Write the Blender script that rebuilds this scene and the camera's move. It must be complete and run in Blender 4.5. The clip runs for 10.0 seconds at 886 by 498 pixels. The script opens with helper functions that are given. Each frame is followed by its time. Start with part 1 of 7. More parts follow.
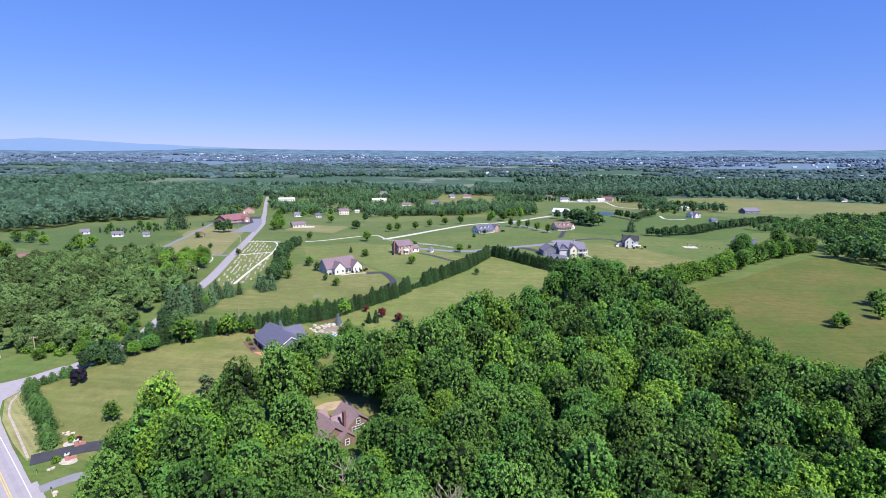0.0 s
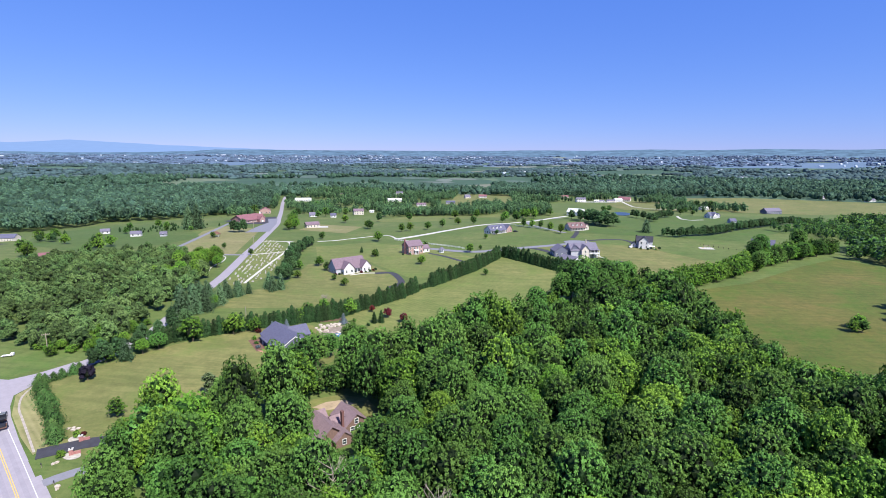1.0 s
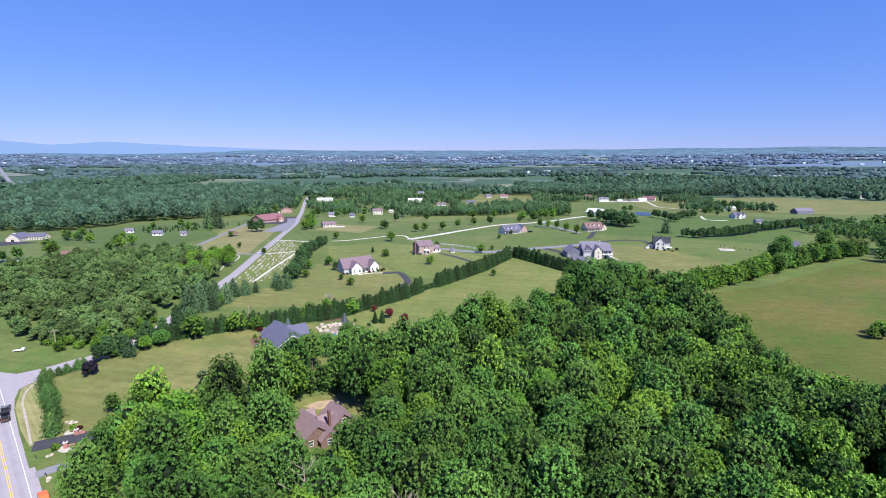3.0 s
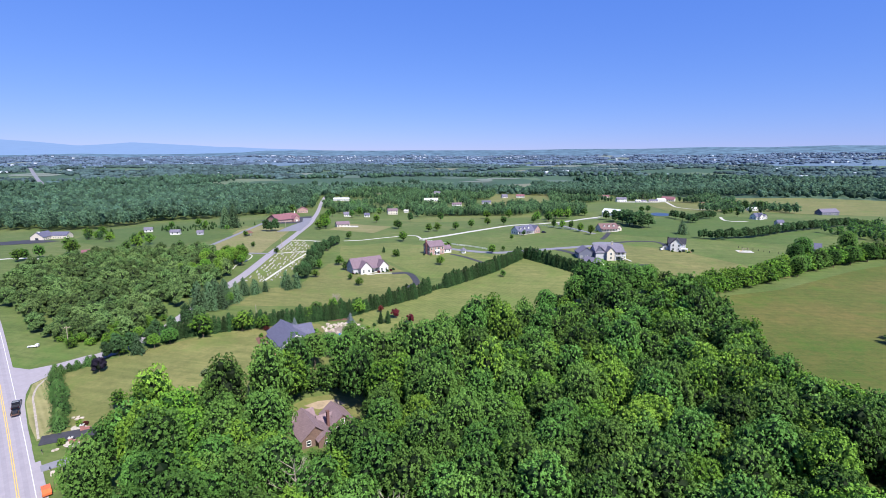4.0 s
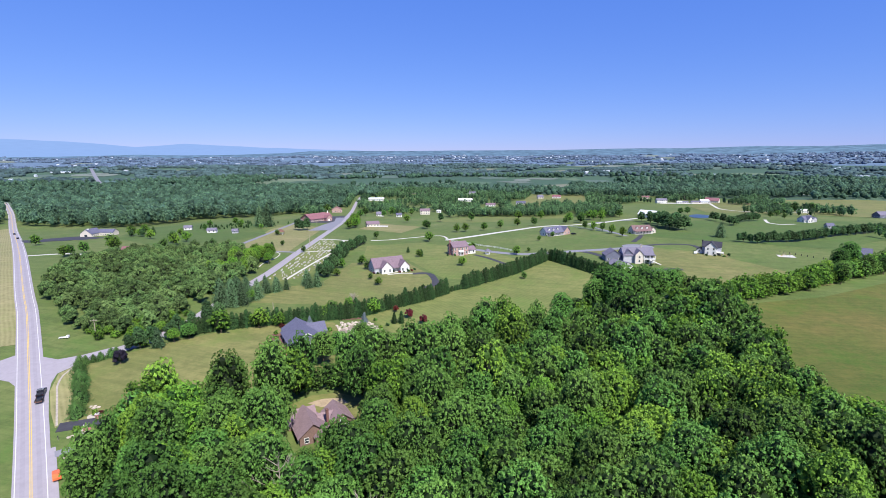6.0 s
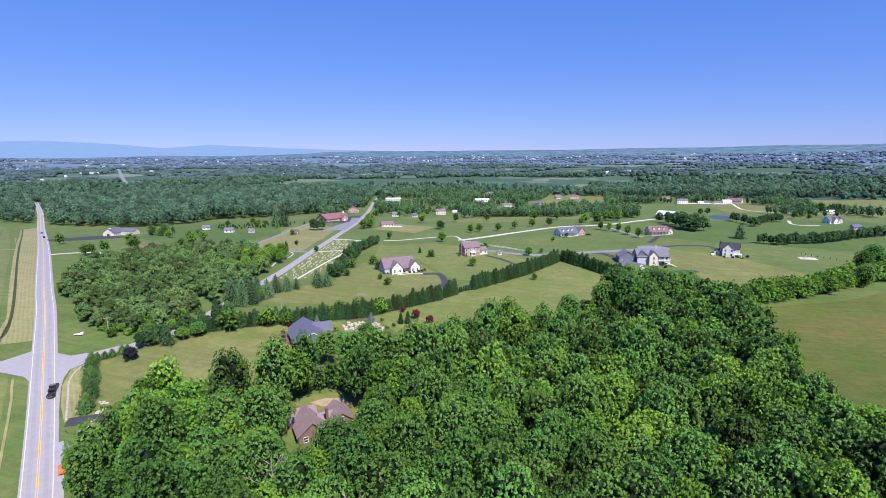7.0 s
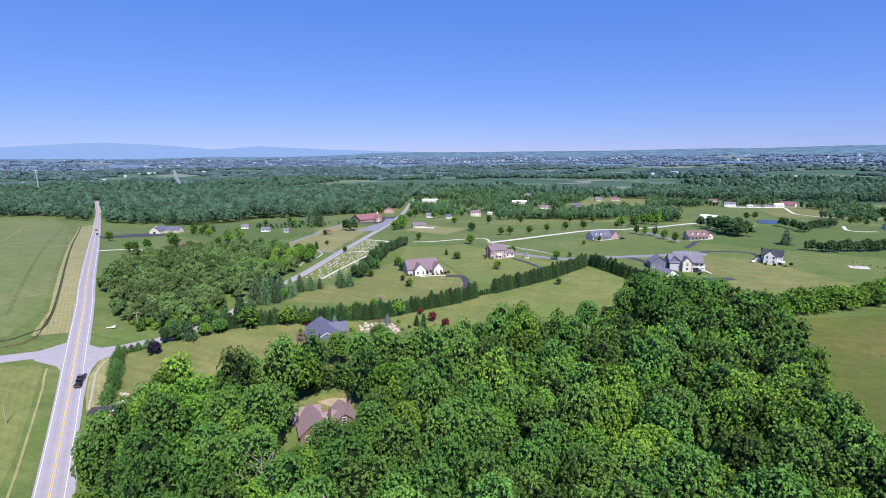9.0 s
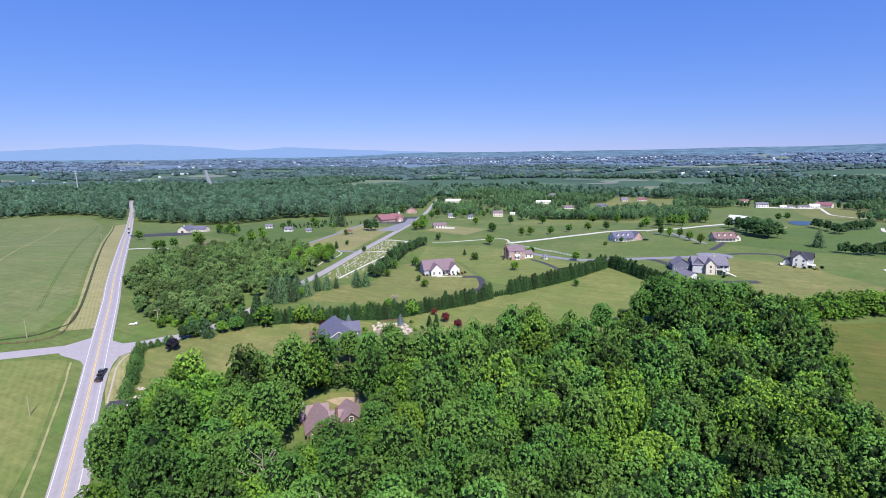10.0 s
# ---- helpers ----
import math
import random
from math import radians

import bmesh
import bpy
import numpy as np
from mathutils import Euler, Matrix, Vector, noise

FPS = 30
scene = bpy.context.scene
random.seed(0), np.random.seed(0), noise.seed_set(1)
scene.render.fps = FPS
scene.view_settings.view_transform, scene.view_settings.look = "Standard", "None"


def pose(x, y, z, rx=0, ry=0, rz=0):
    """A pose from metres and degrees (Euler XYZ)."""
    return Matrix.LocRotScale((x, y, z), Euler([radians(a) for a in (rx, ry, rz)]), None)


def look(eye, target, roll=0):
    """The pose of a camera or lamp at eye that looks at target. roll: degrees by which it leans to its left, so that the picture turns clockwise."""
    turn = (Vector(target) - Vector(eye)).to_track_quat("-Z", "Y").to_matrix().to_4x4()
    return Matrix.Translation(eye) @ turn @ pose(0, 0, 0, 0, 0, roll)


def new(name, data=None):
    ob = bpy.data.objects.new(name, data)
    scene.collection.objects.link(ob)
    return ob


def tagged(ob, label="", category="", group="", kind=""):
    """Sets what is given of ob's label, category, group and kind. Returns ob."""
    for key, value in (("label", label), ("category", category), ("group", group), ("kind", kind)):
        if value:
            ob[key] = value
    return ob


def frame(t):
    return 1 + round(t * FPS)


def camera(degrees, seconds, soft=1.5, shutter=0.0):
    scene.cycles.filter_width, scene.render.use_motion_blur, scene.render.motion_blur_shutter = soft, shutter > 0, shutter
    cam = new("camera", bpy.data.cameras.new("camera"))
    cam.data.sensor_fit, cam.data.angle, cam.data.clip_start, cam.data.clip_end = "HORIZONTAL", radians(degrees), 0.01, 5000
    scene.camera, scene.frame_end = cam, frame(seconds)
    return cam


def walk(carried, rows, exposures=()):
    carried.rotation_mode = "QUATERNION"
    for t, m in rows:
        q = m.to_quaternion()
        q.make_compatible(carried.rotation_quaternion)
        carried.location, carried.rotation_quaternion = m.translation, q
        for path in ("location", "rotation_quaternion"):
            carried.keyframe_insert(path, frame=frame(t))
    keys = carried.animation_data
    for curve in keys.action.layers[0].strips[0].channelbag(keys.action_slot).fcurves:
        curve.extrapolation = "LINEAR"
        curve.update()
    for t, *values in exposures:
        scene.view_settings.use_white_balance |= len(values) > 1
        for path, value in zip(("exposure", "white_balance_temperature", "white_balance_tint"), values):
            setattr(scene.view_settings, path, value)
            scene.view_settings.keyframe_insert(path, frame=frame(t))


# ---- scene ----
cam = camera(82.8, 10.0, 0.5)
PATH = [
    (0, (-1.727, 2.083, 69.515), (-1.714, 4.051, 69.156), 0.4),
    (0.5, (1.094, 2.418, 69.551), (1.067, 4.386, 69.192), 0.3),
    (1, (3.932, 2.626, 69.605), (3.873, 4.593, 69.246), 0.2),
    (1.5, (6.755, 2.917, 69.638), (6.666, 4.883, 69.279), 0.2),
    (2, (9.532, 3.333, 69.638), (9.414, 5.297, 69.28), 0.1),
    (2.5, (12.25, 3.792, 69.67), (12.114, 5.755, 69.311), -0.0),
    (4, (20.579, 5.541, 70.102), (20.343, 7.494, 69.741), -0.2),
    (4.5, (23.353, 6.189, 70.147), (23.08, 8.138, 69.787), -0.2),
    (5, (26.132, 6.9, 70.161), (25.817, 8.842, 69.8), -0.3),
    (5.5, (28.916, 7.69, 70.165), (28.562, 9.625, 69.805), -0.3),
    (7, (37.222, 10.285, 70.341), (36.754, 12.196, 69.982), -0.5),
    (7.5, (39.859, 11.226, 70.434), (39.353, 13.127, 70.077), -0.5),
    (8, (42.411, 12.203, 70.579), (41.867, 14.094, 70.221), -0.5),
    (8.5, (45.013, 13.247, 70.74), (44.43, 15.127, 70.384), -0.5),
    (9, (47.656, 14.404, 70.876), (47.028, 16.27, 70.522), -0.5),
    (9.5, (50.315, 15.582, 70.992), (49.637, 17.43, 70.639), -0.5),
    (10, (52.978, 16.733, 71.079), (52.253, 18.563, 70.726), -0.7),
]
walk(cam, [(t, look(eye, target, roll)) for t, eye, target, roll in PATH], [(0, 0.81), (4, 0.79), (7, 0.74), (10, 0.72)])

# ---- light ----
SUN_AZ, SUN_EL = radians(141), radians(49)   # azimuth clockwise from +y
world = bpy.data.worlds.new("world")
scene.world = world
world.use_nodes = True
wn = world.node_tree
sky = wn.nodes.new("ShaderNodeTexSky")
sky.sky_type = "NISHITA"
sky.sun_disc = False
sky.sun_elevation, sky.sun_rotation = SUN_EL, SUN_AZ
sky.air_density, sky.dust_density, sky.ozone_density = 1.0, 0.0, 3.0
sky.altitude = 200
wn.nodes["Background"].inputs[1].default_value = 0.058
clear = wn.nodes.new("ShaderNodeMix")   # a clear early-summer sky, evenly blue
clear.data_type = "RGBA"
clear.inputs[0].default_value, clear.inputs[7].default_value = 0.5, (0.65, 2.6, 12.6, 1)
wn.links.new(sky.outputs[0], clear.inputs[6])
wn.links.new(clear.outputs[2], wn.nodes["Background"].inputs[0])
sun = new("sun", bpy.data.lights.new("sun", "SUN"))
sun.data.energy, sun.data.angle, sun.data.color = 5.0, radians(0.5), (1.0, 0.96, 0.88)
sun_from = Vector((math.sin(SUN_AZ) * math.cos(SUN_EL), math.cos(SUN_AZ) * math.cos(SUN_EL), math.sin(SUN_EL)))
sun.matrix_world = look(sun_from * 300, (0, 0, 0))


# ---- materials ----
def material(name, rough=0.8, metal=0.0):
    m = bpy.data.materials.new(name)
    m.use_nodes = True
    b = m.node_tree.nodes["Principled BSDF"]
    b.inputs["Roughness"].default_value, b.inputs["Metallic"].default_value = rough, metal
    b.inputs["Specular IOR Level"].default_value = 0.3
    return m, m.node_tree, b


def rgba(c):
    return (c[0], c[1], c[2], 1.0)


def noise_node(nt, scale, detail=4, rough=0.6, coords=None):
    n = nt.nodes.new("ShaderNodeTexNoise")
    n.inputs["Scale"].default_value, n.inputs["Detail"].default_value, n.inputs["Roughness"].default_value = scale, detail, rough
    if coords is not None:
        nt.links.new(coords, n.inputs["Vector"])
    return n.outputs["Fac"]


def ramp_node(nt, fac, stops):
    r = nt.nodes.new("ShaderNodeValToRGB")
    el = r.color_ramp.elements
    while len(el) < len(stops):
        el.new(0.5)
    for e, (at, c) in zip(el, stops):
        e.position, e.color = at, rgba(c)
    nt.links.new(fac, r.inputs[0])
    return r.outputs[0]


def mix_node(nt, fac, a, b, blend="MIX"):
    n = nt.nodes.new("ShaderNodeMix")
    n.data_type, n.blend_type = "RGBA", blend
    for sock, v in ((n.inputs[0], fac), (n.inputs[6], a), (n.inputs[7], b)):
        if isinstance(v, (int, float)):
            sock.default_value = v
        elif isinstance(v, tuple):
            sock.default_value = rgba(v)
        else:
            nt.links.new(v, sock)
    return n.outputs[2]


def math_node(nt, op, a, b=0.5):
    n = nt.nodes.new("ShaderNodeMath")
    n.operation = op
    for sock, v in ((n.inputs[0], a), (n.inputs[1], b)):
        if isinstance(v, (int, float)):
            sock.default_value = v
        else:
            nt.links.new(v, sock)
    return n.outputs[0]


def world_pos(nt):
    return nt.nodes.new("ShaderNodeNewGeometry").outputs["Position"]


def bump(nt, bsdf, height, strength, distance):
    n = nt.nodes.new("ShaderNodeBump")
    n.inputs["Strength"].default_value, n.inputs["Distance"].default_value = strength, distance
    nt.links.new(height, n.inputs["Height"])
    nt.links.new(n.outputs[0], bsdf.inputs["Normal"])


def grass(name, dark, mid, dry, stripes=0.0, stripe_turn=0.0, stripe_scale=0.35, dryness=0.5, swathes=0.34):
    """Turf: broad patches, tufts and fine grain, with mowing stripes where the turf has them."""
    dark, mid, dry = (tuple(0.72 * v * k for v, k in zip(c, (1.09, 1.0, 1.04))) for c in (dark, mid, dry))
    m, nt, b = material(name, 0.95)
    p = world_pos(nt)
    broad = noise_node(nt, 0.018, 5, 0.6, p)
    tuft = noise_node(nt, 0.22, 5, 0.7, p)
    fine = ramp_node(nt, noise_node(nt, 0.9, 5, 0.8, p), [(0.35, (0, 0, 0)), (0.65, (1, 1, 1))])
    c = ramp_node(nt, broad, [(0.32, dark), (0.5, mid), (0.5 + 0.3 * (1.2 - dryness), dry)])
    swath = ramp_node(nt, noise_node(nt, 0.07, 6, 0.75, p), [(0.4, (0, 0, 0)), (0.68, (1, 1, 1))])
    c = mix_node(nt, math_node(nt, "MULTIPLY", swath, 0.5 * dryness + 0.22), c, dry)
    clumps = ramp_node(nt, tuft, [(0.4, (0, 0, 0)), (0.62, (1, 1, 1))])
    c = mix_node(nt, math_node(nt, "MULTIPLY", clumps, 0.6), c, tuple(0.62 * v for v in mid))
    c = mix_node(nt, math_node(nt, "MULTIPLY", fine, 0.42), c, dry)
    along = nt.nodes.new("ShaderNodeMapping")    # faint swathes left by the mower and the slope
    along.inputs["Rotation"].default_value, along.inputs["Scale"].default_value = (0, 0, radians(38 + stripe_turn)), (0.035, 0.4, 0.2)
    nt.links.new(p, along.inputs["Vector"])
    lines = ramp_node(nt, noise_node(nt, 1.0, 4, 0.7, along.outputs[0]), [(0.42, (0, 0, 0)), (0.62, (1, 1, 1))])
    c = mix_node(nt, math_node(nt, "MULTIPLY", lines, swathes), c, tuple(0.6 * v for v in dark))
    lush = ramp_node(nt, noise_node(nt, 0.045, 5, 0.7, along.inputs["Vector"].links[0].from_socket), [(0.52, (0, 0, 0)), (0.66, (1, 1, 1))])
    c = mix_node(nt, math_node(nt, "MULTIPLY", lush, 0.5), c, tuple(v * k for v, k in zip(mid, (0.78, 1.02, 0.7))))
    if stripes:
        mp = nt.nodes.new("ShaderNodeMapping")
        mp.inputs["Rotation"].default_value = (0, 0, radians(stripe_turn))
        nt.links.new(p, mp.inputs["Vector"])
        w = nt.nodes.new("ShaderNodeTexWave")
        w.inputs["Scale"].default_value, w.inputs["Distortion"].default_value, w.inputs["Detail"].default_value = stripe_scale, 3.0, 3
        w.inputs["Detail Scale"].default_value = 0.3
        nt.links.new(mp.outputs[0], w.inputs["Vector"])
        c = mix_node(nt, math_node(nt, "MULTIPLY", w.outputs["Fac"], stripes), c, dry)
    nt.links.new(c, b.inputs["Base Color"])
    bump(nt, b, tuft, 0.6, 0.25)
    return m


def paving(name, base, var=0.15, rough=0.9, scale=0.5):
    base = tuple(0.78 * v for v in base)
    m, nt, b = material(name, rough)
    p = world_pos(nt)
    c = ramp_node(nt, noise_node(nt, scale, 6, 0.7, p), [(0.3, tuple(v * (1 - var) for v in base)), (0.7, tuple(v * (1 + var) for v in base))])
    c = mix_node(nt, math_node(nt, "MULTIPLY", noise_node(nt, 6.0, 3, 0.7, p), 0.3), c, tuple(v * 0.75 for v in base))
    nt.links.new(c, b.inputs["Base Color"])
    return m


def leaf(name, dark, light, young, through_light=0.06):
    """Foliage: each spray of leaves and each tree differs a little."""
    dark, light, young = (tuple(0.72 * v * k for v, k in zip(c, (1.06, 1.0, 1.14))) for c in (dark, light, young))
    m, nt, b = material(name, 0.7)
    b.inputs["Specular IOR Level"].default_value = 0.12
    g = nt.nodes.new("ShaderNodeNewGeometry")
    o = nt.nodes.new("ShaderNodeObjectInfo")
    tuft = ramp_node(nt, noise_node(nt, 0.75, 3, 0.6, nt.nodes.new("ShaderNodeTexCoord").outputs["Object"]), [(0.36, (0, 0, 0)), (0.64, (1, 1, 1))])
    fac = math_node(nt, "ADD", math_node(nt, "MULTIPLY", tuft, 0.55), math_node(nt, "MULTIPLY", g.outputs["Random Per Island"], 0.45))
    c = ramp_node(nt, fac, [(0.05, dark), (0.35, light), (0.7, light), (0.98, young)])
    hue = nt.nodes.new("ShaderNodeHueSaturation")
    spread = nt.nodes.new("ShaderNodeMapRange")
    spread.inputs[3].default_value, spread.inputs[4].default_value = 0.58, 1.42
    own = nt.nodes.new("ShaderNodeAttribute")
    own.attribute_name = "tint"
    each = math_node(nt, "FRACT", math_node(nt, "ADD", o.outputs["Random"], own.outputs["Fac"]))
    nt.links.new(each, spread.inputs[0])
    nt.links.new(spread.outputs[0], hue.inputs["Value"])
    turn = nt.nodes.new("ShaderNodeMapRange")
    turn.inputs[3].default_value, turn.inputs[4].default_value = 0.49, 0.515
    nt.links.new(math_node(nt, "FRACT", math_node(nt, "MULTIPLY", each, 7.3)), turn.inputs[0])
    nt.links.new(turn.outputs[0], hue.inputs["Hue"])
    hue.inputs["Saturation"].default_value = 0.965
    nt.links.new(c, hue.inputs["Color"])
    nt.links.new(hue.outputs[0], b.inputs["Base Color"])
    t = nt.nodes.new("ShaderNodeBsdfTranslucent")
    nt.links.new(hue.outputs[0], t.inputs[0])
    s = nt.nodes.new("ShaderNodeMixShader")
    s.inputs[0].default_value = through_light
    nt.links.new(b.outputs[0], s.inputs[1])
    nt.links.new(t.outputs[0], s.inputs[2])
    nt.links.new(s.outputs[0], nt.nodes["Material Output"].inputs[0])
    return m


def painted(name, base, rough=0.7, var=0.12, scale=1.5, lines=0.0, metal=0.0):
    """Paint, siding or stone with weathering; lines: clapboard or shingle courses per metre, up the height."""
    base = tuple(0.8 * v for v in base)
    m, nt, b = material(name, rough, metal)
    p = world_pos(nt)
    n = noise_node(nt, scale, 5, 0.65, p)
    c = ramp_node(nt, n, [(0.3, tuple(v * (1 - var) for v in base)), (0.7, tuple(min(1, v * (1 + var)) for v in base))])
    if lines:
        z = nt.nodes.new("ShaderNodeSeparateXYZ")
        nt.links.new(p, z.inputs[0])
        f = math_node(nt, "FRACT", math_node(nt, "MULTIPLY", z.outputs[2], lines))
        c = mix_node(nt, math_node(nt, "MULTIPLY", math_node(nt, "LESS_THAN", f, 0.18), 0.45), c, tuple(v * 0.45 for v in base))
        bump(nt, b, f, 0.4, 0.03)
    nt.links.new(c, b.inputs["Base Color"])
    return m


def brickwork(name, a, bcol, mortar):
    m, nt, b = material(name, 0.85)
    t = nt.nodes.new("ShaderNodeTexCoord")
    k = nt.nodes.new("ShaderNodeTexBrick")
    k.inputs["Color1"].default_value, k.inputs["Color2"].default_value, k.inputs["Mortar"].default_value = rgba(a), rgba(bcol), rgba(mortar)
    k.inputs["Scale"].default_value = 4.0
    nt.links.new(t.outputs["Object"], k.inputs["Vector"])
    c = mix_node(nt, math_node(nt, "MULTIPLY", noise_node(nt, 0.8, 4, 0.6, t.outputs["Object"]), 0.4), k.outputs[0], tuple(v * 0.6 for v in a))
    nt.links.new(c, b.inputs["Base Color"])
    return m


def glass_dark(name):
    m, nt, b = material(name, 0.08)
    b.inputs["Base Color"].default_value = (0.03, 0.04, 0.05, 1)
    b.inputs["Specular IOR Level"].default_value = 0.6
    return m


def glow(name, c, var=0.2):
    """The farthest hills: distant haze painted as a glowing blue that no lamp lights."""
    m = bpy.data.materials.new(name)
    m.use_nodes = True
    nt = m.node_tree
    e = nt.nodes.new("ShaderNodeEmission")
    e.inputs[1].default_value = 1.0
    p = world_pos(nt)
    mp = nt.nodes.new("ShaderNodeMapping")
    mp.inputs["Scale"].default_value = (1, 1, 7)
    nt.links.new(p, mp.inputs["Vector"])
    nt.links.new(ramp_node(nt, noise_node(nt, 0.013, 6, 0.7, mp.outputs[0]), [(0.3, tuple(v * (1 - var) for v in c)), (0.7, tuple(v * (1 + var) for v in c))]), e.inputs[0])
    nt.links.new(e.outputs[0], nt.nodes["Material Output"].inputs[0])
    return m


def countryside(name, haze_mix=0.0):
    """Far farmland: a patchwork of pasture, crops and wooded ground, with a share of blue haze painted in."""
    m, nt, b = material(name, 0.95)
    p = world_pos(nt)
    v = nt.nodes.new("ShaderNodeTexVoronoi")
    v.inputs["Scale"].default_value = 0.0075
    nt.links.new(p, v.inputs["Vector"])
    sep = nt.nodes.new("ShaderNodeSeparateColor")
    nt.links.new(v.outputs["Color"], sep.inputs[0])
    # field tones turned bluish for haze; more haze blue is mixed in below
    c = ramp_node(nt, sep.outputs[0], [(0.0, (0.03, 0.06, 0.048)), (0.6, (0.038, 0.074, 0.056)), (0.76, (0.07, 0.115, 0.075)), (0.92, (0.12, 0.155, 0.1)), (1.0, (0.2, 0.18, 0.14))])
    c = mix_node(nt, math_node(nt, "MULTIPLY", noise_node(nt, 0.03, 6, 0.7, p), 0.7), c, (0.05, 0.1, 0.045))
    c = mix_node(nt, haze_mix, c, (0.104, 0.156, 0.24))
    nt.links.new(c, b.inputs["Base Color"])
    return m


M_GRASS = grass("turf", (0.066, 0.136, 0.026), (0.1, 0.175, 0.038), (0.2, 0.235, 0.078))
M_LAWN = grass("mown_lawn", (0.09, 0.155, 0.032), (0.13, 0.2, 0.046), (0.25, 0.265, 0.09), 0.2, 128, 0.14)
M_LAWN_STRIPED = grass("striped_lawn", (0.11, 0.16, 0.04), (0.16, 0.2, 0.06), (0.32, 0.3, 0.14), 0.55, -62, 0.12)
M_DRY = grass("dry_turf", (0.105, 0.155, 0.037), (0.16, 0.2, 0.058), (0.275, 0.27, 0.1), dryness=0.5)
M_MEADOW = grass("rough_meadow", (0.052, 0.118, 0.013), (0.08, 0.145, 0.018), (0.2, 0.165, 0.048), dryness=0.5, swathes=0.26)
M_CROP = grass("young_crop", (0.1, 0.165, 0.045), (0.135, 0.2, 0.06), (0.22, 0.245, 0.1), 0.0, 0, 0.07, 0.4)
M_VERGE = grass("mown_verge", (0.18, 0.21, 0.075), (0.25, 0.265, 0.105), (0.36, 0.35, 0.17), 0.4, 128, 0.2, 0.7)
M_LUSH = grass("lush_turf", (0.06, 0.132, 0.026), (0.082, 0.158, 0.034), (0.14, 0.19, 0.055), dryness=0.35)
M_FAR = countryside("countryside")
M_FAR_HAZY = countryside("countryside_haze_painted", 0.84)
M_ROAD = paving("worn_asphalt", (0.36, 0.33, 0.37), 0.1)
M_ROAD_TRACK = paving("tyre_worn_asphalt", (0.33, 0.305, 0.345), 0.1)
M_DRIVE = paving("dark_asphalt", (0.055, 0.055, 0.07), 0.25)
M_LANE = paving("grey_asphalt", (0.24, 0.24, 0.28), 0.12)
M_CONCRETE = paving("pale_concrete", (0.6, 0.58, 0.54), 0.1)
M_DIRT = paving("bare_earth", (0.4, 0.31, 0.21), 0.3)
M_SAND = paving("sandy_stone", (0.42, 0.37, 0.33), 0.3, scale=0.9)
M_BED = paving("rocky_soil", (0.27, 0.22, 0.18), 0.4, scale=1.2)
M_DITCH = paving("ditch_weeds", (0.05, 0.065, 0.025), 0.3)
M_REDDIRT = paving("red_earth", (0.45, 0.26, 0.18), 0.2, scale=0.05)
M_WHITE_LINE = paving("white_road_paint", (0.68, 0.68, 0.68), 0.1)
M_YELLOW_LINE = paving("yellow_road_paint", (0.75, 0.52, 0.12), 0.1)
M_WATER, _, wb = material("pond_water", 0.3)
wb.inputs["Base Color"].default_value = (0.03, 0.05, 0.07, 1)
M_POOL, _, wb = material("pool_water", 0.05)
wb.inputs["Base Color"].default_value = (0.025, 0.15, 0.3, 1)
M_LEAF = leaf("broad_leaves", (0.062, 0.15, 0.024), (0.1, 0.232, 0.034), (0.16, 0.325, 0.052))
M_LEAF_LIME = leaf("young_leaves", (0.066, 0.168, 0.015), (0.147, 0.308, 0.025), (0.238, 0.425, 0.044))
# near-black leaf colour: the shade in a crown's gaps, painted on its inner blobs
M_LEAF_SHADE = leaf("leaf_gap_shade", (0.007, 0.019, 0.004), (0.01, 0.027, 0.005), (0.014, 0.036, 0.007), 0.0)
M_NEEDLE = leaf("dark_needles", (0.016, 0.045, 0.012), (0.034, 0.085, 0.022), (0.06, 0.13, 0.034), 0.1)
M_NEEDLE_OLIVE = leaf("olive_needles", (0.075, 0.14, 0.037), (0.122, 0.215, 0.055), (0.18, 0.285, 0.08), 0.1)
# darker copies of the needles: shade between boughs put into the colour
M_NEEDLE_SHADE = leaf("needle_gap_shade", (0.012, 0.034, 0.009), (0.018, 0.046, 0.012), (0.024, 0.056, 0.015), 0.0)
M_OLIVE_SHADE = leaf("olive_gap_shade", (0.03, 0.066, 0.016), (0.041, 0.085, 0.02), (0.052, 0.1, 0.025), 0.0)
M_NEEDLE_SOFT = leaf("soft_needles", (0.055, 0.115, 0.05), (0.105, 0.2, 0.082), (0.17, 0.275, 0.118), 0.1)
M_NEEDLE_BLUE = leaf("blue_needles", (0.09, 0.14, 0.15), (0.16, 0.22, 0.23), (0.22, 0.28, 0.28), 0.1)
M_LEAF_PALE = leaf("pale_blossom", (0.06, 0.13, 0.03), (0.16, 0.24, 0.09), (0.42, 0.44, 0.28))
M_LEAF_RED = leaf("wine_red_leaves", (0.05, 0.008, 0.012), (0.11, 0.015, 0.02), (0.16, 0.03, 0.03))
M_LEAF_PURPLE = leaf("black_purple_leaves", (0.012, 0.012, 0.02), (0.028, 0.026, 0.045), (0.04, 0.035, 0.06), 0.05)
# bluer and greyer than near leaves: haze painted into the colour
M_FAR_LEAF_HAZED = leaf("far_leaves", (0.062, 0.138, 0.07), (0.092, 0.186, 0.09), (0.14, 0.245, 0.112), 0.05)
# darker copy with the same haze blue, painted shade between far crowns
M_FAR_SHADE = leaf("far_inner_leaves", (0.03, 0.074, 0.042), (0.042, 0.096, 0.054), (0.054, 0.115, 0.064), 0.0)
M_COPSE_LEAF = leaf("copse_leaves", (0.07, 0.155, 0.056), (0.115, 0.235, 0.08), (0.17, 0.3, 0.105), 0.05)
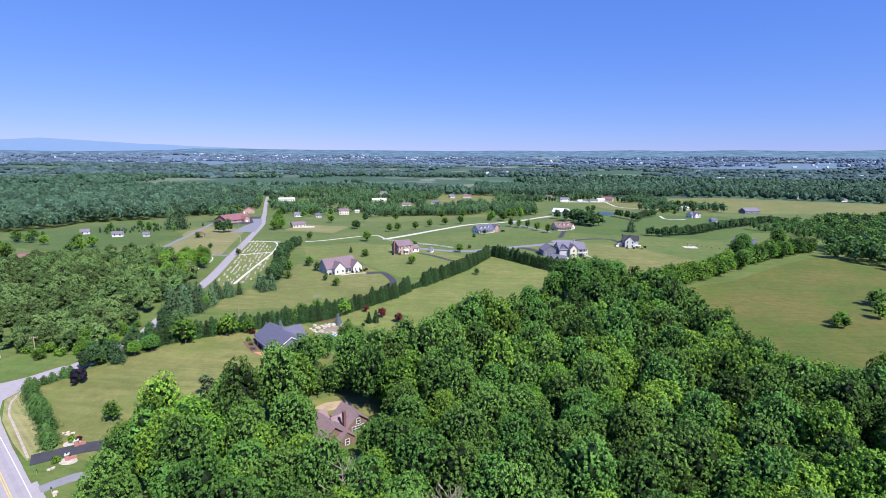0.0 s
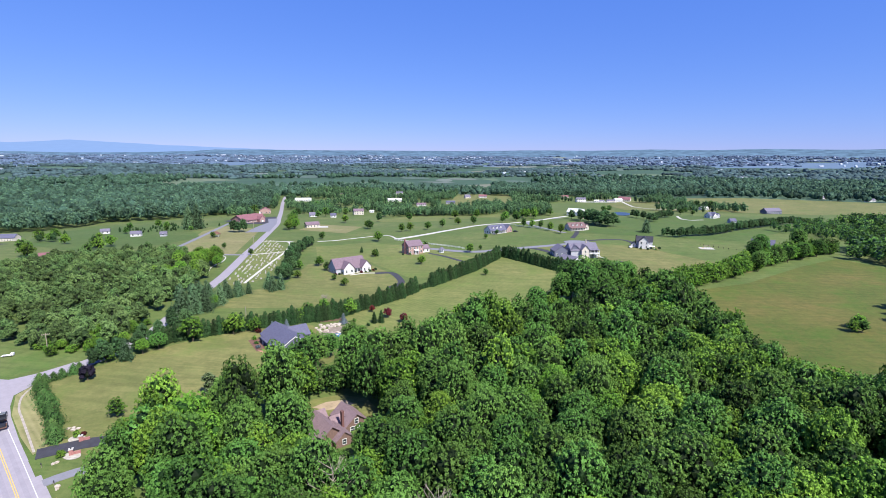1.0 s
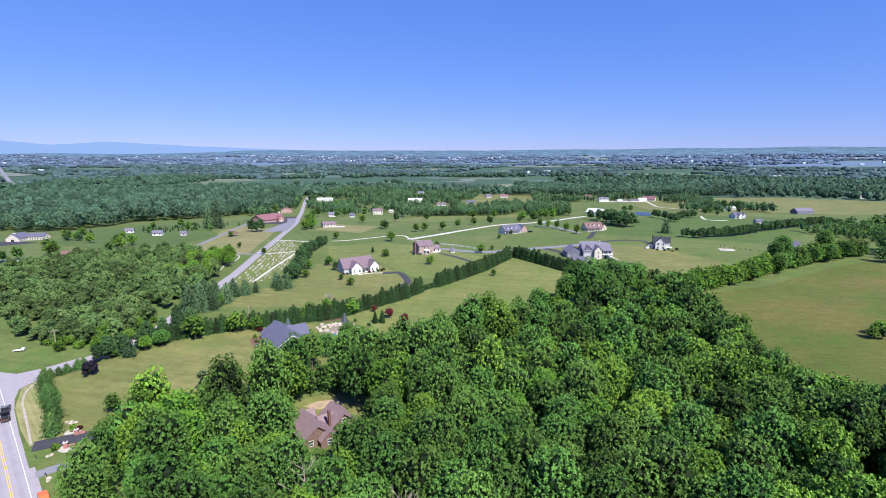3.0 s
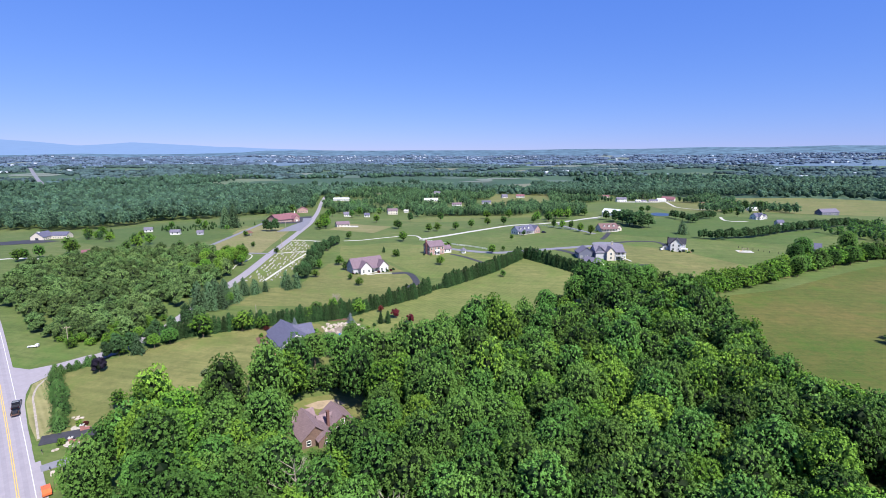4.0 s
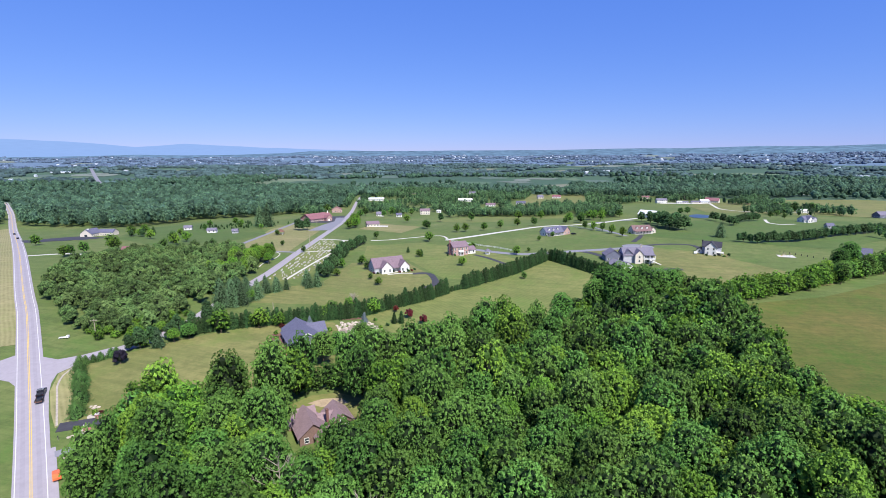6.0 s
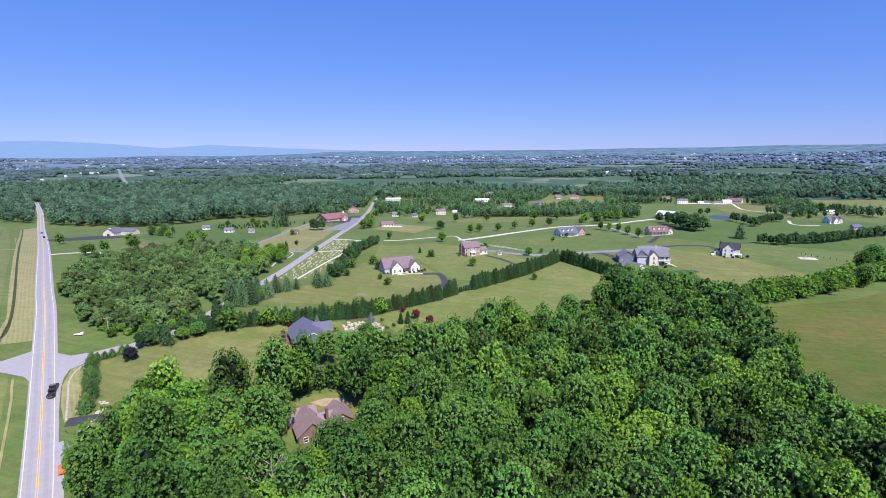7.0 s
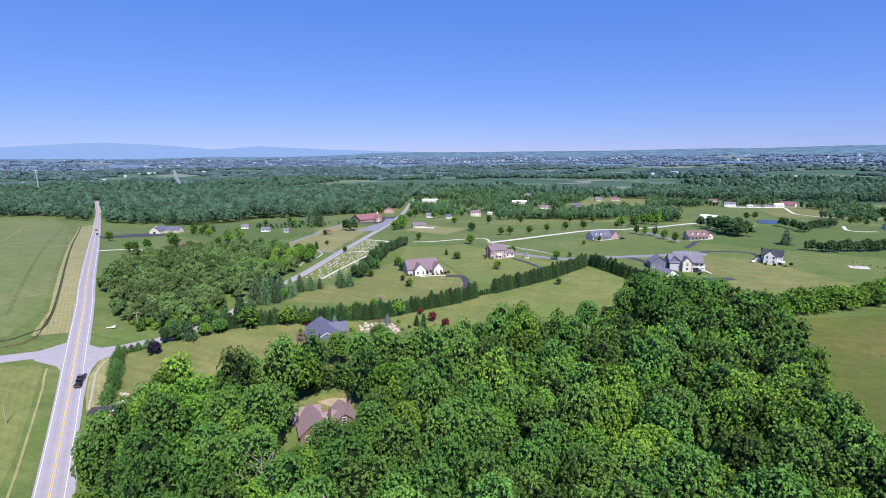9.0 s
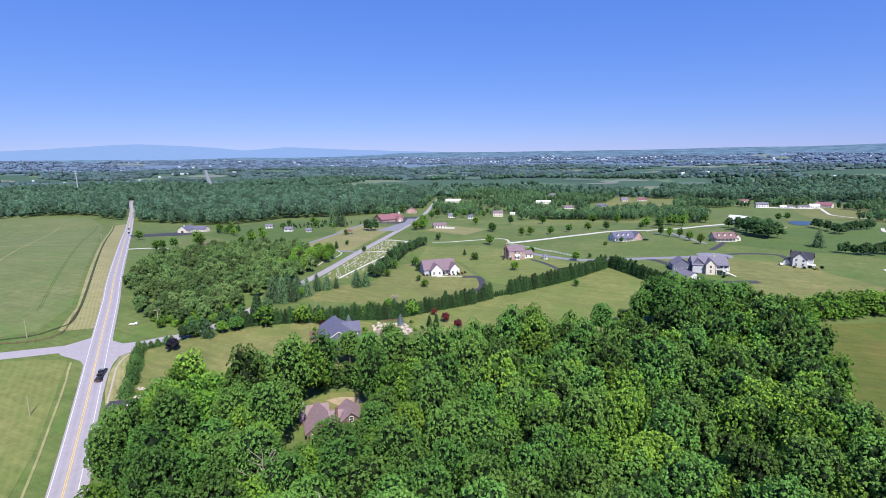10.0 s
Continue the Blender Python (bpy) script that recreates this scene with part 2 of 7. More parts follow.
# the copse leaves again, darkened to paint the shade inside each crown
M_COPSE_SHADE = leaf("copse_gap_shade", (0.026, 0.066, 0.028), (0.036, 0.086, 0.036), (0.046, 0.102, 0.042), 0.0)
M_PINE = leaf("pine_needles", (0.034, 0.085, 0.026), (0.06, 0.135, 0.04), (0.095, 0.19, 0.056))
# distant leaves and fields: blue-grey haze painted into the base colours
M_DIST_LEAF = leaf("hazed_distant_leaves", (0.05, 0.095, 0.088), (0.06, 0.11, 0.1), (0.072, 0.128, 0.11), 0.0)
M_HAZE_LEAF = leaf("painted_haze_leaves", (0.088, 0.14, 0.185), (0.096, 0.152, 0.198), (0.106, 0.166, 0.21), 0.0)
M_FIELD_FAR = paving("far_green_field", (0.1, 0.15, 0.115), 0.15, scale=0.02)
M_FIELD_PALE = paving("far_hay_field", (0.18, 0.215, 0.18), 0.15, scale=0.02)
M_NEEDLE_GREEN = leaf("fresh_green_needles", (0.05, 0.12, 0.026), (0.09, 0.2, 0.042), (0.14, 0.27, 0.06), 0.1)
# dark copy of the fresh green needles, painted shade inside the hedge
M_NEEDLE_GREEN_SHADE = leaf("green_needle_gap_shade", (0.014, 0.036, 0.01), (0.02, 0.05, 0.013), (0.026, 0.06, 0.015), 0.0)
M_BARK = painted("bark", (0.16, 0.125, 0.09), 0.95, 0.35, 2.0)
# dark centre of a crown: its inner shade put into the colour
M_CROWN_SHADE = painted("crown_inner_shade", (0.009, 0.018, 0.006), 0.95, 0.3, 1.0)
# dark copy of the young leaves, painted shade between their tufts
M_LIME_SHADE = leaf("young_leaf_gap_shade", (0.02, 0.06, 0.008), (0.03, 0.08, 0.01), (0.038, 0.095, 0.012), 0.0)
M_DEADWOOD = painted("grey_dead_wood", (0.34, 0.29, 0.25), 0.95, 0.25, 2.0)
M_POLE = painted("weathered_pole_wood", (0.36, 0.31, 0.25), 0.9, 0.2, 2.0)
M_WHITE = painted("white_paint", (0.8, 0.8, 0.8), 0.6, 0.05)
M_TRIM = painted("white_trim", (0.82, 0.82, 0.82), 0.5, 0.04)
M_SIDE_CREAM = painted("cream_siding", (0.68, 0.62, 0.55), 0.7, 0.06, lines=5)
M_DECK = painted("stained_deck_wood", (0.4, 0.24, 0.15), 0.8, 0.2, 3.0)
M_SIDE_GREY = painted("grey_siding", (0.5, 0.5, 0.56), 0.7, 0.06, lines=5)
M_SIDE_WHITE = painted("white_siding", (0.75, 0.74, 0.74), 0.7, 0.05, lines=5)
M_SIDE_BLUE = painted("slate_blue_siding", (0.16, 0.17, 0.24), 0.7, 0.08, lines=5)
M_SIDE_BROWN = painted("brown_cedar_siding", (0.2, 0.13, 0.11), 0.8, 0.15, lines=5)
M_ROCK = painted("sandy_garden_rock", (0.5, 0.43, 0.37), 0.9, 0.35, 1.2)
M_STONE = painted("pale_stone", (0.45, 0.41, 0.36), 0.9, 0.3, 1.2)
M_BRICK = brickwork("red_brick", (0.36, 0.16, 0.15), (0.3, 0.125, 0.12), (0.38, 0.26, 0.24))
M_DARKBRICK = brickwork("dark_brick", (0.16, 0.075, 0.07), (0.12, 0.06, 0.055), (0.18, 0.12, 0.11))
M_ROOF_MAUVE = painted("mauve_shingles", (0.21, 0.15, 0.185), 0.9, 0.16, 1.0, 6)
M_ROOF_GREY = painted("grey_shingles", (0.18, 0.168, 0.225), 0.9, 0.16, 1.0, 6)
M_ROOF_SLATE = painted("slate_blue_shingles", (0.13, 0.13, 0.2), 0.85, 0.16, 1.0, 6)
M_ROOF_DARK = painted("charcoal_shingles", (0.05, 0.05, 0.068), 0.9, 0.2, 1.0, 6)
M_ROOF_MAROON = painted("maroon_shingles", (0.2, 0.125, 0.13), 0.9, 0.15, 1.0, 6)
M_ROOF_RED = painted("brick_red_shingles", (0.25, 0.115, 0.135), 0.9, 0.12, 1.0, 4)
M_ROOF_BROWN = painted("brown_shingles", (0.27, 0.19, 0.21), 0.9, 0.18, 1.0, 6)
M_ROOF_WHITE = painted("pale_metal_roof", (0.7, 0.72, 0.74), 0.5, 0.06, 0.6)
M_GLASS = glass_dark("window_glass")
M_DARK = painted("dark_paint", (0.03, 0.03, 0.035), 0.6, 0.1)
M_STEEL = painted("galvanised_steel", (0.5, 0.52, 0.54), 0.5, 0.08, metal=0.6)
M_GRANITE = painted("headstone_granite", (0.44, 0.42, 0.42), 0.6, 0.25, 0.6)
M_PAVER = painted("red_paving", (0.5, 0.22, 0.18), 0.9, 0.12)
M_MULCH = painted("bark_mulch", (0.17, 0.09, 0.07), 0.95, 0.25)

# ---- ground form: broad swells on a low plain that climbs to far hills ----
SWELLS = [-1.1, 4.3, -4.2, -7.1, 8.2, 2.4, 2.4, 3.1, 4.9, -4.2, 2.8, 2.3, 7.3, 4.0, 7.1, 1.0, -1.1, 1.7, 2.1, -0.7, -3.7, 5.1, 2.2, 1.3, -1.4, 10.2, 2.2, 4.1, 1.1, 4.3, -2.3, 2.2, -4.4, 0.0, 4.7, 5.3, 4.5, 2.3, -3.3, 0.6, 2.4, -1.6]
SWELL_AT = np.array([(x, y) for y in (20, 140, 260, 380, 500, 660, 850) for x in (-420, -250, -110, 20, 150, 330)], float)


def heights(pts):
    pts = np.asarray(pts, float).reshape(-1, 2)
    d = ((pts[:, None, :] - SWELL_AT[None]) ** 2).sum(-1)
    z = -12 + np.exp(-d / (2 * 130.0 ** 2)) @ np.array(SWELLS)
    r = np.hypot(pts[:, 0], pts[:, 1])
    far = np.clip((r - 1100) / 900, 0, 1)
    z += far * (5 * np.sin(pts[:, 0] / 310 + 1) * np.sin(pts[:, 1] / 270) + 3 * np.sin(pts[:, 0] / 130 + pts[:, 1] / 170))
    return z + 97 * np.clip((r - 1400) / 3300, 0, 1) ** 1.2


def gz(x, y):
    return float(heights([(x, y)])[0])


# ---- mesh helpers ----
def tri_mesh(name, verts, tris, mats, index=None, smooth=False, tint=None):
    me = bpy.data.meshes.new(name)
    verts, tris = np.asarray(verts, np.float32), np.asarray(tris, np.int32)
    me.vertices.add(len(verts))
    me.vertices.foreach_set("co", verts.ravel())
    me.loops.add(tris.size)
    me.loops.foreach_set("vertex_index", tris.ravel())
    me.polygons.add(len(tris))
    me.polygons.foreach_set("loop_start", np.arange(0, tris.size, 3, dtype=np.int32))
    for m in mats:
        me.materials.append(m)
    if index is not None:
        me.polygons.foreach_set("material_index", np.asarray(index, np.int32))
    me.polygons.foreach_set("use_smooth", np.full(len(tris), smooth))
    me.update(calc_edges=True)
    if tint is not None:
        me.attributes.new("tint", "FLOAT", "POINT").data.foreach_set("value", np.asarray(tint, np.float32))
    return me


def part(name, bm, mat, parent, label=""):
    me = bpy.data.meshes.new(name)
    bm.to_mesh(me)
    bm.free()
    me.materials.append(mat)
    ob = new(name, me)
    ob.parent = parent
    return tagged(ob, label)


def part_mesh(name, me, parent, m=None, label=""):
    ob = new(name, me)
    ob.parent = parent
    if m is not None:
        ob.matrix_basis = m
    return tagged(ob, label)


def box(bm, x0, x1, y0, y1, z0, z1):
    v = [bm.verts.new(p) for p in ((x0, y0, z0), (x1, y0, z0), (x1, y1, z0), (x0, y1, z0), (x0, y0, z1), (x1, y0, z1), (x1, y1, z1), (x0, y1, z1))]
    for f in ((3, 2, 1, 0), (4, 5, 6, 7), (0, 1, 5, 4), (1, 2, 6, 5), (2, 3, 7, 6), (3, 0, 4, 7)):
        bm.faces.new([v[i] for i in f])
    return bm


def prism(bm, poly, a0, a1, axis):
    """A solid with the outline poly, drawn in (u, z), run from a0 to a1 along axis x or y."""
    def at(u, z, a):
        return (a, u, z) if axis == "x" else (u, a, z)
    lo, hi = [bm.verts.new(at(u, z, a0)) for u, z in poly], [bm.verts.new(at(u, z, a1)) for u, z in poly]
    n = len(poly)
    bm.faces.new(lo), bm.faces.new(hi[::-1])
    for i in range(n):
        bm.faces.new((lo[i], hi[i], hi[(i + 1) % n], lo[(i + 1) % n]))
    bmesh.ops.recalc_face_normals(bm, faces=bm.faces)
    return bm


def tube(bm, path, radii, sides=6):
    rings = []
    for i, (p, r) in enumerate(zip(path, radii)):
        d = (Vector(path[min(i + 1, len(path) - 1)]) - Vector(path[max(i - 1, 0)])).normalized()
        q = d.to_track_quat("Z", "Y")
        rings.append([bm.verts.new(Vector(p) + q @ Vector((r * math.cos(a), r * math.sin(a), 0))) for a in (2 * math.pi * k / sides for k in range(sides))])
    for a, b in zip(rings, rings[1:]):
        for k in range(sides):
            bm.faces.new((a[k], a[(k + 1) % sides], b[(k + 1) % sides], b[k]))
    bm.faces.new(rings[0][::-1]), bm.faces.new(rings[-1])
    return bm


def inside(poly, pts):
    pts = np.asarray(pts, float)
    x, y = pts[:, 0], pts[:, 1]
    hit = np.zeros(len(pts), bool)
    for (x0, y0), (x1, y1) in zip(poly, poly[1:] + poly[:1]):
        cross = (y0 > y) != (y1 > y)
        hit ^= cross & (x < (x1 - x0) * (y - y0) / ((y1 - y0) or 1e-9) + x0)
    return hit


def smooth_line(pts, step=4.0):
    """A smooth way through the given corners."""
    pts = [Vector((*p, 0)) for p in pts]
    out = []
    for i in range(len(pts) - 1):
        a, b = pts[max(i - 1, 0)], pts[min(i + 2, len(pts) - 1)]
        p, q = pts[i], pts[i + 1]
        n = max(1, int((q - p).length / step))
        for k in range(n):
            s = k / n
            out.append(0.5 * (2 * p + (q - a) * s + (2 * a - 5 * p + 4 * q - b) * s * s + (3 * p - a - 3 * q + b) * s ** 3))
    return [(v.x, v.y) for v in out + [pts[-1]]]


def way_distance(line, pts):
    line, pts = np.asarray(line, float), np.asarray(pts, float)
    best = np.full(len(pts), 1e9)
    for a, b in zip(line, line[1:]):
        d = b - a
        s = np.clip(((pts - a) @ d) / max(d @ d, 1e-9), 0, 1)
        best = np.minimum(best, np.hypot(*(pts - a - s[:, None] * d).T))
    return best


def strip(name, line, left, right, mat, dz, label, category="road", kind="structure", parent=None):
    """A band of paving that follows the ground along line, from left to right metres off it."""
    line = np.asarray(line, float)
    d = np.gradient(line, axis=0)
    d /= np.hypot(d[:, 0], d[:, 1])[:, None]
    side = np.stack([d[:, 1], -d[:, 0]], 1)
    cols = []
    for f in np.linspace(0, 1, 4 if right - left > 3 else 2):
        w = left + (right - left) * f
        p = line + side * w
        cols.append(np.column_stack([p, heights(p) + dz]))
    n, k = len(line), len(cols)
    verts = np.concatenate(cols)
    skirt = np.concatenate([cols[0] - (0, 0, 0.3), cols[-1] - (0, 0, 0.3)])
    verts = np.concatenate([verts, skirt])
    tris = []
    pairs = [(c * n, (c + 1) * n) for c in range(k - 1)] + [(k * n, 0), ((k - 1) * n, (k + 1) * n)]
    for a, b in pairs:
        i = np.arange(n - 1)
        tris += [np.stack([a + i, b + i, b + i + 1], 1), np.stack([a + i, b + i + 1, a + i + 1], 1)]
    ob = new(name, tri_mesh(name, verts, np.concatenate(tris), [mat]))
    ob.parent = parent
    return ob if parent else tagged(ob, label, category, kind=kind)


def patch(name, poly, mat, dz, label, category="grass", cell=12.0):
    """A field or yard that lies on the ground within the outline poly."""
    from mathutils.geometry import delaunay_2d_cdt
    ring = []
    for (x0, y0), (x1, y1) in zip(poly, poly[1:] + poly[:1]):
        n = max(1, int(math.hypot(x1 - x0, y1 - y0) / cell))
        ring += [(x0 + (x1 - x0) * k / n, y0 + (y1 - y0) * k / n) for k in range(n)]
    xs, ys = [p[0] for p in poly], [p[1] for p in poly]
    gx, gy = np.meshgrid(np.arange(min(xs), max(xs), cell), np.arange(min(ys), max(ys), cell))
    g = np.column_stack([gx.ravel(), gy.ravel()])
    g = g[inside(poly, g)]
    loop = np.array(ring + ring[:1])
    g = g[way_distance(loop, g) > cell * 0.3] if len(g) else g
    pts = [Vector(p) for p in ring] + [Vector(p) for p in g]
    n = len(ring)
    v, _, f, _, _, _ = delaunay_2d_cdt(pts, [(i, (i + 1) % n) for i in range(n)], [], 1, 1e-4)
    xy = np.array([(p.x, p.y) for p in v])
    ob = new(name, tri_mesh(name, np.column_stack([xy, heights(xy) + dz]), np.array([t for t in f if len(t) == 3]), [mat]))
    return tagged(ob, label, category, kind="structure")


# ---- the ground: one sheet out to the far hills ----
def build_ground():
    rad = list(np.arange(6, 700, 9.0))
    while rad[-1] < 4700:
        rad.append(rad[-1] * 1.035)
    seg = 320
    ang = np.linspace(0, 2 * math.pi, seg, endpoint=False)
    pts = np.array([(0, 200)] + [(r * math.sin(a), 200 + r * math.cos(a)) for r in rad for a in ang])
    k = np.arange(seg)
    k1 = (k + 1) % seg
    tris, idx = [np.stack([np.zeros(seg, int), 1 + k1, 1 + k], 1)], [np.zeros(seg, int)]
    for i, r in enumerate(rad[:-1]):
        a, b = 1 + i * seg, 1 + (i + 1) * seg
        tris += [np.stack([a + k, a + k1, b + k1], 1), np.stack([a + k, b + k1, b + k], 1)]
        # farther rings take the materials with haze in their colour
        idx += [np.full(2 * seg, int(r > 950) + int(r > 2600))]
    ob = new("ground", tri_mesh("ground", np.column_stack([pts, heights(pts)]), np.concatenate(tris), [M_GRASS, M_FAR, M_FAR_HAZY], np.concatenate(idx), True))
    tagged(ob, "rolling green farmland of mown turf and far fields", "ground", kind="structure")


build_ground()

# ---- fields ----
patch("meadow", [(98, 170), (100, 230), (118, 272), (177, 299), (240, 347), (285, 376), (300, 340), (420, 300), (420, 160), (420, 60), (220, 60), (110, 150)], M_MEADOW, 0.07,
      "rough meadow with patches of reddish dry grass")
patch("crop_field", [(-895, 499), (-736, 536), (-612, 468), (-348, 280), (-203, 170), (-184, 143), (-196, 130), (-330, 40), (-800, 200)], M_CROP, 0.1, "green crop field with tractor lines", "field")
patch("verge", [(-597, 493), (-335, 291), (-226.5, 206), (-190, 178), (-164, 156), (-176, 147), (-199, 170), (-346, 281), (-596, 470)], M_VERGE, 0.15, "strip of pale mown hay beside the road")
patch("lawn", [(-146, 132), (-100, 93), (-86, 78), (-120, 40), (-300, 30), (-186, 116), (-172, 119)], M_LAWN, 0.08, "mown lawn with faint stripes beside the road")
patch("lawn", [(-128, 150), (-104, 121), (-90, 118), (-70, 125), (-55, 150), (-42, 178), (-42, 196), (-60, 210), (-90, 197), (-110, 176)], M_DRY, 0.06, "yellowish mown lawn inside the hedges")
patch("lawn", [(-30, 205), (-8, 206), (12, 220), (45, 232), (62, 250), (85, 290), (70, 312), (35, 354), (12, 310), (-10, 280), (-20, 262), (-36, 246), (-55, 225)], M_LAWN, 0.06,
      "mown green field sheltered by tall hedges")
patch("lawn", [(-108, 222), (-60, 232), (-38, 254), (-22, 270), (-30, 290), (-60, 330), (-92, 315), (-90, 268), (-104, 250)], M_DRY, 0.06, "dry yellow-green lawn around the gabled house")
patch("lawn", [(-90, 330), (-60, 335), (-25, 290), (-5, 295), (20, 345), (-10, 378), (-70, 405), (-105, 380)], M_LAWN, 0.07, "mown lawn with swathes around the brick house")
patch("lawn", [(60, 395), (112, 420), (150, 405), (200, 330), (150, 300), (110, 310), (95, 330), (120, 345), (90, 372)], M_DRY, 0.07, "freshly cut yellow hay lawn below the grey house")
patch("striped_lawn", [(-232, 500), (-232, 455), (-196, 345), (-152, 342), (-186, 478)], M_LAWN_STRIPED, 0.08, "lawn cut in pale and dark stripes beside the church")
patch("striped_lawn", [(-150, 480), (-100, 460), (-95, 520), (-150, 540)], M_LAWN_STRIPED, 0.08, "lawn cut in pale and dark stripes")
patch("pasture", [(118, 470), (250, 440), (370, 540), (360, 640), (240, 620), (130, 580)], M_LUSH, 0.1, "bright green pasture")
patch("pasture", [(-330, 560), (-260, 480), (-215, 420), (-240, 330), (-340, 380), (-400, 480)], M_LUSH, 0.1, "bright green pasture")
patch("pasture", [(-50, 590), (60, 650), (60, 700), (-60, 690), (-120, 600)], M_LAWN, 0.1, "green hillside pasture")
patch("hay_field", [(240, 720), (700, 760), (860, 930), (600, 1080), (380, 1040), (260, 900)], M_DRY, 0.2, "pale dry hay field", "field", 25)
patch("hay_field", [(-22, 835), (98, 835), (115, 1130), (5, 1130)], M_DRY, 0.2, "pale dry hay field on a rise", "field", 25)
patch("red_field", [(-1000, 1780), (-640, 1880), (-620, 1990), (-1010, 1900)], M_REDDIRT, 0.5, "bare red ploughed field", "field", 40)
patch("red_field", [(369, 958), (433, 985), (425, 955), (372, 938)], M_REDDIRT, 0.3, "bare red-brown earth", "field", 25)


# ---- roads ----
MAIN = smooth_line([(-25, 43), (-58, 70), (-85, 93), (-110.5, 114.5), (-134, 134), (-190, 180), (-226, 208), (-334, 293), (-460, 390), (-600, 497), (-779, 636), (-1000, 800)], 6)
CROSS_W = smooth_line([(-139, 139), (-154, 138), (-166, 129), (-190, 110), (-260, 60), (-420, -40)], 4)
CROSS_E = smooth_line([(-143, 142), (-137, 148), (-131.5, 153.5), (-125.5, 162.5), (-120.5, 174), (-118.5, 190), (-121, 213), (-127, 262), (-132, 290), (-146, 350), (-161, 416), (-187, 522), (-216, 610), (-252, 720), (-298, 860), (-345, 1010)], 5)
ROADS = [MAIN, CROSS_W, CROSS_E]
main_road = strip("road", MAIN, -3.7, 4.2, M_ROAD, 0.16, "pale worn asphalt country road with painted lines")
strip("shoulder", [p for p in MAIN if p[1] < 110], 4.19, 5.3, M_ROAD, 0.15, "", parent=main_road)
for side in (-3.15, 3.15):
    strip("edge_line", MAIN, side - 0.09, side + 0.09, M_WHITE_LINE, 0.19, "", parent=main_road)
for side in (-0.2, 0.2):
    strip("centre_line", MAIN, side - 0.08, side + 0.08, M_YELLOW_LINE, 0.19, "", parent=main_road)
for side in (-1.7, 1.7):
    strip("wheel_track", MAIN, side - 0.5, side + 0.5, M_ROAD_TRACK, 0.175, "", parent=main_road)
strip("road", CROSS_W, -3.3, 3.3, M_ROAD, 0.13, "pale side road that meets the country road")
strip("road", CROSS_E, -2.7, 2.7, M_ROAD, 0.14, "pale asphalt lane that runs past the church")
patch("junction", [(-128, 128), (-141, 133), (-152, 133), (-160, 136), (-158, 143), (-156, 152), (-150, 152), (-146.6, 149.8), (-140, 149.6), (-134.8, 154.6), (-129, 163.6), (-124, 160.5),
                   (-128.2, 153), (-130.3, 147.3), (-131.1, 141.3), (-127.5, 136), (-122.9, 131.1), (-112.3, 121.6), (-103.7, 114.4), (-112, 118)], M_ROAD, 0.12,
      "pale asphalt mouth of the crossroads", "road", 4)
strip("road", smooth_line([(-48.2, 424.5), (-37.8, 438.2), (-24.2, 457.3), (-10.0, 479.6), (5.4, 502.8), (22.1, 528.5), (40.2, 545.8), (58.9, 551.2), (70.3, 559.7), (89.7, 572.5), (115.5, 603.4), (137.7, 624.9)], 5), -2.6, 2.6, M_CONCRETE, 0.16, "pale concrete lane beside a white fence")
strip("path", smooth_line([(-111.7, 407.6), (-98.5, 413.7), (-83.1, 429.6), (-60.2, 447.9), (-48.2, 424.5)], 6), -1.0, 1.0, M_CONCRETE, 0.12, "narrow pale path across the grass", "path")
strip("road", smooth_line([(-30, 385), (12, 370), (42, 383), (79, 402), (104, 416)], 5), -3.2, 3.2, M_LANE, 0.14, "grey asphalt lane into a turning circle")
patch("turning_circle", [(104 + 12 * math.cos(a), 418 + 10 * math.sin(a)) for a in np.linspace(0, 6.28, 20, endpoint=False)], M_LANE, 0.17, "grey asphalt turning circle", "road", 5)
strip("driveway", smooth_line([(112, 426), (132, 436), (148, 434), (150, 412)], 4), -2, 2, M_DRIVE, 0.13, "dark asphalt driveway", "driveway")
strip("driveway", smooth_line([(53, 392), (66, 385), (78, 366), (84, 345), (88, 338), (104, 342), (119, 348)], 4), -2.6, 2.6, M_DRIVE, 0.13, "dark asphalt driveway beside the grey house", "driveway")
strip("driveway", smooth_line([(-46, 297), (-37, 300), (-31, 290), (-28, 278), (-33, 268)], 3), -2, 2, M_DRIVE, 0.13, "curved black asphalt driveway of the gabled house", "driveway")
strip("driveway", smooth_line([(-17, 361), (-6, 352), (6, 338), (14, 330)], 4), -1.6, 1.6, M_DRIVE, 0.13, "dark driveway of the brick house", "driveway")
strip("driveway", smooth_line([(-104, 117), (-101, 119), (-92, 124), (-82, 124)], 3), -2.2, 2.2, M_DRIVE, 0.2, "black asphalt driveway that leaves the country road", "driveway")
strip("driveway", smooth_line([(-94.5, 107.5), (-90, 112), (-82, 116)], 3), -1.4, 1.4, M_LANE, 0.2, "grey driveway that leaves the country road", "driveway")
patch("car_park", [(-250, 600), (-262, 560), (-222, 520), (-196, 530), (-212, 590), (-230, 640)], M_DRIVE, 0.15, "dark asphalt car park of the church", "car park", 10)
strip("driveway", smooth_line([(-240.6, 528), (-229.7, 483), (-217.7, 427), (-207.5, 375), (-201.5, 347), (-197, 339), (-190, 338.5), (-177, 339.8), (-161.8, 340.3), (-145, 341)], 4), -1.8, 1.8, M_LANE, 0.14,
      "grey loop drive round the church lawn", "driveway")
strip("path", smooth_line([(-163, 340), (-154, 333), (-148.5, 318), (-147, 300), (-143, 288)], 3), -0.35, 0.35, M_CONCRETE, 0.14, "thin pale kerb round a grass corner", "path")
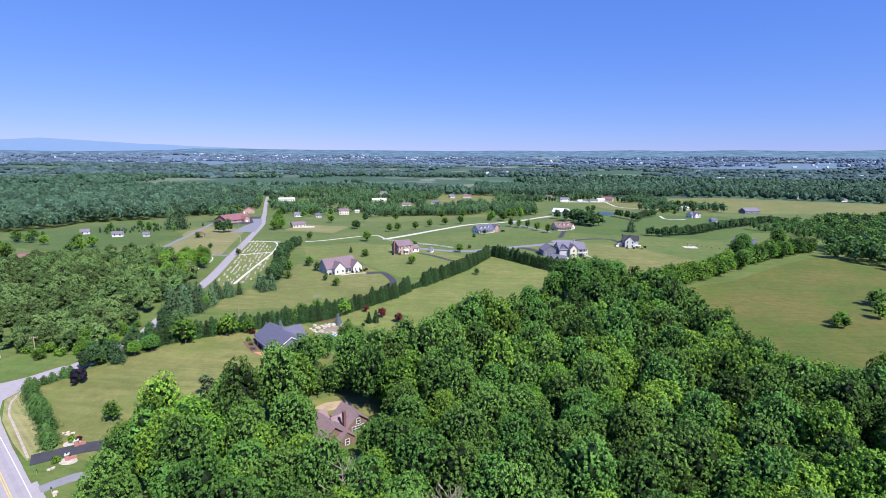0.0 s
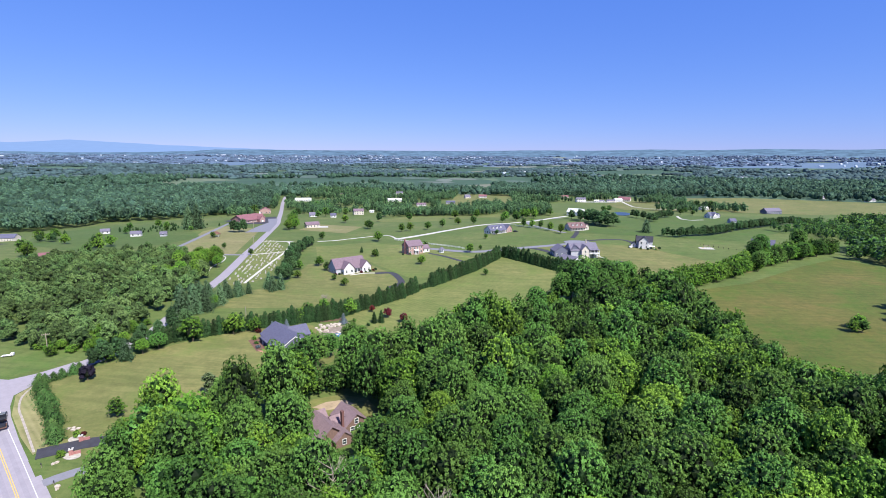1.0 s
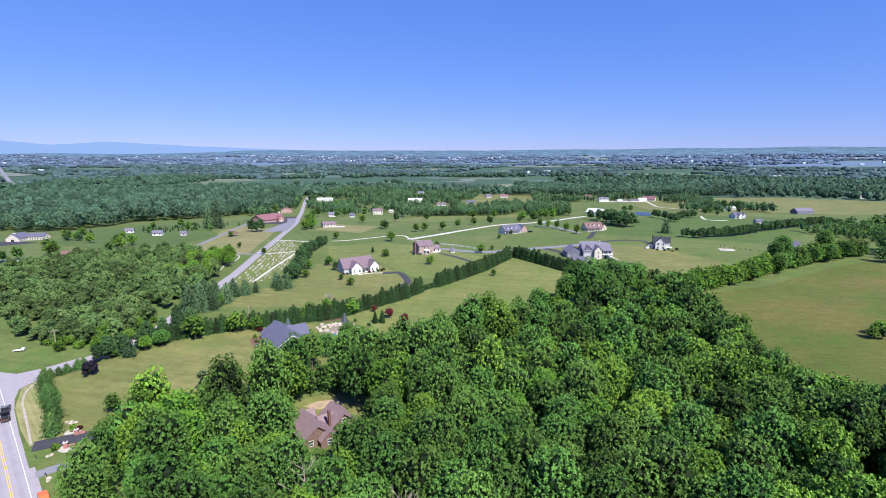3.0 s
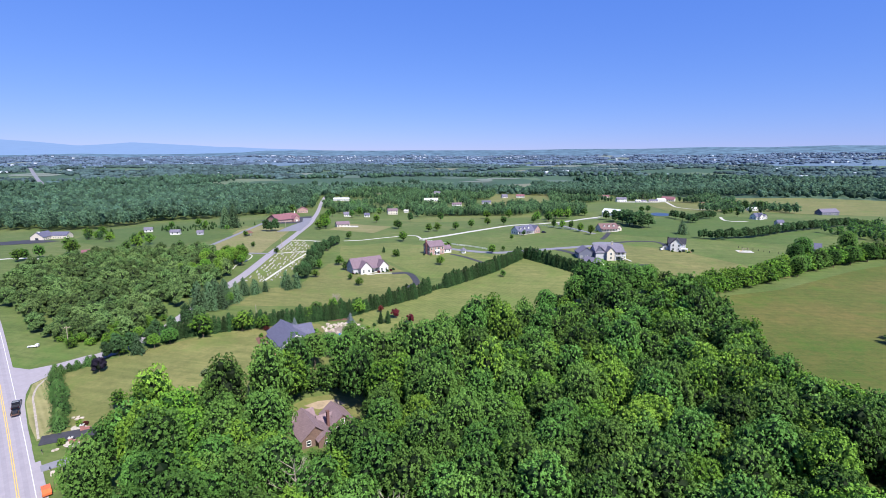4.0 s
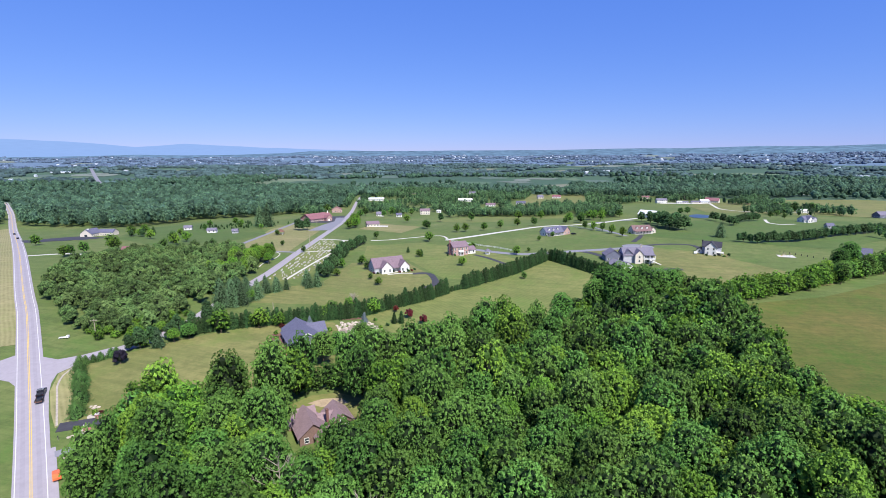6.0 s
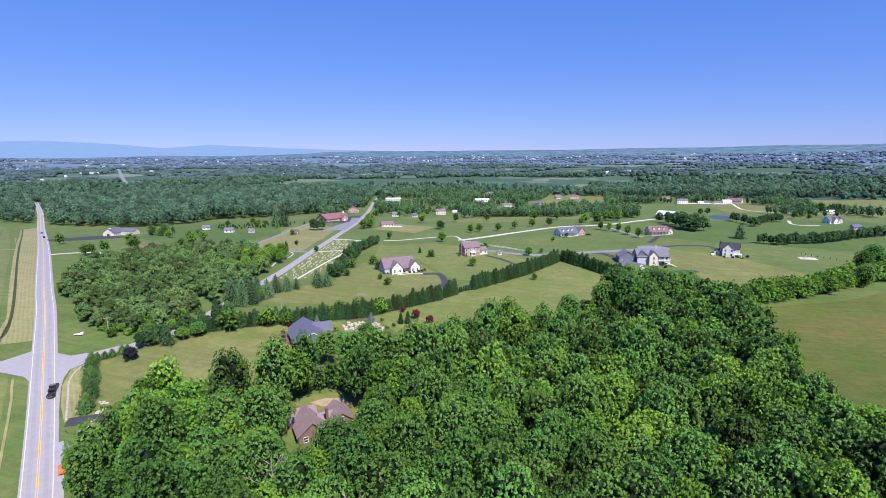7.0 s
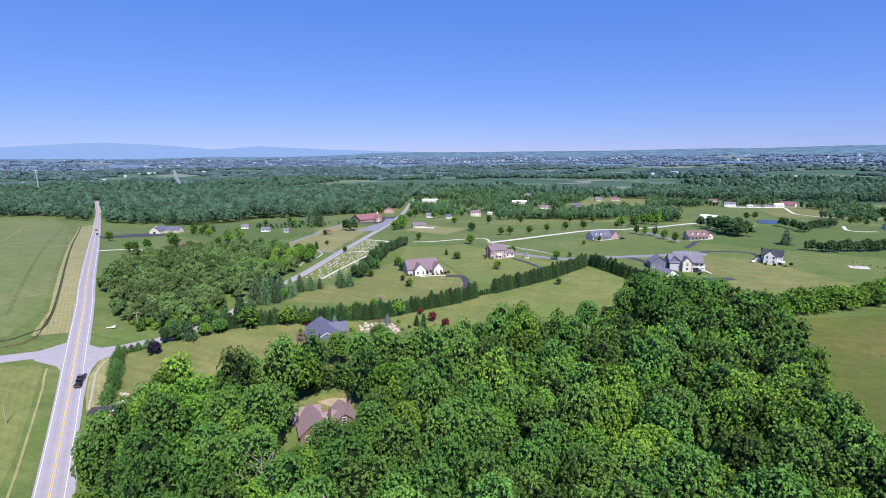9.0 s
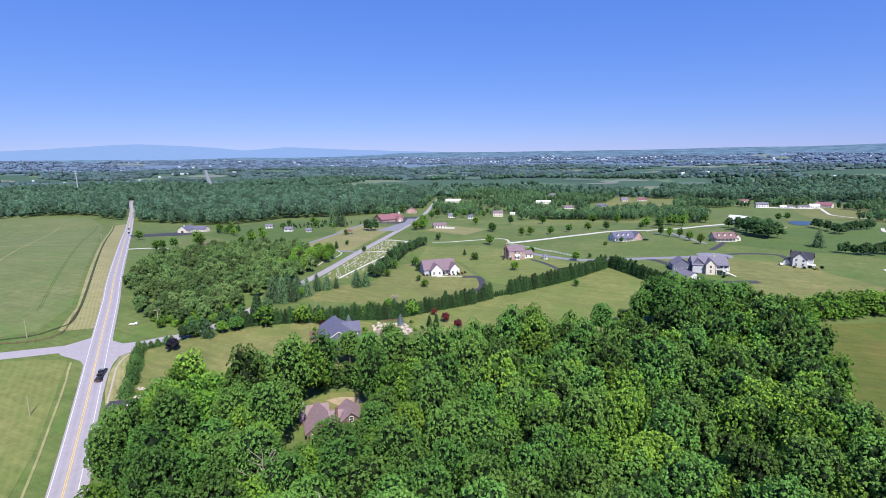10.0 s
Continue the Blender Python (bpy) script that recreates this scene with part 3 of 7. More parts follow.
strip("driveway", smooth_line([(-322, 287), (-300, 300), (-270, 296), (-240, 300)], 5), -1.6, 1.6, M_CONCRETE, 0.14, "pale farm track", "driveway")
patch("car_park", [(-402, 352), (-360, 372), (-352, 385), (-398, 400), (-430, 370)], M_DRIVE, 0.18, "dark asphalt car park", "car park", 10)
strip("ditch", smooth_line([(-143, 131), (-137, 126), (-131, 121.5), (-99, 94), (-80, 77)], 4), -0.35, 0.35, M_VERGE, 0.11, "shallow roadside ditch of bare earth", "ditch")
strip("ditch", smooth_line([(-594, 471), (-346, 284), (-199, 172), (-180, 148), (-188, 133), (-215, 115)], 5), -0.6, 0.6, M_DITCH, 0.22, "dark field ditch", "ditch")
strip("path", smooth_line([(-479, 283), (-420, 298), (-360, 308)], 6), -0.8, 0.8, M_VERGE, 0.15, "worn track across the crop", "path")
patch("verge", [(-130, 147.8), (-127, 149), (-103, 122.5), (-104.5, 116.6), (-113, 122.8), (-123.5, 132), (-130.6, 141.5)], M_VERGE, 0.17, "dry grass verge between hedge and road", "grass", 4)
strip("drainage_swale", smooth_line([(-129.5, 146.5), (-128.2, 141), (-124, 135), (-120, 131.3), (-112, 124), (-105, 117.6)], 2), -0.28, 0.28, M_SAND, 0.21, "pale drainage swale beside the hedge", "ditch")
patch("yard", [(-46, 144), (-42, 151), (-34, 155), (-25, 153), (-20, 147), (-21, 138), (-33, 142)], M_DRY, 0.12, "bare tan yard with thin grass behind the brown house", "yard", 4)
patch("pond", [(213 + 13 * math.cos(a), 652 + 26 * math.sin(a + 0.4)) for a in np.linspace(0, 6.28, 22, endpoint=False)], M_WATER, 0.25, "still dark farm pond", "pond", 8)


# ---- trees ----
ICO_V, ICO_F = None, None


def ico():
    global ICO_V, ICO_F
    if ICO_V is None:
        bm = bmesh.new()
        bmesh.ops.create_icosphere(bm, subdivisions=1, radius=1)
        bm.verts.ensure_lookup_table()
        ICO_V, ICO_F = np.array([v.co[:] for v in bm.verts]), np.array([[v.index for v in f.verts] for f in bm.faces])
        bm.free()
    return ICO_V, ICO_F


def sprays(points, normals, size, rng, wide=1.0, single=False):
    """Small bent leaf sprays, two triangles each, at points and facing roughly along normals."""
    n = len(points)
    nn = normals + 0.38 * rng.normal(size=(n, 3))
    nn /= np.linalg.norm(nn, axis=1)[:, None]
    t = np.cross(nn, rng.normal(size=(n, 3)))
    t /= np.linalg.norm(t, axis=1)[:, None]
    u = np.cross(nn, t)
    s = (size * rng.uniform(0.6, 1.35, n))[:, None]
    a, b = points + t * s, points - t * s
    c, d = points + u * s * 0.7 * wide - nn * s * 0.3, points - u * s * 0.7 * wide - nn * s * 0.3
    v = np.stack([a, c, b, d], 1).reshape(-1, 3)
    i = np.arange(n)[:, None] * 4
    if single:
        i = np.arange(n)[:, None] * 3
        return np.stack([a, points + (0.85 * u - 0.5 * t) * s - nn * s * 0.2, points - (0.85 * u + 0.5 * t) * s * wide], 1).reshape(-1, 3), i + (0, 1, 2)
    return v, np.concatenate([i + (0, 1, 2), i + (0, 2, 3)])


def merged(bits):
    vs, ts, ms, n = [], [], [], 0
    for v, t, m in bits:
        vs.append(v), ts.append(t + n), ms.append(np.full(len(t), m))
        n += len(v)
    return np.concatenate(vs), np.concatenate(ts), np.concatenate(ms)


def broad_crown(seed, height, radius, lobes, n, size, low=0.35, cut=0.0, lift=0.25, single=False):
    """Crown of a broad-leaved tree: rounded boughs set round an uneven dome, covered with leaf sprays; an inside
    painted dark as shade.
    """
    rng = np.random.default_rng(seed)
    cz, rz = height * (1 + low) / 2, height * (1 - low) / 2
    cs, rs = [], []
    for k in range(lobes):
        a = 2.4 * k + rng.uniform(-0.5, 0.5)
        up = -0.55 + 1.5 * (k + 0.5) / lobes
        reach = math.sqrt(max(0.05, 1 - min(1, abs(up)) ** 2)) * rng.uniform(0.55, 0.95)
        cs.append((radius * reach * 0.78 * math.cos(a), radius * reach * 0.78 * math.sin(a), cz + rz * up * rng.uniform(0.72, 0.9)))
        rs.append(radius * rng.uniform(0.25, 0.44))
    cs, rs = np.array(cs), np.array(rs)
    pick = rng.choice(lobes, size=n * 3, p=rs ** 2 / (rs ** 2).sum())
    d = rng.normal(size=(n * 3, 3))
    d /= np.linalg.norm(d, axis=1)[:, None]
    p = cs[pick] + d * (rs[pick] * rng.uniform(0.88, 1.12, n * 3))[:, None] * (1, 1, 1.05)
    keep = (d[:, 2] > -0.45) & (p[:, 2] > cut * height)
    for c, r in zip(cs, rs):
        keep &= ~((((p - c) ** 2).sum(1) < (0.8 * r) ** 2))
    p, d = p[keep][:n], d[keep][:n]
    v, f = ico()
    v = v * rng.uniform(0.86, 1.16, (len(v), 1))
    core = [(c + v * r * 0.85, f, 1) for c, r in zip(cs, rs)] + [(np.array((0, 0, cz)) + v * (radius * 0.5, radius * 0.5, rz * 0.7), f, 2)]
    return merged([(*sprays(p, d + (0, 0, lift), size, rng, single=single), 0)] + core)


def tufted_crown(seed, height, radius, lobes, tufts, per, tuft, size, low=0.2, cut=0.25, flat=1.0, inner=99):
    """Crown of a near broad-leaved tree: boughs round an uneven dome, each bough set with tufts, each tuft with leaf
    sprays; an inside painted dark as shade.
    """
    rng = np.random.default_rng(seed)
    cz, rz = height * (1 + low) / 2, height * (1 - low) / 2
    k = np.arange(lobes)
    up = -0.6 + 1.55 * (k + 0.5) / lobes + rng.uniform(-0.06, 0.06, lobes)
    a = 2.4 * k + rng.uniform(-0.4, 0.4, lobes)
    reach = np.sqrt(np.clip(1 - np.clip(np.abs(up), 0, 1) ** 2, 0.06, 1)) * rng.uniform(0.62, 0.92, lobes)
    rs = radius * rng.uniform(0.25, 0.37, lobes)
    cs = np.column_stack([radius * reach * 0.8 * np.cos(a), radius * reach * 0.8 * np.sin(a), cz + rz * flat * up * rng.uniform(0.74, 0.92, lobes)])
    n = tufts * 6
    pick = rng.choice(lobes, size=n, p=rs ** 2 / (rs ** 2).sum())
    d = rng.normal(size=(n, 3))
    d /= np.linalg.norm(d, axis=1)[:, None]
    p = cs[pick] + d * (rs[pick] * rng.uniform(0.9, 1.08, n))[:, None]
    keep = (d[:, 2] > -0.4) & (p[:, 2] > cut * height)
    for c, r in zip(cs, rs):
        keep &= ((p - c) ** 2).sum(1) > (0.82 * r) ** 2
    p, d = p[keep], d[keep]
    chosen = []
    for i in range(len(p)):
        if len(chosen) >= tufts:
            break
        if not chosen or (((p[chosen] - p[i]) ** 2).sum(1) > (1.15 * tuft) ** 2).all():
            chosen.append(i)
    p, d = np.repeat(p[chosen], per, axis=0), np.repeat(d[chosen], per, axis=0)
    e = 0.75 * d + (0, 0, 0.35) + 0.75 * rng.normal(size=d.shape)
    e /= np.linalg.norm(e, axis=1)[:, None]
    big = np.repeat(tuft * rng.uniform(0.7, 1.2, len(chosen)), per)[:, None]
    q = p + e * big * rng.uniform(0.7, 1.1, (len(p), 1))
    v, f = ico()
    v = v * rng.uniform(0.88, 1.12, (len(v), 1))
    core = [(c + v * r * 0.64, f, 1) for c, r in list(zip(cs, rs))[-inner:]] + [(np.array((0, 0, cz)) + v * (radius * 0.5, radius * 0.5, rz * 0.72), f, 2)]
    return merged([(*sprays(q, e, size, rng, single=True), 0)] + core)


def woodland_crown(seed, height, radius, leaves, size):
    """Crown of a tree in a far wood: a knobbly dome in the painted shade colour with a ragged skin of sprays."""
    rng = np.random.default_rng(seed)
    bm = bmesh.new()
    bmesh.ops.create_icosphere(bm, subdivisions=2, radius=1)
    v, f = np.array([x.co[:] for x in bm.verts]), np.array([[x.index for x in y.verts] for y in bm.faces])
    bm.free()
    knobs = rng.normal(size=(14, 3))
    knobs /= np.linalg.norm(knobs, axis=1)[:, None]
    near = np.exp(-((v[:, None, :] - knobs[None]) ** 2).sum(-1) / 0.12).max(1)
    v = v * (0.6 + 0.4 * near)[:, None] * (radius, radius, height * 0.52)
    v[:, 2] = np.maximum(v[:, 2], -height * 0.4) + height * 0.5
    d = rng.normal(size=(leaves, 3))
    d[:, 2] = np.abs(d[:, 2])
    d /= np.linalg.norm(d, axis=1)[:, None]
    hill = np.exp(-((d[:, None, :] - knobs[None]) ** 2).sum(-1) / 0.12).max(1)
    p = d * (0.68 + 0.42 * hill)[:, None] * (radius, radius, height * 0.52) + (0, 0, height * 0.5)
    return merged([(*sprays(p, d, size, rng, single=True), 0), (v, f, 1)])


def cone_crown(seed, height, radius, n, size, low=0.04, tiers=9, ragged=0.2, power=0.9):
    """Crown of a conifer: tiers of drooping boughs round a cone."""
    rng = np.random.default_rng(seed)
    u = rng.uniform(0, 1, n) ** 0.7
    tier = np.floor((1 - u) * tiers) / tiers
    ph = rng.uniform(0, 2 * math.pi, n)
    bough = 1 + ragged * np.sin(ph * 5 + tier * 40) + ragged * 0.6 * rng.normal(size=n)
    z = height * (low + (1 - low) * (1 - u))
    saw = 1 - 0.35 * (((1 - u) * tiers) % 1)
    r = radius * u ** power * bough * saw
    p = np.column_stack([r * np.cos(ph), r * np.sin(ph), z])
    d = np.column_stack([np.cos(ph), np.sin(ph), np.full(n, 0.45)])
    k = 8
    a = np.linspace(0, 2 * math.pi, k, endpoint=False)
    # inner cone; most kinds colour it dark, as painted shade behind the boughs
    core_v = np.array([(0.8 * radius * math.cos(x), 0.72 * radius * math.sin(x), height * low) for x in a] + [(0, 0, height * 0.97), (0, 0, height * low)])
    core_f = np.array([(i, (i + 1) % k, k) for i in range(k)] + [((i + 1) % k, i, k + 1) for i in range(k)])
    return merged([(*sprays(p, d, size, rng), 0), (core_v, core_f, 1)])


def trunk_mesh(seed, height, radius, reach, mat, limbs=5):
    rng = random.Random(seed)
    bm = bmesh.new()
    tube(bm, [(0, 0, -0.6), (0.05, 0, height * 0.3), (0.1, 0.1, height * 0.62), (0, 0.1, height * 0.85)], [radius * 1.3, radius, radius * 0.6, radius * 0.2])
    for k in range(limbs):
        a, z = 2.4 * k, height * rng.uniform(0.35, 0.6)
        tube(bm, [(0, 0, z), (reach * 0.35 * math.cos(a), reach * 0.35 * math.sin(a), z + height * 0.12), (reach * 0.7 * math.cos(a), reach * 0.7 * math.sin(a), z + height * 0.2)],
             [radius * 0.5, radius * 0.3, radius * 0.1], 4)
    me = bpy.data.meshes.new("trunk")
    bm.to_mesh(me)
    bm.free()
    me.materials.append(mat)
    return me


KINDS = {}


def tree_kind(key, arrays, mats, trunk, name, label, category):
    v, t, m = arrays
    KINDS[key] = dict(v=v, t=t, m=m, mats=mats, crown=tri_mesh("crown", v, t, mats, m), trunk=trunk, name=name, label=label, category=category, first=None)


def plant(key, x, y, scale=1.0, turn=0.0, tall=1.0, group="", label="", sink=0.0):
    k = KINDS[key]
    m = pose(x, y, gz(x, y) - sink, 0, 0, turn) @ Matrix.Diagonal((scale, scale, scale * tall, 1))
    root = new(k["name"])
    root.matrix_basis = m
    part_mesh("trunk", k["trunk"], root)
    part_mesh("crown", k["crown"], root)
    return tagged(root, label or k["label"], k["category"], group)


def thicket(name, places, keys, mats, label, category, scales, seed=1, sized=None, tall=1.0):
    """Trees past counting, as one mesh. places: x, y; keys: kinds to draw from."""
    rng = np.random.default_rng(seed)
    places = np.asarray(places, float)
    z = heights(places)
    vs, ts, ms, own, n = [], [], [], [], 0
    for (x, y), h in zip(places, z):
        k = KINDS[keys[rng.integers(len(keys))]]
        a, s, up = rng.uniform(0, 6.28), rng.uniform(*scales) * (sized(x, y) if sized else 1.0), tall * rng.uniform(0.85, 1.2)
        c, q = math.cos(a) * s, math.sin(a) * s
        v = k["v"]
        vs.append(np.column_stack([v[:, 0] * c - v[:, 1] * q + x, v[:, 0] * q + v[:, 1] * c + y, v[:, 2] * s * up + h]))
        ts.append(k["t"] + n), ms.append(k["m"]), own.append(np.full(len(v), rng.uniform()))
        n += len(v)
    ob = new(name, tri_mesh(name, np.concatenate(vs), np.concatenate(ts), mats, np.concatenate(ms), len(mats) == 1, np.concatenate(own)))
    return tagged(ob, label, category, kind="stuff")


def scatter(poly, spacing, seed, jitter=0.42, holes=(), ways=(), clear=7.0):
    """Places about spacing apart within poly, outside the round holes and clear of the ways."""
    rng = np.random.default_rng(seed)
    xs, ys = [p[0] for p in poly], [p[1] for p in poly]
    gx, gy = np.meshgrid(np.arange(min(xs), max(xs), spacing), np.arange(min(ys), max(ys), spacing * 0.87))
    gx = gx + (np.arange(gx.shape[0])[:, None] % 2) * spacing / 2
    p = np.column_stack([gx.ravel(), gy.ravel()]) + rng.uniform(-jitter, jitter, (gx.size, 2)) * spacing
    p = p[inside(poly, p)]
    for x, y, r in holes:
        p = p[np.hypot(p[:, 0] - x, p[:, 1] - y) > r]
    for w in ways:
        p = p[way_distance(w, p) > clear]
    return p


FOREST_MATS = [M_LEAF, M_LEAF_SHADE, M_CROWN_SHADE]
COPSE_MATS = [M_COPSE_LEAF, M_COPSE_SHADE, M_COPSE_SHADE]
LIME_MATS = [M_LEAF_LIME, M_LIME_SHADE, M_CROWN_SHADE]
bark_big = trunk_mesh(1, 15, 0.32, 4, M_BARK)
bark_small = trunk_mesh(2, 6, 0.14, 1.8, M_BARK)
for i in range(7):
    tree_kind("oak%d" % i, tufted_crown(10 + i, 15.5 + (i % 3), 5.7 + 0.4 * (i % 4), 25 + i, 430, 14, 0.66, 0.26), FOREST_MATS, bark_big, "tree",
              "tall broad-leaved tree in full green leaf", "tree")
for i in range(3):
    tree_kind("lime%d" % i, tufted_crown(30 + i, 15 + i, 5.6, 25, 400, 13, 0.66, 0.26), LIME_MATS, bark_big, "tree", "tall tree with bright yellow-green leaves", "tree")
tree_kind("bloom", broad_crown(37, 14.0, 5.0, 15, 1100, 0.34, 0.1, 0.1), [M_LEAF_PALE, M_LEAF_SHADE, M_CROWN_SHADE], bark_big, "tree", "broad-leaved tree whitened by pale blossom", "tree")
for i in range(3):
    tree_kind("yard%d" % i, tufted_crown(40 + i, 6.2, 2.9, 13, 80, 9, 0.45, 0.27, 0.02, 0.0), LIME_MATS if i else FOREST_MATS, bark_small, "tree", "small round broad-leaved tree on a lawn", "tree")
for i in range(4):
    tree_kind("hedge%d" % i, cone_crown(50 + i, 5.4, 1.8, 430, 0.25, 0.02, 12, 0.1, 0.5), [M_NEEDLE, M_NEEDLE_SHADE], bark_small, "conifer", "dense dark green conifer in a tall hedge", "conifer")
for i in range(4):
    tree_kind("oak_far%d" % i, tufted_crown(110 + i, 15.5 + (i % 3), 6.0, 17, 130, 7, 0.9, 0.48, 0.1), FOREST_MATS, bark_big, "tree", "tall broad-leaved tree in full green leaf", "tree")
for i in range(4):
    tree_kind("oak_mid%d" % i, tufted_crown(115 + i, 15.5 + (i % 3), 6.0, 22, 250, 9, 0.75, 0.34, 0.1), FOREST_MATS, bark_big, "tree", "tall broad-leaved tree in full green leaf", "tree")
for i in range(3):
    tree_kind("bush%d" % i, tufted_crown(120 + i, 9.0, 4.4, 14, 110, 8, 0.7, 0.38, -0.1, 0.0), LIME_MATS if i else FOREST_MATS, bark_small, "bush", "bushy hedgerow tree leafy down to the ground", "bush")
for i in range(3):
    tree_kind("copse%d" % i, tufted_crown(130 + i, 12.5, 5.2, 9, 48, 3, 0.95, 0.78, 0.02, 0.05, inner=4), COPSE_MATS, bark_big, "tree", "broad-leaved tree among fields", "tree")
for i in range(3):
    tree_kind("pine%d" % i, broad_crown(60 + i, 7.5, 3.4, 11, 430, 0.38, 0.0, 0.1), [M_NEEDLE_OLIVE, M_OLIVE_SHADE, M_CROWN_SHADE], bark_small, "pine_tree", "scrubby olive-green pine in a thick stand", "pine tree")
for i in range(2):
    tree_kind("white_pine%d" % i, cone_crown(66 + i, 12.0, 4.0, 560, 0.42, 0.02, 7, 0.3, 0.62), [M_NEEDLE_SOFT, M_NEEDLE_SHADE], bark_small, "pine_tree", "broad dark green pine with layered boughs", "pine tree")
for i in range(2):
    tree_kind("dark_pine%d" % i, broad_crown(166 + i, 11.0, 4.0, 15, 500, 0.42, 0.0, 0.02), [M_PINE, M_NEEDLE_SHADE, M_CROWN_SHADE], bark_small, "pine_tree", "broad dark green pine with rounded boughs", "pine tree")
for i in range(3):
    tree_kind("soft_hedge%d" % i, cone_crown(56 + i, 5.2, 2.9, 700, 0.27, 0.02, 8, 0.3, 0.6), [M_NEEDLE_GREEN, M_NEEDLE_GREEN_SHADE], bark_small, "conifer", "bushy fresh green conifer in a hedge", "conifer")
tree_kind("spruce", cone_crown(70, 5.0, 2.0, 420, 0.26, 0.03, 7, 0.2, 0.8), [M_NEEDLE_BLUE, M_NEEDLE_BLUE], bark_small, "spruce_tree", "blue spruce with silvery needles", "spruce tree")
tree_kind("red", broad_crown(71, 4.2, 1.9, 12, 380, 0.24, 0.12), [M_LEAF_RED, M_LEAF_RED, M_CROWN_SHADE], bark_small, "maple_tree", "small wine-red maple on a lawn", "maple tree")
tree_kind("purple", broad_crown(72, 5.0, 2.7, 14, 520, 0.28, 0.06), [M_LEAF_PURPLE, M_LEAF_PURPLE, M_CROWN_SHADE], bark_small, "tree", "round tree with blackish purple leaves", "tree")
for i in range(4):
    tree_kind("mid%d" % i, tufted_crown(80 + i, 14.5, 5.9, 10, 52, 3, 1.05, 0.85, 0.05, 0.1, inner=4), [M_FAR_LEAF_HAZED, M_FAR_SHADE, M_FAR_SHADE], bark_big, "tree", "broad-leaved tree among fields", "tree")
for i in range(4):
    tree_kind("far%d" % i, woodland_crown(90 + i, 13.5, 6.8, 40, 1.0), [M_FAR_LEAF_HAZED, M_FAR_SHADE, M_FAR_SHADE], bark_big, "tree", "far tree", "tree")


def far_lump(seed):
    rng = np.random.default_rng(seed)
    v, f = ico()
    bits = []
    for _ in range(3):
        c = rng.uniform(-1, 1, 3) * (15, 15, 1.5) + (0, 0, 3.5)
        bits.append((c + v * rng.uniform(0.7, 1.3, (len(v), 1)) * (9.5, 9.5, 6.0), f, 0))
    return merged(bits)


for i in range(4):
    tree_kind("lump%d" % i, far_lump(100 + i), [M_DIST_LEAF], bark_big, "tree", "far trees", "tree")

# the wood below the camera
WOOD = [(-64, 74), (-70, 88), (-73.8, 98.3), (-79.0, 110.1), (-81.2, 122.8), (-78.5, 132.7), (-67.0, 137.2), (-59.6, 144.8), (-50.4, 150.4), (-40.2, 157.0), (-31.8, 163.8), (-24.5, 171.5), (-12.4, 178.3), (-1.2, 191.1), (12.8, 203.0), (27.9, 210.0), (33.5, 214.0), (39.2, 200.0), (50.6, 208.1), (61.9, 206.2), (63.9, 224.2), (77.3, 232.3), (92.8, 250.5), (99.5, 266.1), (112.7, 262.4), (119.8, 236.7), (113.4, 210.8), (109.8, 181.1), (108.0, 155.6), (122.7, 147.4), (139.5, 144.2), (208.5, 137.4), (200, 74)]
CLEARING = [(-31, 136, 11), (-38, 144, 6), (-31, 149, 6), (-23, 126, 6), (-23, 119, 4), (52, 229, 8), (-21.5, 95, 4), (0, 87, 4)]
places = scatter(WOOD, 8.6, 5, holes=CLEARING, ways=[MAIN], clear=9)
near = np.argsort(np.hypot(places[:, 0] - 20, places[:, 1] - 10))
rng = np.random.default_rng(3)


# what shows past the trees: the spot, the way towards the open side, half its width, how far the trees stay low
OPEN_VIEWS = [(-29, 133, 0.42, -0.91, 12, 29), (-24, 122, 0.25, -0.97, 3, 22), (-66, 182, 0.3, -0.95, 6, 24), (-47, 200, 0.2, -0.98, 6, 27), (54, 226, -0.2, -0.98, 5, 30)]


def wood_scale(x, y):
    """Trees stand lower along the wood's edge, round the clearing and before the houses."""
    edge = float(way_distance(WOOD + WOOD[:1], [(x, y)])[0])
    low = min(1.0, 0.78 + 0.035 * edge)
    for hx, hy, dx, dy, half, reach in OPEN_VIEWS:
        along, side = (x - hx) * dx + (y - hy) * dy, abs((x - hx) * dy - (y - hy) * dx)
        if -4 < along < reach and side < half:
            low = min(low, max(0.28, 0.12 + 0.88 * along / reach))
    return low


for i in near[:125]:
    x, y = places[i]
    lime = rng.uniform() < 0.24
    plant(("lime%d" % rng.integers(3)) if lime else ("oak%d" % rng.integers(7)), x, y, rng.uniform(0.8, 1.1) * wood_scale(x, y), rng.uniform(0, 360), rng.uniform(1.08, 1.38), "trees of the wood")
rest = places[near[125:]]
young = rng.uniform(size=len(rest)) < 0.22
dist = np.hypot(rest[:, 0] - 25, rest[:, 1] - 10)
for lo, hi, keys, label in ((0, 136, ["oak%d" % i for i in range(7)], "near side of the thick broad-leaved wood"), (136, 190, ["oak_mid%d" % i for i in range(4)], "thick broad-leaved wood in full summer leaf"), (190, 999, ["oak_far%d" % i for i in range(4)], "far side of the thick broad-leaved wood")):
    ring = (dist >= lo) & (dist < hi)
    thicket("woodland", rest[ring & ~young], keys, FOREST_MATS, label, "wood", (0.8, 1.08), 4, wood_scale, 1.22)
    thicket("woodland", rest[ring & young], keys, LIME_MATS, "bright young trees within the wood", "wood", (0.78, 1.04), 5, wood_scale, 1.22)

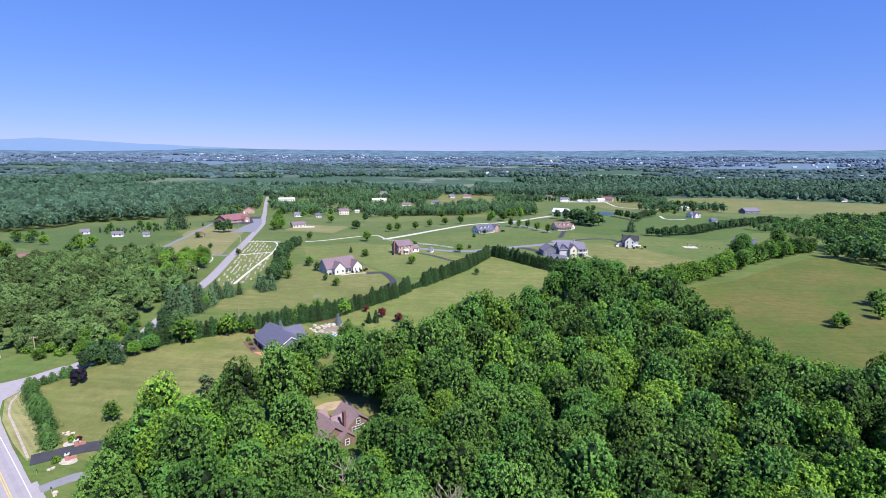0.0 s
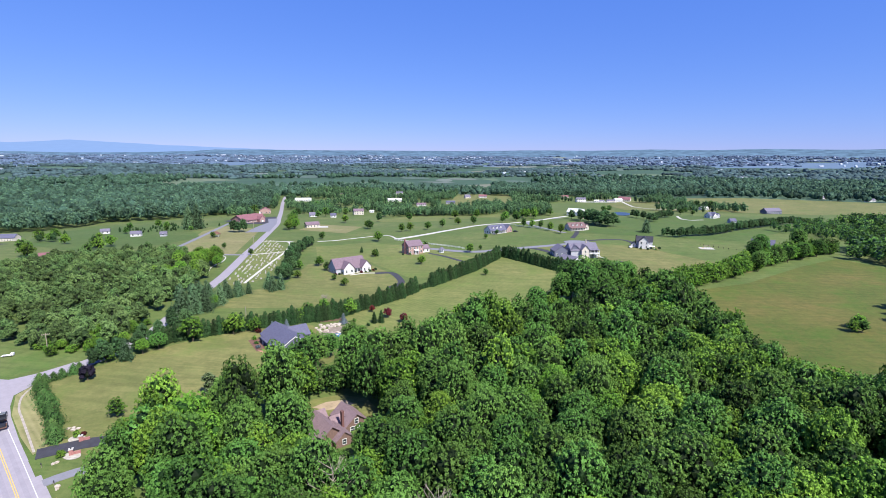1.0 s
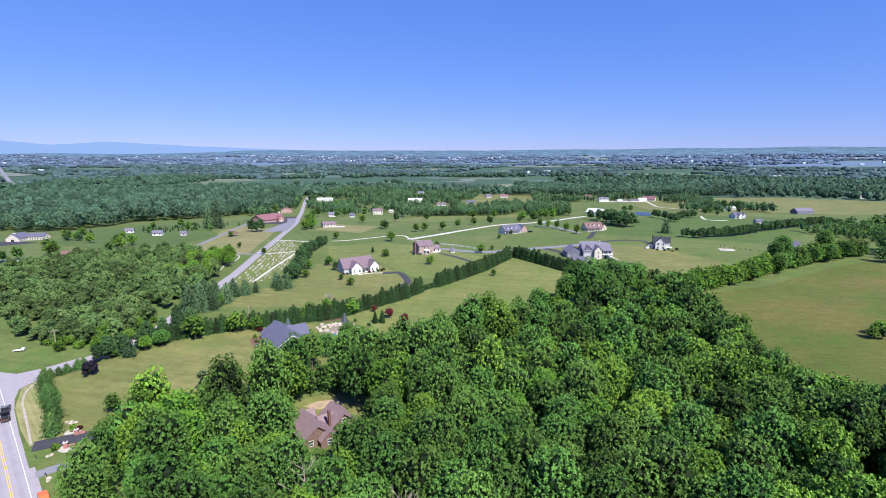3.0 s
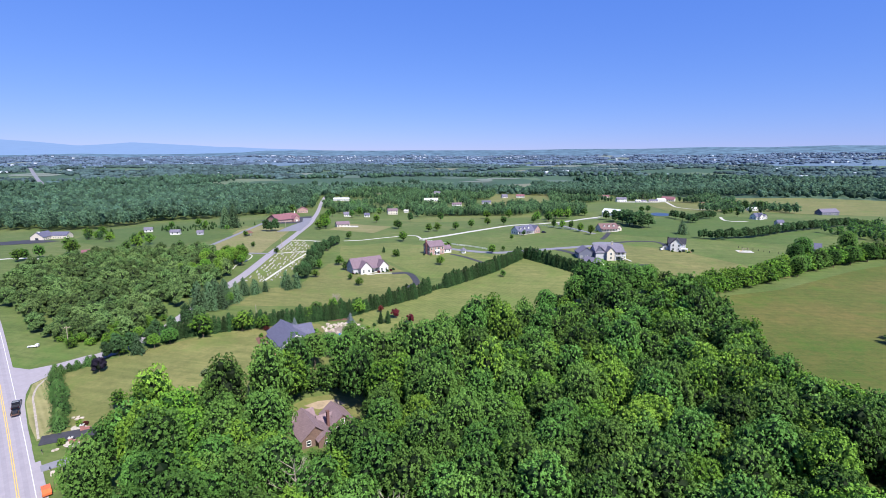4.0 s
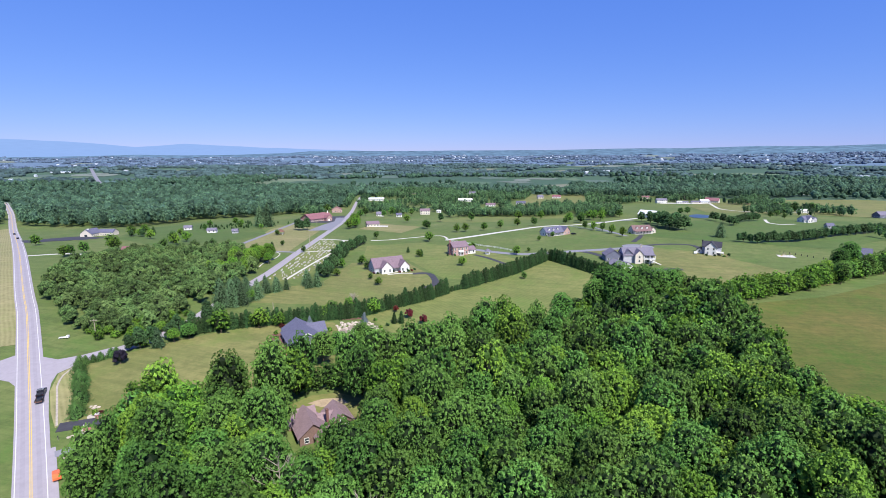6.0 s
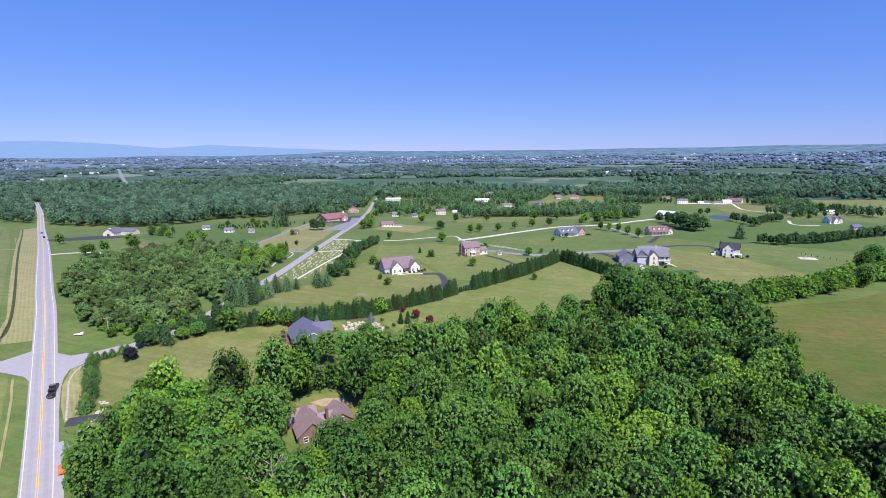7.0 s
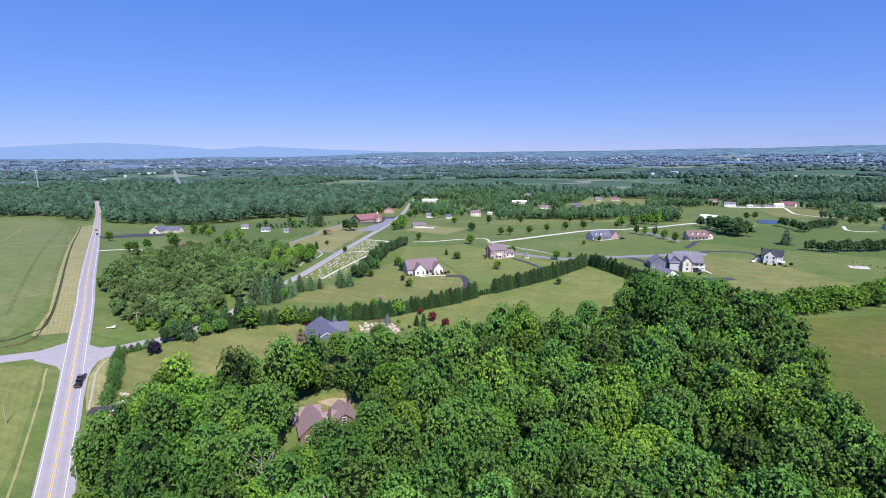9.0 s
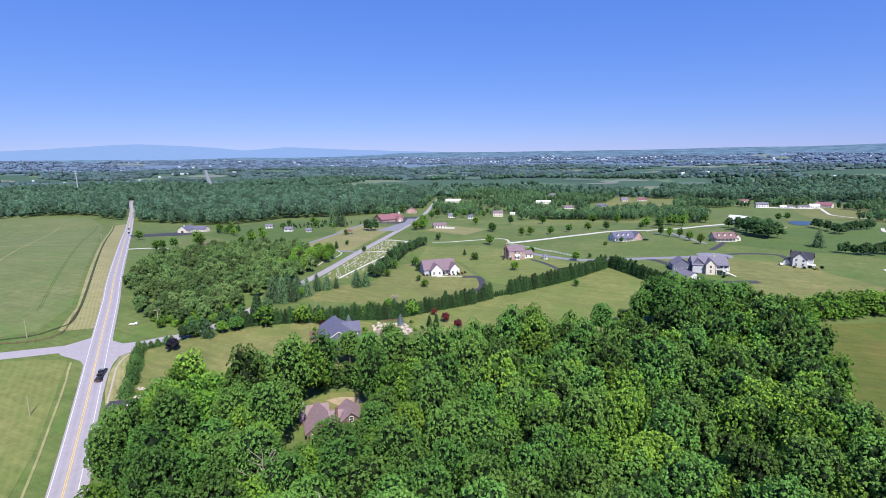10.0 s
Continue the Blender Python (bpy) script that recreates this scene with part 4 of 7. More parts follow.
for x, y in smooth_line([(122, 262), (118, 244), (112, 226), (109, 208), (107, 188), (107, 170), (116, 156)], 6.5):
    plant("lime%d" % rng.integers(3), x + rng.uniform(-1.5, 1.5), y, rng.uniform(0.5, 0.72), rng.uniform(0, 360), 1.0, "bright trees at the wood's edge", "bright green bushy tree at the wood's edge")
# the tall trees at the wood's tip and the hedgerow round the meadow
for x, y, s in ((56, 246, 1.0), (62, 252, 1.3), (70, 256, 1.3), (78, 254, 1.25), (86, 262, 1.15), (66, 244, 1.2), (74, 246, 1.15), (40, 228, 0.85), (94, 268, 0.95), (100, 283, 0.8)):
    plant("oak%d" % rng.integers(7), x, y, s, rng.uniform(0, 360), 1.1, "trees of the wood")
for x, y, s in ((-37, 186, 0.7), (-33, 183, 0.7), (-50, 176, 0.6), (-46, 170, 0.8), (-53, 168, 0.62), (-44, 180, 0.6)):
    plant("oak%d" % rng.integers(7), x, y, s, rng.uniform(0, 360), 1.0, "trees of the wood")
for x, y in smooth_line([(-50, 143), (-46, 151), (-38, 157), (-29, 158), (-21, 154), (-15, 147)], 4.5):
    plant("bush%d" % rng.integers(2), x, y, rng.uniform(0.7, 1.0), rng.uniform(0, 360), 1.1, "undergrowth behind the yard", "leafy undergrowth at the edge of a yard")
for x, y in ((50, 240), (55, 238), (62, 240), (70, 240), (78, 246), (86, 254), (48, 248), (54, 255), (62, 262), (72, 264), (82, 268)):
    plant("bush%d" % rng.integers(2), x, y, rng.uniform(0.7, 0.95), rng.uniform(0, 360), 1.1, "undergrowth at the wood's tip", "dark bushy tree at the feet of tall trees")
for x, y, s in ((-74, 149, 0.6), (-70, 153, 0.55), (134, 150, 0.85), (142, 148, 0.9), (-82, 132, 0.5)):
    plant("bloom", x, y, s, rng.uniform(0, 360), 0.95, "pale trees", "broad-leaved tree whitened by pale blossom")
for x, y in ((191, 332), (200, 329), (224, 351), (254, 368), (273, 381), (238, 359)):
    plant("oak%d" % rng.integers(7), x, y, rng.uniform(0.66, 0.84), rng.uniform(0, 360), 1.0, "tall hedgerow trees", "tall round tree in the hedgerow")
HEDGEROW = smooth_line([(104, 272), (122, 278), (142, 290), (170, 309), (205, 338), (236, 362), (262, 378), (296, 396)], 5)
for x, y in HEDGEROW:
    for off in (0, 6):
        plant("bush%d" % max(rng.integers(3), 1 if x < 190 else 0), x - off * 0.6 + rng.uniform(-1.5, 1.5), y + off + rng.uniform(-1.5, 1.5),
              rng.uniform(0.85, 1.25), rng.uniform(0, 360), 1.0, "trees of the hedgerow")
for x, y, s in ((222, 366, 1.1), (268, 396, 1.1), (212, 356, 0.95)):
    plant("oak1", x, y, s, 40, 1.0, "trees of the hedgerow", "large dark green tree in the hedgerow")


# ---- hedges of conifers ----
def hedge(line, spacing, keys, lo, hi, group):
    line = smooth_line(line, spacing)
    for x, y in line:
        plant(keys[rng.integers(len(keys))], x + rng.uniform(-0.3, 0.3), y + rng.uniform(-0.3, 0.3), rng.uniform(lo, hi), rng.uniform(0, 360), rng.uniform(0.88, 1.15), group)


HK = ["hedge%d" % i for i in range(4)]
hedge([(-128.5, 147.7), (-119.1, 138.8), (-110.7, 130.8), (-103.6, 122.9)], 2.5, ["soft_hedge%d" % i for i in range(3)], 0.72, 1.0, "hedge trees by the road")
hedge([(-128, 150), (-125.5, 154), (-122.5, 158)], 2.2, ["soft_hedge%d" % i for i in range(3)], 0.55, 0.7, "low hedge trees by the lane")
hedge([(-111, 179), (-104, 187), (-90, 197), (-74, 206), (-60, 214), (-52, 219), (-38, 236), (-24, 254), (-19, 264)], 1.7, HK, 1.1, 1.5, "hedge trees by the lawn")
hedge([(-11, 275), (2, 294), (14, 313), (24, 334), (33, 354)], 1.9, HK, 1.35, 1.6, "hedge trees by the field")
hedge([(36, 356), (46, 345), (57, 332), (68, 319), (80, 312), (90, 300)], 1.9, HK, 1.4, 1.65, "hedge trees below the grey house")

hedge([(-18, 266), (-15, 270), (-12, 273)], 1.1, HK, 0.5, 0.62, "young hedge trees")
hedge([(-60, 216), (-52, 221), (-44, 230)], 1.2, HK, 0.6, 0.75, "young hedge trees")

# the stand of pines
PINES = [(-244, 236), (-196, 192), (-152, 170), (-134, 172), (-114, 192), (-114, 236), (-122, 262), (-142, 312), (-196, 330), (-246, 308), (-256, 266)]
pp = scatter(PINES, 6.0, 8, ways=[CROSS_E, MAIN], clear=8)
pp = pp[np.argsort(np.hypot(pp[:, 0] - 20, pp[:, 1] - 10))]
mixed = (pp[:, 0] > -170) & (pp[:, 1] > 288)
for x, y in pp[mixed]:
    plant("lime%d" % rng.integers(3), x, y, rng.uniform(0.5, 0.7), rng.uniform(0, 360), 0.9, "trees beside the pine stand", "bright green broad-leaved tree beside the pine stand")
for x, y in pp[~mixed][:120]:
    plant("pine%d" % rng.integers(3), x, y, rng.uniform(0.75, 1.2), rng.uniform(0, 360), rng.uniform(0.8, 1.15), "pines of the stand")
thicket("pine_stand", pp[~mixed][120:], ["pine%d" % i for i in range(3)], [M_NEEDLE_OLIVE, M_OLIVE_SHADE, M_CROWN_SHADE], "thick stand of scrubby olive-green pines", "pine stand", (0.75, 1.2), 6)
for x, y, s in ((-117, 213, 1.25), (-113, 215, 1.30), (-113, 220, 1.25), (-111, 225, 1.10), (-108, 238, 0.80), (-105, 243, 0.70), (-92, 253, 1.15)):
    for dx, dy in ((0, 0), (-3.5, 4.0), (3.0, 3.5)):
        plant("white_pine%d" % rng.integers(2), x + dx, y + dy, s * rng.uniform(0.6, 0.95), rng.uniform(0, 360), 0.95, "pines by the cemetery")
for x, y in smooth_line([(-96, 276), (-98, 287), (-106.5, 323), (-114, 359), (-116.5, 392)], 4.6):
    for off in (0.0, 4.2):
        plant("dark_pine%d" % rng.integers(2), x + off + rng.uniform(-1.2, 1.2), y + rng.uniform(-1.5, 1.5), rng.uniform(0.5, 0.8), rng.uniform(0, 360), rng.uniform(0.85, 1.1), "pines beside the cemetery", "dense dark green pine beside the cemetery")
for x, y in ((71, 514), (78, 505), (86, 500), (92, 482), (99, 466)):
    plant("yard%d" % rng.integers(2), x, y, 1.05, rng.uniform(0, 360), 1.35, "round trees by the rail fence", "small dark oval tree beside a white rail fence")
for x, y, s in ((-202, 454, 1.05), (-194, 457, 1.1), (-197, 452, 0.9), (-91, 600, 1.0), (-332, 391, 0.6), (-321, 392, 0.7), (-315, 397, 0.6)):
    plant("dark_pine%d" % rng.integers(2), x, y, s, rng.uniform(0, 360), 1.0, "dark pines by the church", "dark green pine on open grass")
for x, y, s in ((-197, 609, 0.8), (-204, 646, 0.85), (-174, 670, 0.9), (-188, 750, 0.9), (-217, 782, 0.9), (-164, 490, 0.62), (-160, 500, 0.6), (-282, 698, 0.85), (-176, 640, 0.7), (-152, 690, 0.7), (359, 817, 0.9), (366, 812, 0.8), (288, 651, 0.55),
                (308, 684, 0.55), (326, 709, 0.6), (356, 762, 0.6), (376, 798, 0.9), (392, 788, 0.95), (409, 809, 0.9), (298, 640, 0.45), (322, 630, 0.4), (195, 669, 0.6), (207, 684, 0.65), (120, 640, 0.7), (112, 655, 0.8)):
    plant("oak_far%d" % rng.integers(4), x, y, s, rng.uniform(0, 360), 0.9, "shade trees among far houses", "round shade tree among houses and fields")
for x, y in scatter([(-318, 458), (-256, 440), (-246, 498), (-292, 532)], 9.0, 61):
    plant("hedge%d" % rng.integers(4), x, y, rng.uniform(0.35, 0.65), rng.uniform(0, 360), 1.0, "saplings on the slope", "small young conifer on a grassy slope")
plant("purple", -116.5, 152.8, 1.0, 0, 1.0)
for x, y, s in ((-121, 162, 0.6), (-118.5, 164.5, 0.72), (-121.5, 167, 0.7), (-116.5, 168.5, 0.75), (-113.5, 174.5, 0.7), (-115, 180, 0.75), (-112, 186, 0.7), (-109, 191, 0.7), (-113, 197, 0.8), (-108, 198, 0.75)):
    plant("dark_pine%d" % rng.integers(2), x, y, s, rng.uniform(0, 360), 1.0, "dark pines between lane and lawn", "dark green pine between lane and lawn")
plant("white_pine0", -113.8, 168.2, 0.75, 30, 0.9, "", "broad grey-green pine with layered boughs by the lawn")
plant("lime1", -110.6, 172.8, 0.42, 30, 0.85, "", "round bright green tree beside the lawn")
plant("oak2", -107.4, 177.4, 0.46, 80, 0.8, "", "round green tree beside the lawn")
for x, y, s in ((-99, 186, 1.5), (-87, 195, 1.4), (-80, 199, 1.0), (-118, 166, 0.7), (-95, 135, 0.9), (-65, 213, 1.0), (-62, 216, 1.2), (-46, 224, 1.2), (-58, 224, 1.1), (4, 228, 1.0), (8, 222, 1.2)):
    plant("yard%d" % rng.integers(3), x, y, s, rng.uniform(0, 360), 1.0, "garden trees")
for x, y, s in ((-28, 223, 1.1), (-20, 218, 1.05), (-36, 229, 0.8)):
    plant("red", x, y, s, rng.uniform(0, 360), 1.0, "red maples")
for x, y, s in ((-46, 213, 1.0), (-74, 203, 0.7), (-69, 206, 0.7)):
    plant("spruce", x, y, s, rng.uniform(0, 360), 1.0, "blue spruces")
for x, y, s in ((-93, 300, 1.1), (-76, 300, 1.0), (-87, 279, 0.9), (-66, 278, 0.7), (-58, 268, 0.9), (-54, 345, 1.0), (-20, 325, 1.15), (-21, 383, 1.0), (13, 367, 1.3), (21, 379, 0.7), (28, 431, 0.8), 
                (-50, 476, 1.5), (-42, 481, 1.6), (-26, 494, 1.5), (-12, 518, 1.6), (4, 541, 1.6), (21, 549, 1.7), (54, 565, 1.4), (71, 576, 2.0), (87, 609, 2.2), (95, 606, 2.0), (-125, 570, 1.8), (-84, 498, 1.7), (-88, 506, 1.5), (-111, 420, 1.2), (21, 302, 0.8), (39, 454, 0.9), (-23, 380, 0.9), (-84, 312, 1.2), 
                (-62, 412, 1.6), (-170, 366, 0.8), (-140, 342, 0.9), (-204, 418, 1.0)):
    plant("yard%d" % rng.integers(3), x, y, 0.85 * s, rng.uniform(0, 360), 1.0, "lawn trees")
for x, y, s in ((-370, 335, 1.4), (-290, 288, 1.3), (-292, 295, 1.2), (-289, 303, 1.4), (-283, 321, 1.9), (-276, 316, 1.6), (-338, 398, 1.5), (-331, 405, 1.6), (-250, 334, 1.2), (-253, 349, 1.5), (-256, 366, 1.4),
                (-262, 358, 1.5), (-293, 405, 0.9), (-159, 477, 1.5), (-156, 486, 1.7), (-161, 500, 1.9), (-166, 512, 2.0), (-172, 525, 1.8),
                (-301, 378, 1.3), (-325, 394, 1.2), (-294, 407, 0.9), (-267, 458, 1.0), (-244, 458, 0.8), (-295, 442, 1.0), (-310, 470, 1.2), (-280, 480, 1.1), (-300, 500, 1.2), (0, 640, 1.8), (27, 638, 1.7),
                (-57, 622, 1.6), (59, 588, 1.7), (83, 618, 1.8), (98, 632, 2.0), (72, 600, 1.6)):
    plant("yard%d" % rng.integers(3), x, y, s, rng.uniform(0, 360), 1.0, "field trees", "broad-leaved tree standing on open grass")
for x, y, s in ((-252, 470, 1.55), (-246, 474, 1.65), (-258, 478, 1.4)):
    plant("white_pine%d" % rng.integers(2), x, y, s, rng.uniform(0, 360), 1.25, "tall pines by the church", "tall grey-green pine beside the church")
for x, y, s in ((-169, 349, 1.1), (-330, 415, 1.3), (-320, 470, 0.7), (-290, 470, 0.6), (-275, 470, 0.6), (-262, 500, 0.6), (-255, 510, 0.5), (-285, 505, 0.6), (-240, 505, 0.6), (-53, 348, 1.0), (-66, 360, 0.8)):
    plant("hedge%d" % rng.integers(4), x, y, s, rng.uniform(0, 360), 1.0, "young conifers", "young conifer standing alone on grass")
for x, y in scatter([(-152, 173), (-140, 165), (-122, 176), (-112, 196), (-116, 212), (-140, 190)], 3.6, 44, ways=[CROSS_E], clear=4.5):
    plant("bush%d" % rng.integers(3), x, y, rng.uniform(0.25, 0.5), rng.uniform(0, 360), 0.8, "roadside thicket", "low green thicket beside the lane")
for x, y, s in ((-109, 224, 1.0), (-140, 172, 0.7), (-134, 178, 0.8), (-128, 174, 0.9), (-122, 180, 0.9), (-126, 190, 1.0), (-118, 186, 0.8), (-146, 174, 0.6)):
    plant("lime%d" % rng.integers(3), x, y, 0.42 * s, rng.uniform(0, 360), 0.8, "roadside thicket", "low bright green thicket beside the lane")
for x, y, s in ((176, 217, 0.9), (179.5, 216, 1.0), (182, 221, 1.15), (184, 224, 0.8), (207, 229, 1.3), (222, 250, 1.5), (228, 253, 1.4), (214, 240, 1.0)):
    plant("yard%d" % rng.integers(3), x, y, s, rng.uniform(0, 360), 0.9, "meadow bushes", "low bushy tree alone in the meadow")
for x, y in smooth_line([(190, 458), (202, 455), (217, 462), (232, 468), (249, 478), (267, 492), (280, 504), (345, 550), (390, 580)], 3.6):
    plant("dark_pine%d" % rng.integers(2), x, y + rng.uniform(-2, 2), rng.uniform(0.72, 0.95), rng.uniform(0, 360), 0.95, "row of trees on the rise", "dark bushy pine in a row on a rise")
for x, y, s in ((136, 589, 0.9), (144, 580, 1.0), (141, 566, 1.1), (145, 549, 1.25), (150, 540, 1.2), (148, 530, 1.2), (150, 522, 1.2), (156, 514, 1.1), (163, 519, 1.2), (158, 530, 1.3), (160, 545, 1.2), (160, 583, 0.9), (153, 560, 1.2),
                (213, 608, 0.75), (214, 598, 0.8), (217, 585, 0.8), (219, 572, 0.75), (219, 560, 0.8), (224, 566, 0.7), (229, 580, 0.75), (236, 590, 0.75), (242, 598, 0.75), (248, 602, 0.75), (254, 607, 0.8), (260, 612, 0.7), (182, 480, 1.0)):
    plant("white_pine0" if (x, y) == (182, 480) else "dark_pine%d" % rng.integers(2), x, y, 1.3 * s, rng.uniform(0, 360), 0.85, "dark pines by the barn")

for x, y in ((-157, 269), (-152, 274), (-146, 279), (-140, 270), (-148, 263), (-143, 262), (-152, 262), (-160, 262)):
    plant("lime%d" % rng.integers(3), x, y, rng.uniform(0.45, 0.6), rng.uniform(0, 360), 0.9, "bright trees beside the pines", "bright green broad-leaved tree beside the pine stand")

# ---- woods in the middle distance and beyond ----
HOUSE_SPOTS = [(222, 1044, 20), (229, 936, 24), (264, 942, 20), (288, 951, 20), (303, 956, 20), (322, 972, 26), (-117, 955, 26), (-126, 1116, 20), (-60, 872, 20), (-10, 905, 20), (54, 1037, 20), (22, 1025, 18), (98, 652, 14),
               (-140, 722, 20), (-188, 659, 14), (-161, 660, 14), (-126, 755, 12), (-276, 903, 24), (-370, 1187, 24), (572, 1206, 22), (308, 613, 30), (380, 784, 14), (462, 744, 30), (150, 620, 36), (120, 490, 30), (-265, 690, 20), (213, 652, 40), (180, 560, 25)]
WOOD_W = [(-1500, 420), (-1000, 478), (-760, 540), (-640, 520), (-592, 512), (-416, 492), (-402, 570), (-335, 612), (-270, 720), (-320, 900), (-330, 1250), (-600, 1290), (-806, 1178), (-928, 1078), (-1120, 943), (-1500, 770)]
MIDS, FARS = ["mid%d" % i for i in range(4)], ["far%d" % i for i in range(4)]
FAR_MATS = [M_FAR_LEAF_HAZED, M_FAR_SHADE, M_FAR_SHADE]


def edge_noise(x, y):
    """How far a wood's edge draws back at a place."""
    return 34 * max(0.0, noise.noise(Vector((x / 55, y / 55, 9.0))) + 0.15) + 10 * noise.noise(Vector((x / 16, y / 16, 2.0)))


def big_wood(poly, spacing, seed, front, deep, label, scales, ways=(), holes=(), mats=None):
    """A wood whose near rows are full trees and whose inside is crowns alone."""
    p = scatter(poly, spacing, seed, ways=ways, clear=9, holes=holes)
    edge = way_distance(front, p)
    ragged = np.array([edge_noise(x, y) for x, y in p])
    p, edge = p[edge > ragged], edge[edge > ragged]
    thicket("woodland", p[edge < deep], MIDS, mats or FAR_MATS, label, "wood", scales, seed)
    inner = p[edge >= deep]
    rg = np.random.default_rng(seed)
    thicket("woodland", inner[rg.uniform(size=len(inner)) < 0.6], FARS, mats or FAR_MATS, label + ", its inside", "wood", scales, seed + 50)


big_wood(WOOD_W, 11.0, 12, WOOD_W[1:10], 60, "broad-leaved wood behind the fields", (0.85, 1.35), [MAIN, CROSS_E])
WOOD_E = [(70, 1080), (200, 1050), (385, 1075), (590, 1120), (768, 1105), (885, 1000), (1300, 1000), (1500, 1450), (900, 1500), (100, 1450)]
big_wood(WOOD_E, 11.5, 13, WOOD_E[:6], 50, "broad-leaved wood beyond the hay field", (0.9, 1.35), (), HOUSE_SPOTS)
thicket("woodland", scatter([(312, 505), (393, 561), (504, 564), (392, 436), (335, 458)], 8.0, 19, holes=HOUSE_SPOTS), MIDS, [M_LEAF, M_COPSE_SHADE, M_COPSE_SHADE], "belt of shade trees along the field edge", "wood", (0.4, 0.75), 19)
WOOD_SE = [(300, 335), (292, 376), (330, 425), (395, 480), (420, 570), (520, 640), (640, 640), (800, 600), (700, 300), (360, 250)]
big_wood(WOOD_SE, 9.0, 14, WOOD_SE[:6] + WOOD_SE[-1:], 60, "broad-leaved wood beside the meadow", (0.7, 1.15), mats=[M_LEAF, M_COPSE_SHADE, M_COPSE_SHADE])
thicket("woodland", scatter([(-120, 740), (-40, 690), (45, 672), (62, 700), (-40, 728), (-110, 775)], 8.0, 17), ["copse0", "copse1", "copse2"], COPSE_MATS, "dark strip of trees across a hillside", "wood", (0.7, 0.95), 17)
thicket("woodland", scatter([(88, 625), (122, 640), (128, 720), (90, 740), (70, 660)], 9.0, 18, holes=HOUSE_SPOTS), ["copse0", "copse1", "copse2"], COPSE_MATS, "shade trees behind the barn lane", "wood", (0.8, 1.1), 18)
MIDDLE = [(-330, 640), (-150, 640), (-60, 700), (60, 710), (120, 640), (300, 680), (420, 700), (430, 1060), (60, 1080), (-330, 1250)]
mp = scatter(MIDDLE, 9.5, 15, holes=HOUSE_SPOTS, ways=[CROSS_E], clear=8)
dens = np.array([noise.noise(Vector((x / 95, y / 70, 3.0))) + 0.35 * noise.noise(Vector((x / 30, y / 30, 7.0))) for x, y in mp])
az = np.degrees(np.arctan2(mp[:, 0] + 20, mp[:, 1] - 40))
open_ground = (az > 12.5) & (az < 24) & (mp[:, 1] < 915)
open_ground |= inside([(-22, 830), (98, 830), (115, 1130), (5, 1130)], mp)
for hx, hy, r in HOUSE_SPOTS:
    way = np.array((-20 - hx, 40 - hy)) / math.hypot(20 + hx, hy - 40)
    rel = mp - (hx, hy)
    along = rel @ way
    open_ground |= (along > -5) & (along < 95) & (np.abs(rel[:, 0] * way[1] - rel[:, 1] * way[0]) < 15)
mp, dens = mp[~open_ground], dens[~open_ground]
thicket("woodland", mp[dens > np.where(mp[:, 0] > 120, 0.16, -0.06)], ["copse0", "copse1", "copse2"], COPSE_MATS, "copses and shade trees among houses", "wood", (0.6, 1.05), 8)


def far_places(r0, r1, spacing, cut, seed):
    rng = np.random.default_rng(seed)
    out = []
    r = r0
    while r < r1:
        n = int(radians(125) * r / spacing)
        for a in np.linspace(-70, 55, n):
            a = radians(a + rng.uniform(-0.5, 0.5) * 125 / n)
            rr = r + rng.uniform(-0.6, 0.6) * spacing * 1.6
            x, y = rr * math.sin(a), rr * math.cos(a)
            if noise.noise(Vector((x / 420, y / 300, 1.5))) + 0.5 * noise.noise(Vector((x / 120, y / 110, 4.5))) > cut:
                out.append((x, y))
        r += spacing * 1.6
    return np.array(out)


FAR_FIELDS = []
frng = np.random.default_rng(77)
for k in range(60):
    a, r = radians(frng.uniform(-62, 46)), float(frng.choice([frng.uniform(1350, 2400), frng.uniform(2300, 4300)]))
    w, deep = r * frng.uniform(0.012, 0.04), r * frng.uniform(0.008, 0.022)
    out = [(r + deep * 2.2 * math.cos(b) * frng.uniform(0.7, 1.15), a + w / r * math.sin(b) * frng.uniform(0.7, 1.15)) for b in np.linspace(0, 6.28, 9, endpoint=False)]
    FAR_FIELDS.append([(q * math.sin(b), q * math.cos(b)) for q, b in out])


def off_fields(p):
    p = p[way_distance([(-1230, 1254), (-2000, 1962)], p) > 24]
    for poly in FAR_FIELDS:
        p = p[~inside(poly, p)]
    return p


for k, poly in enumerate(FAR_FIELDS):
    if not any(inside(w, poly).any() for w in (WOOD_W, WOOD_E, MIDDLE)):
        patch("far_field", poly, M_FIELD_PALE if k % 3 == 0 else M_FIELD_FAR, 1.0, "far hay field between woods, paled by painted haze" if k % 3 == 0 else "far green field between woods", "field", 60)
fp = far_places(1000, 1900, 17, -0.15, 21)
near_hay = [(240, 720), (700, 760), (860, 930), (600, 1080), (380, 1040), (260, 900)]
keep = ~inside(near_hay, fp) & ~inside(WOOD_W, fp) & ~inside(WOOD_E, fp) & ~inside(MIDDLE, fp) & (way_distance(MAIN, fp) > 12)
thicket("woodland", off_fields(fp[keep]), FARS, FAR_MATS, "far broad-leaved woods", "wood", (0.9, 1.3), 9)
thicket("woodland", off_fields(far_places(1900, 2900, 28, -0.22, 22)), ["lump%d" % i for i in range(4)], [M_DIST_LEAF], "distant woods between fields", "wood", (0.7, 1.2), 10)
thicket("woodland", off_fields(far_places(2900, 4600, 36, -0.2, 23)), ["lump%d" % i for i in range(4)], [M_HAZE_LEAF], "woods near the horizon with haze in their colour", "wood", (0.7, 1.2), 11)


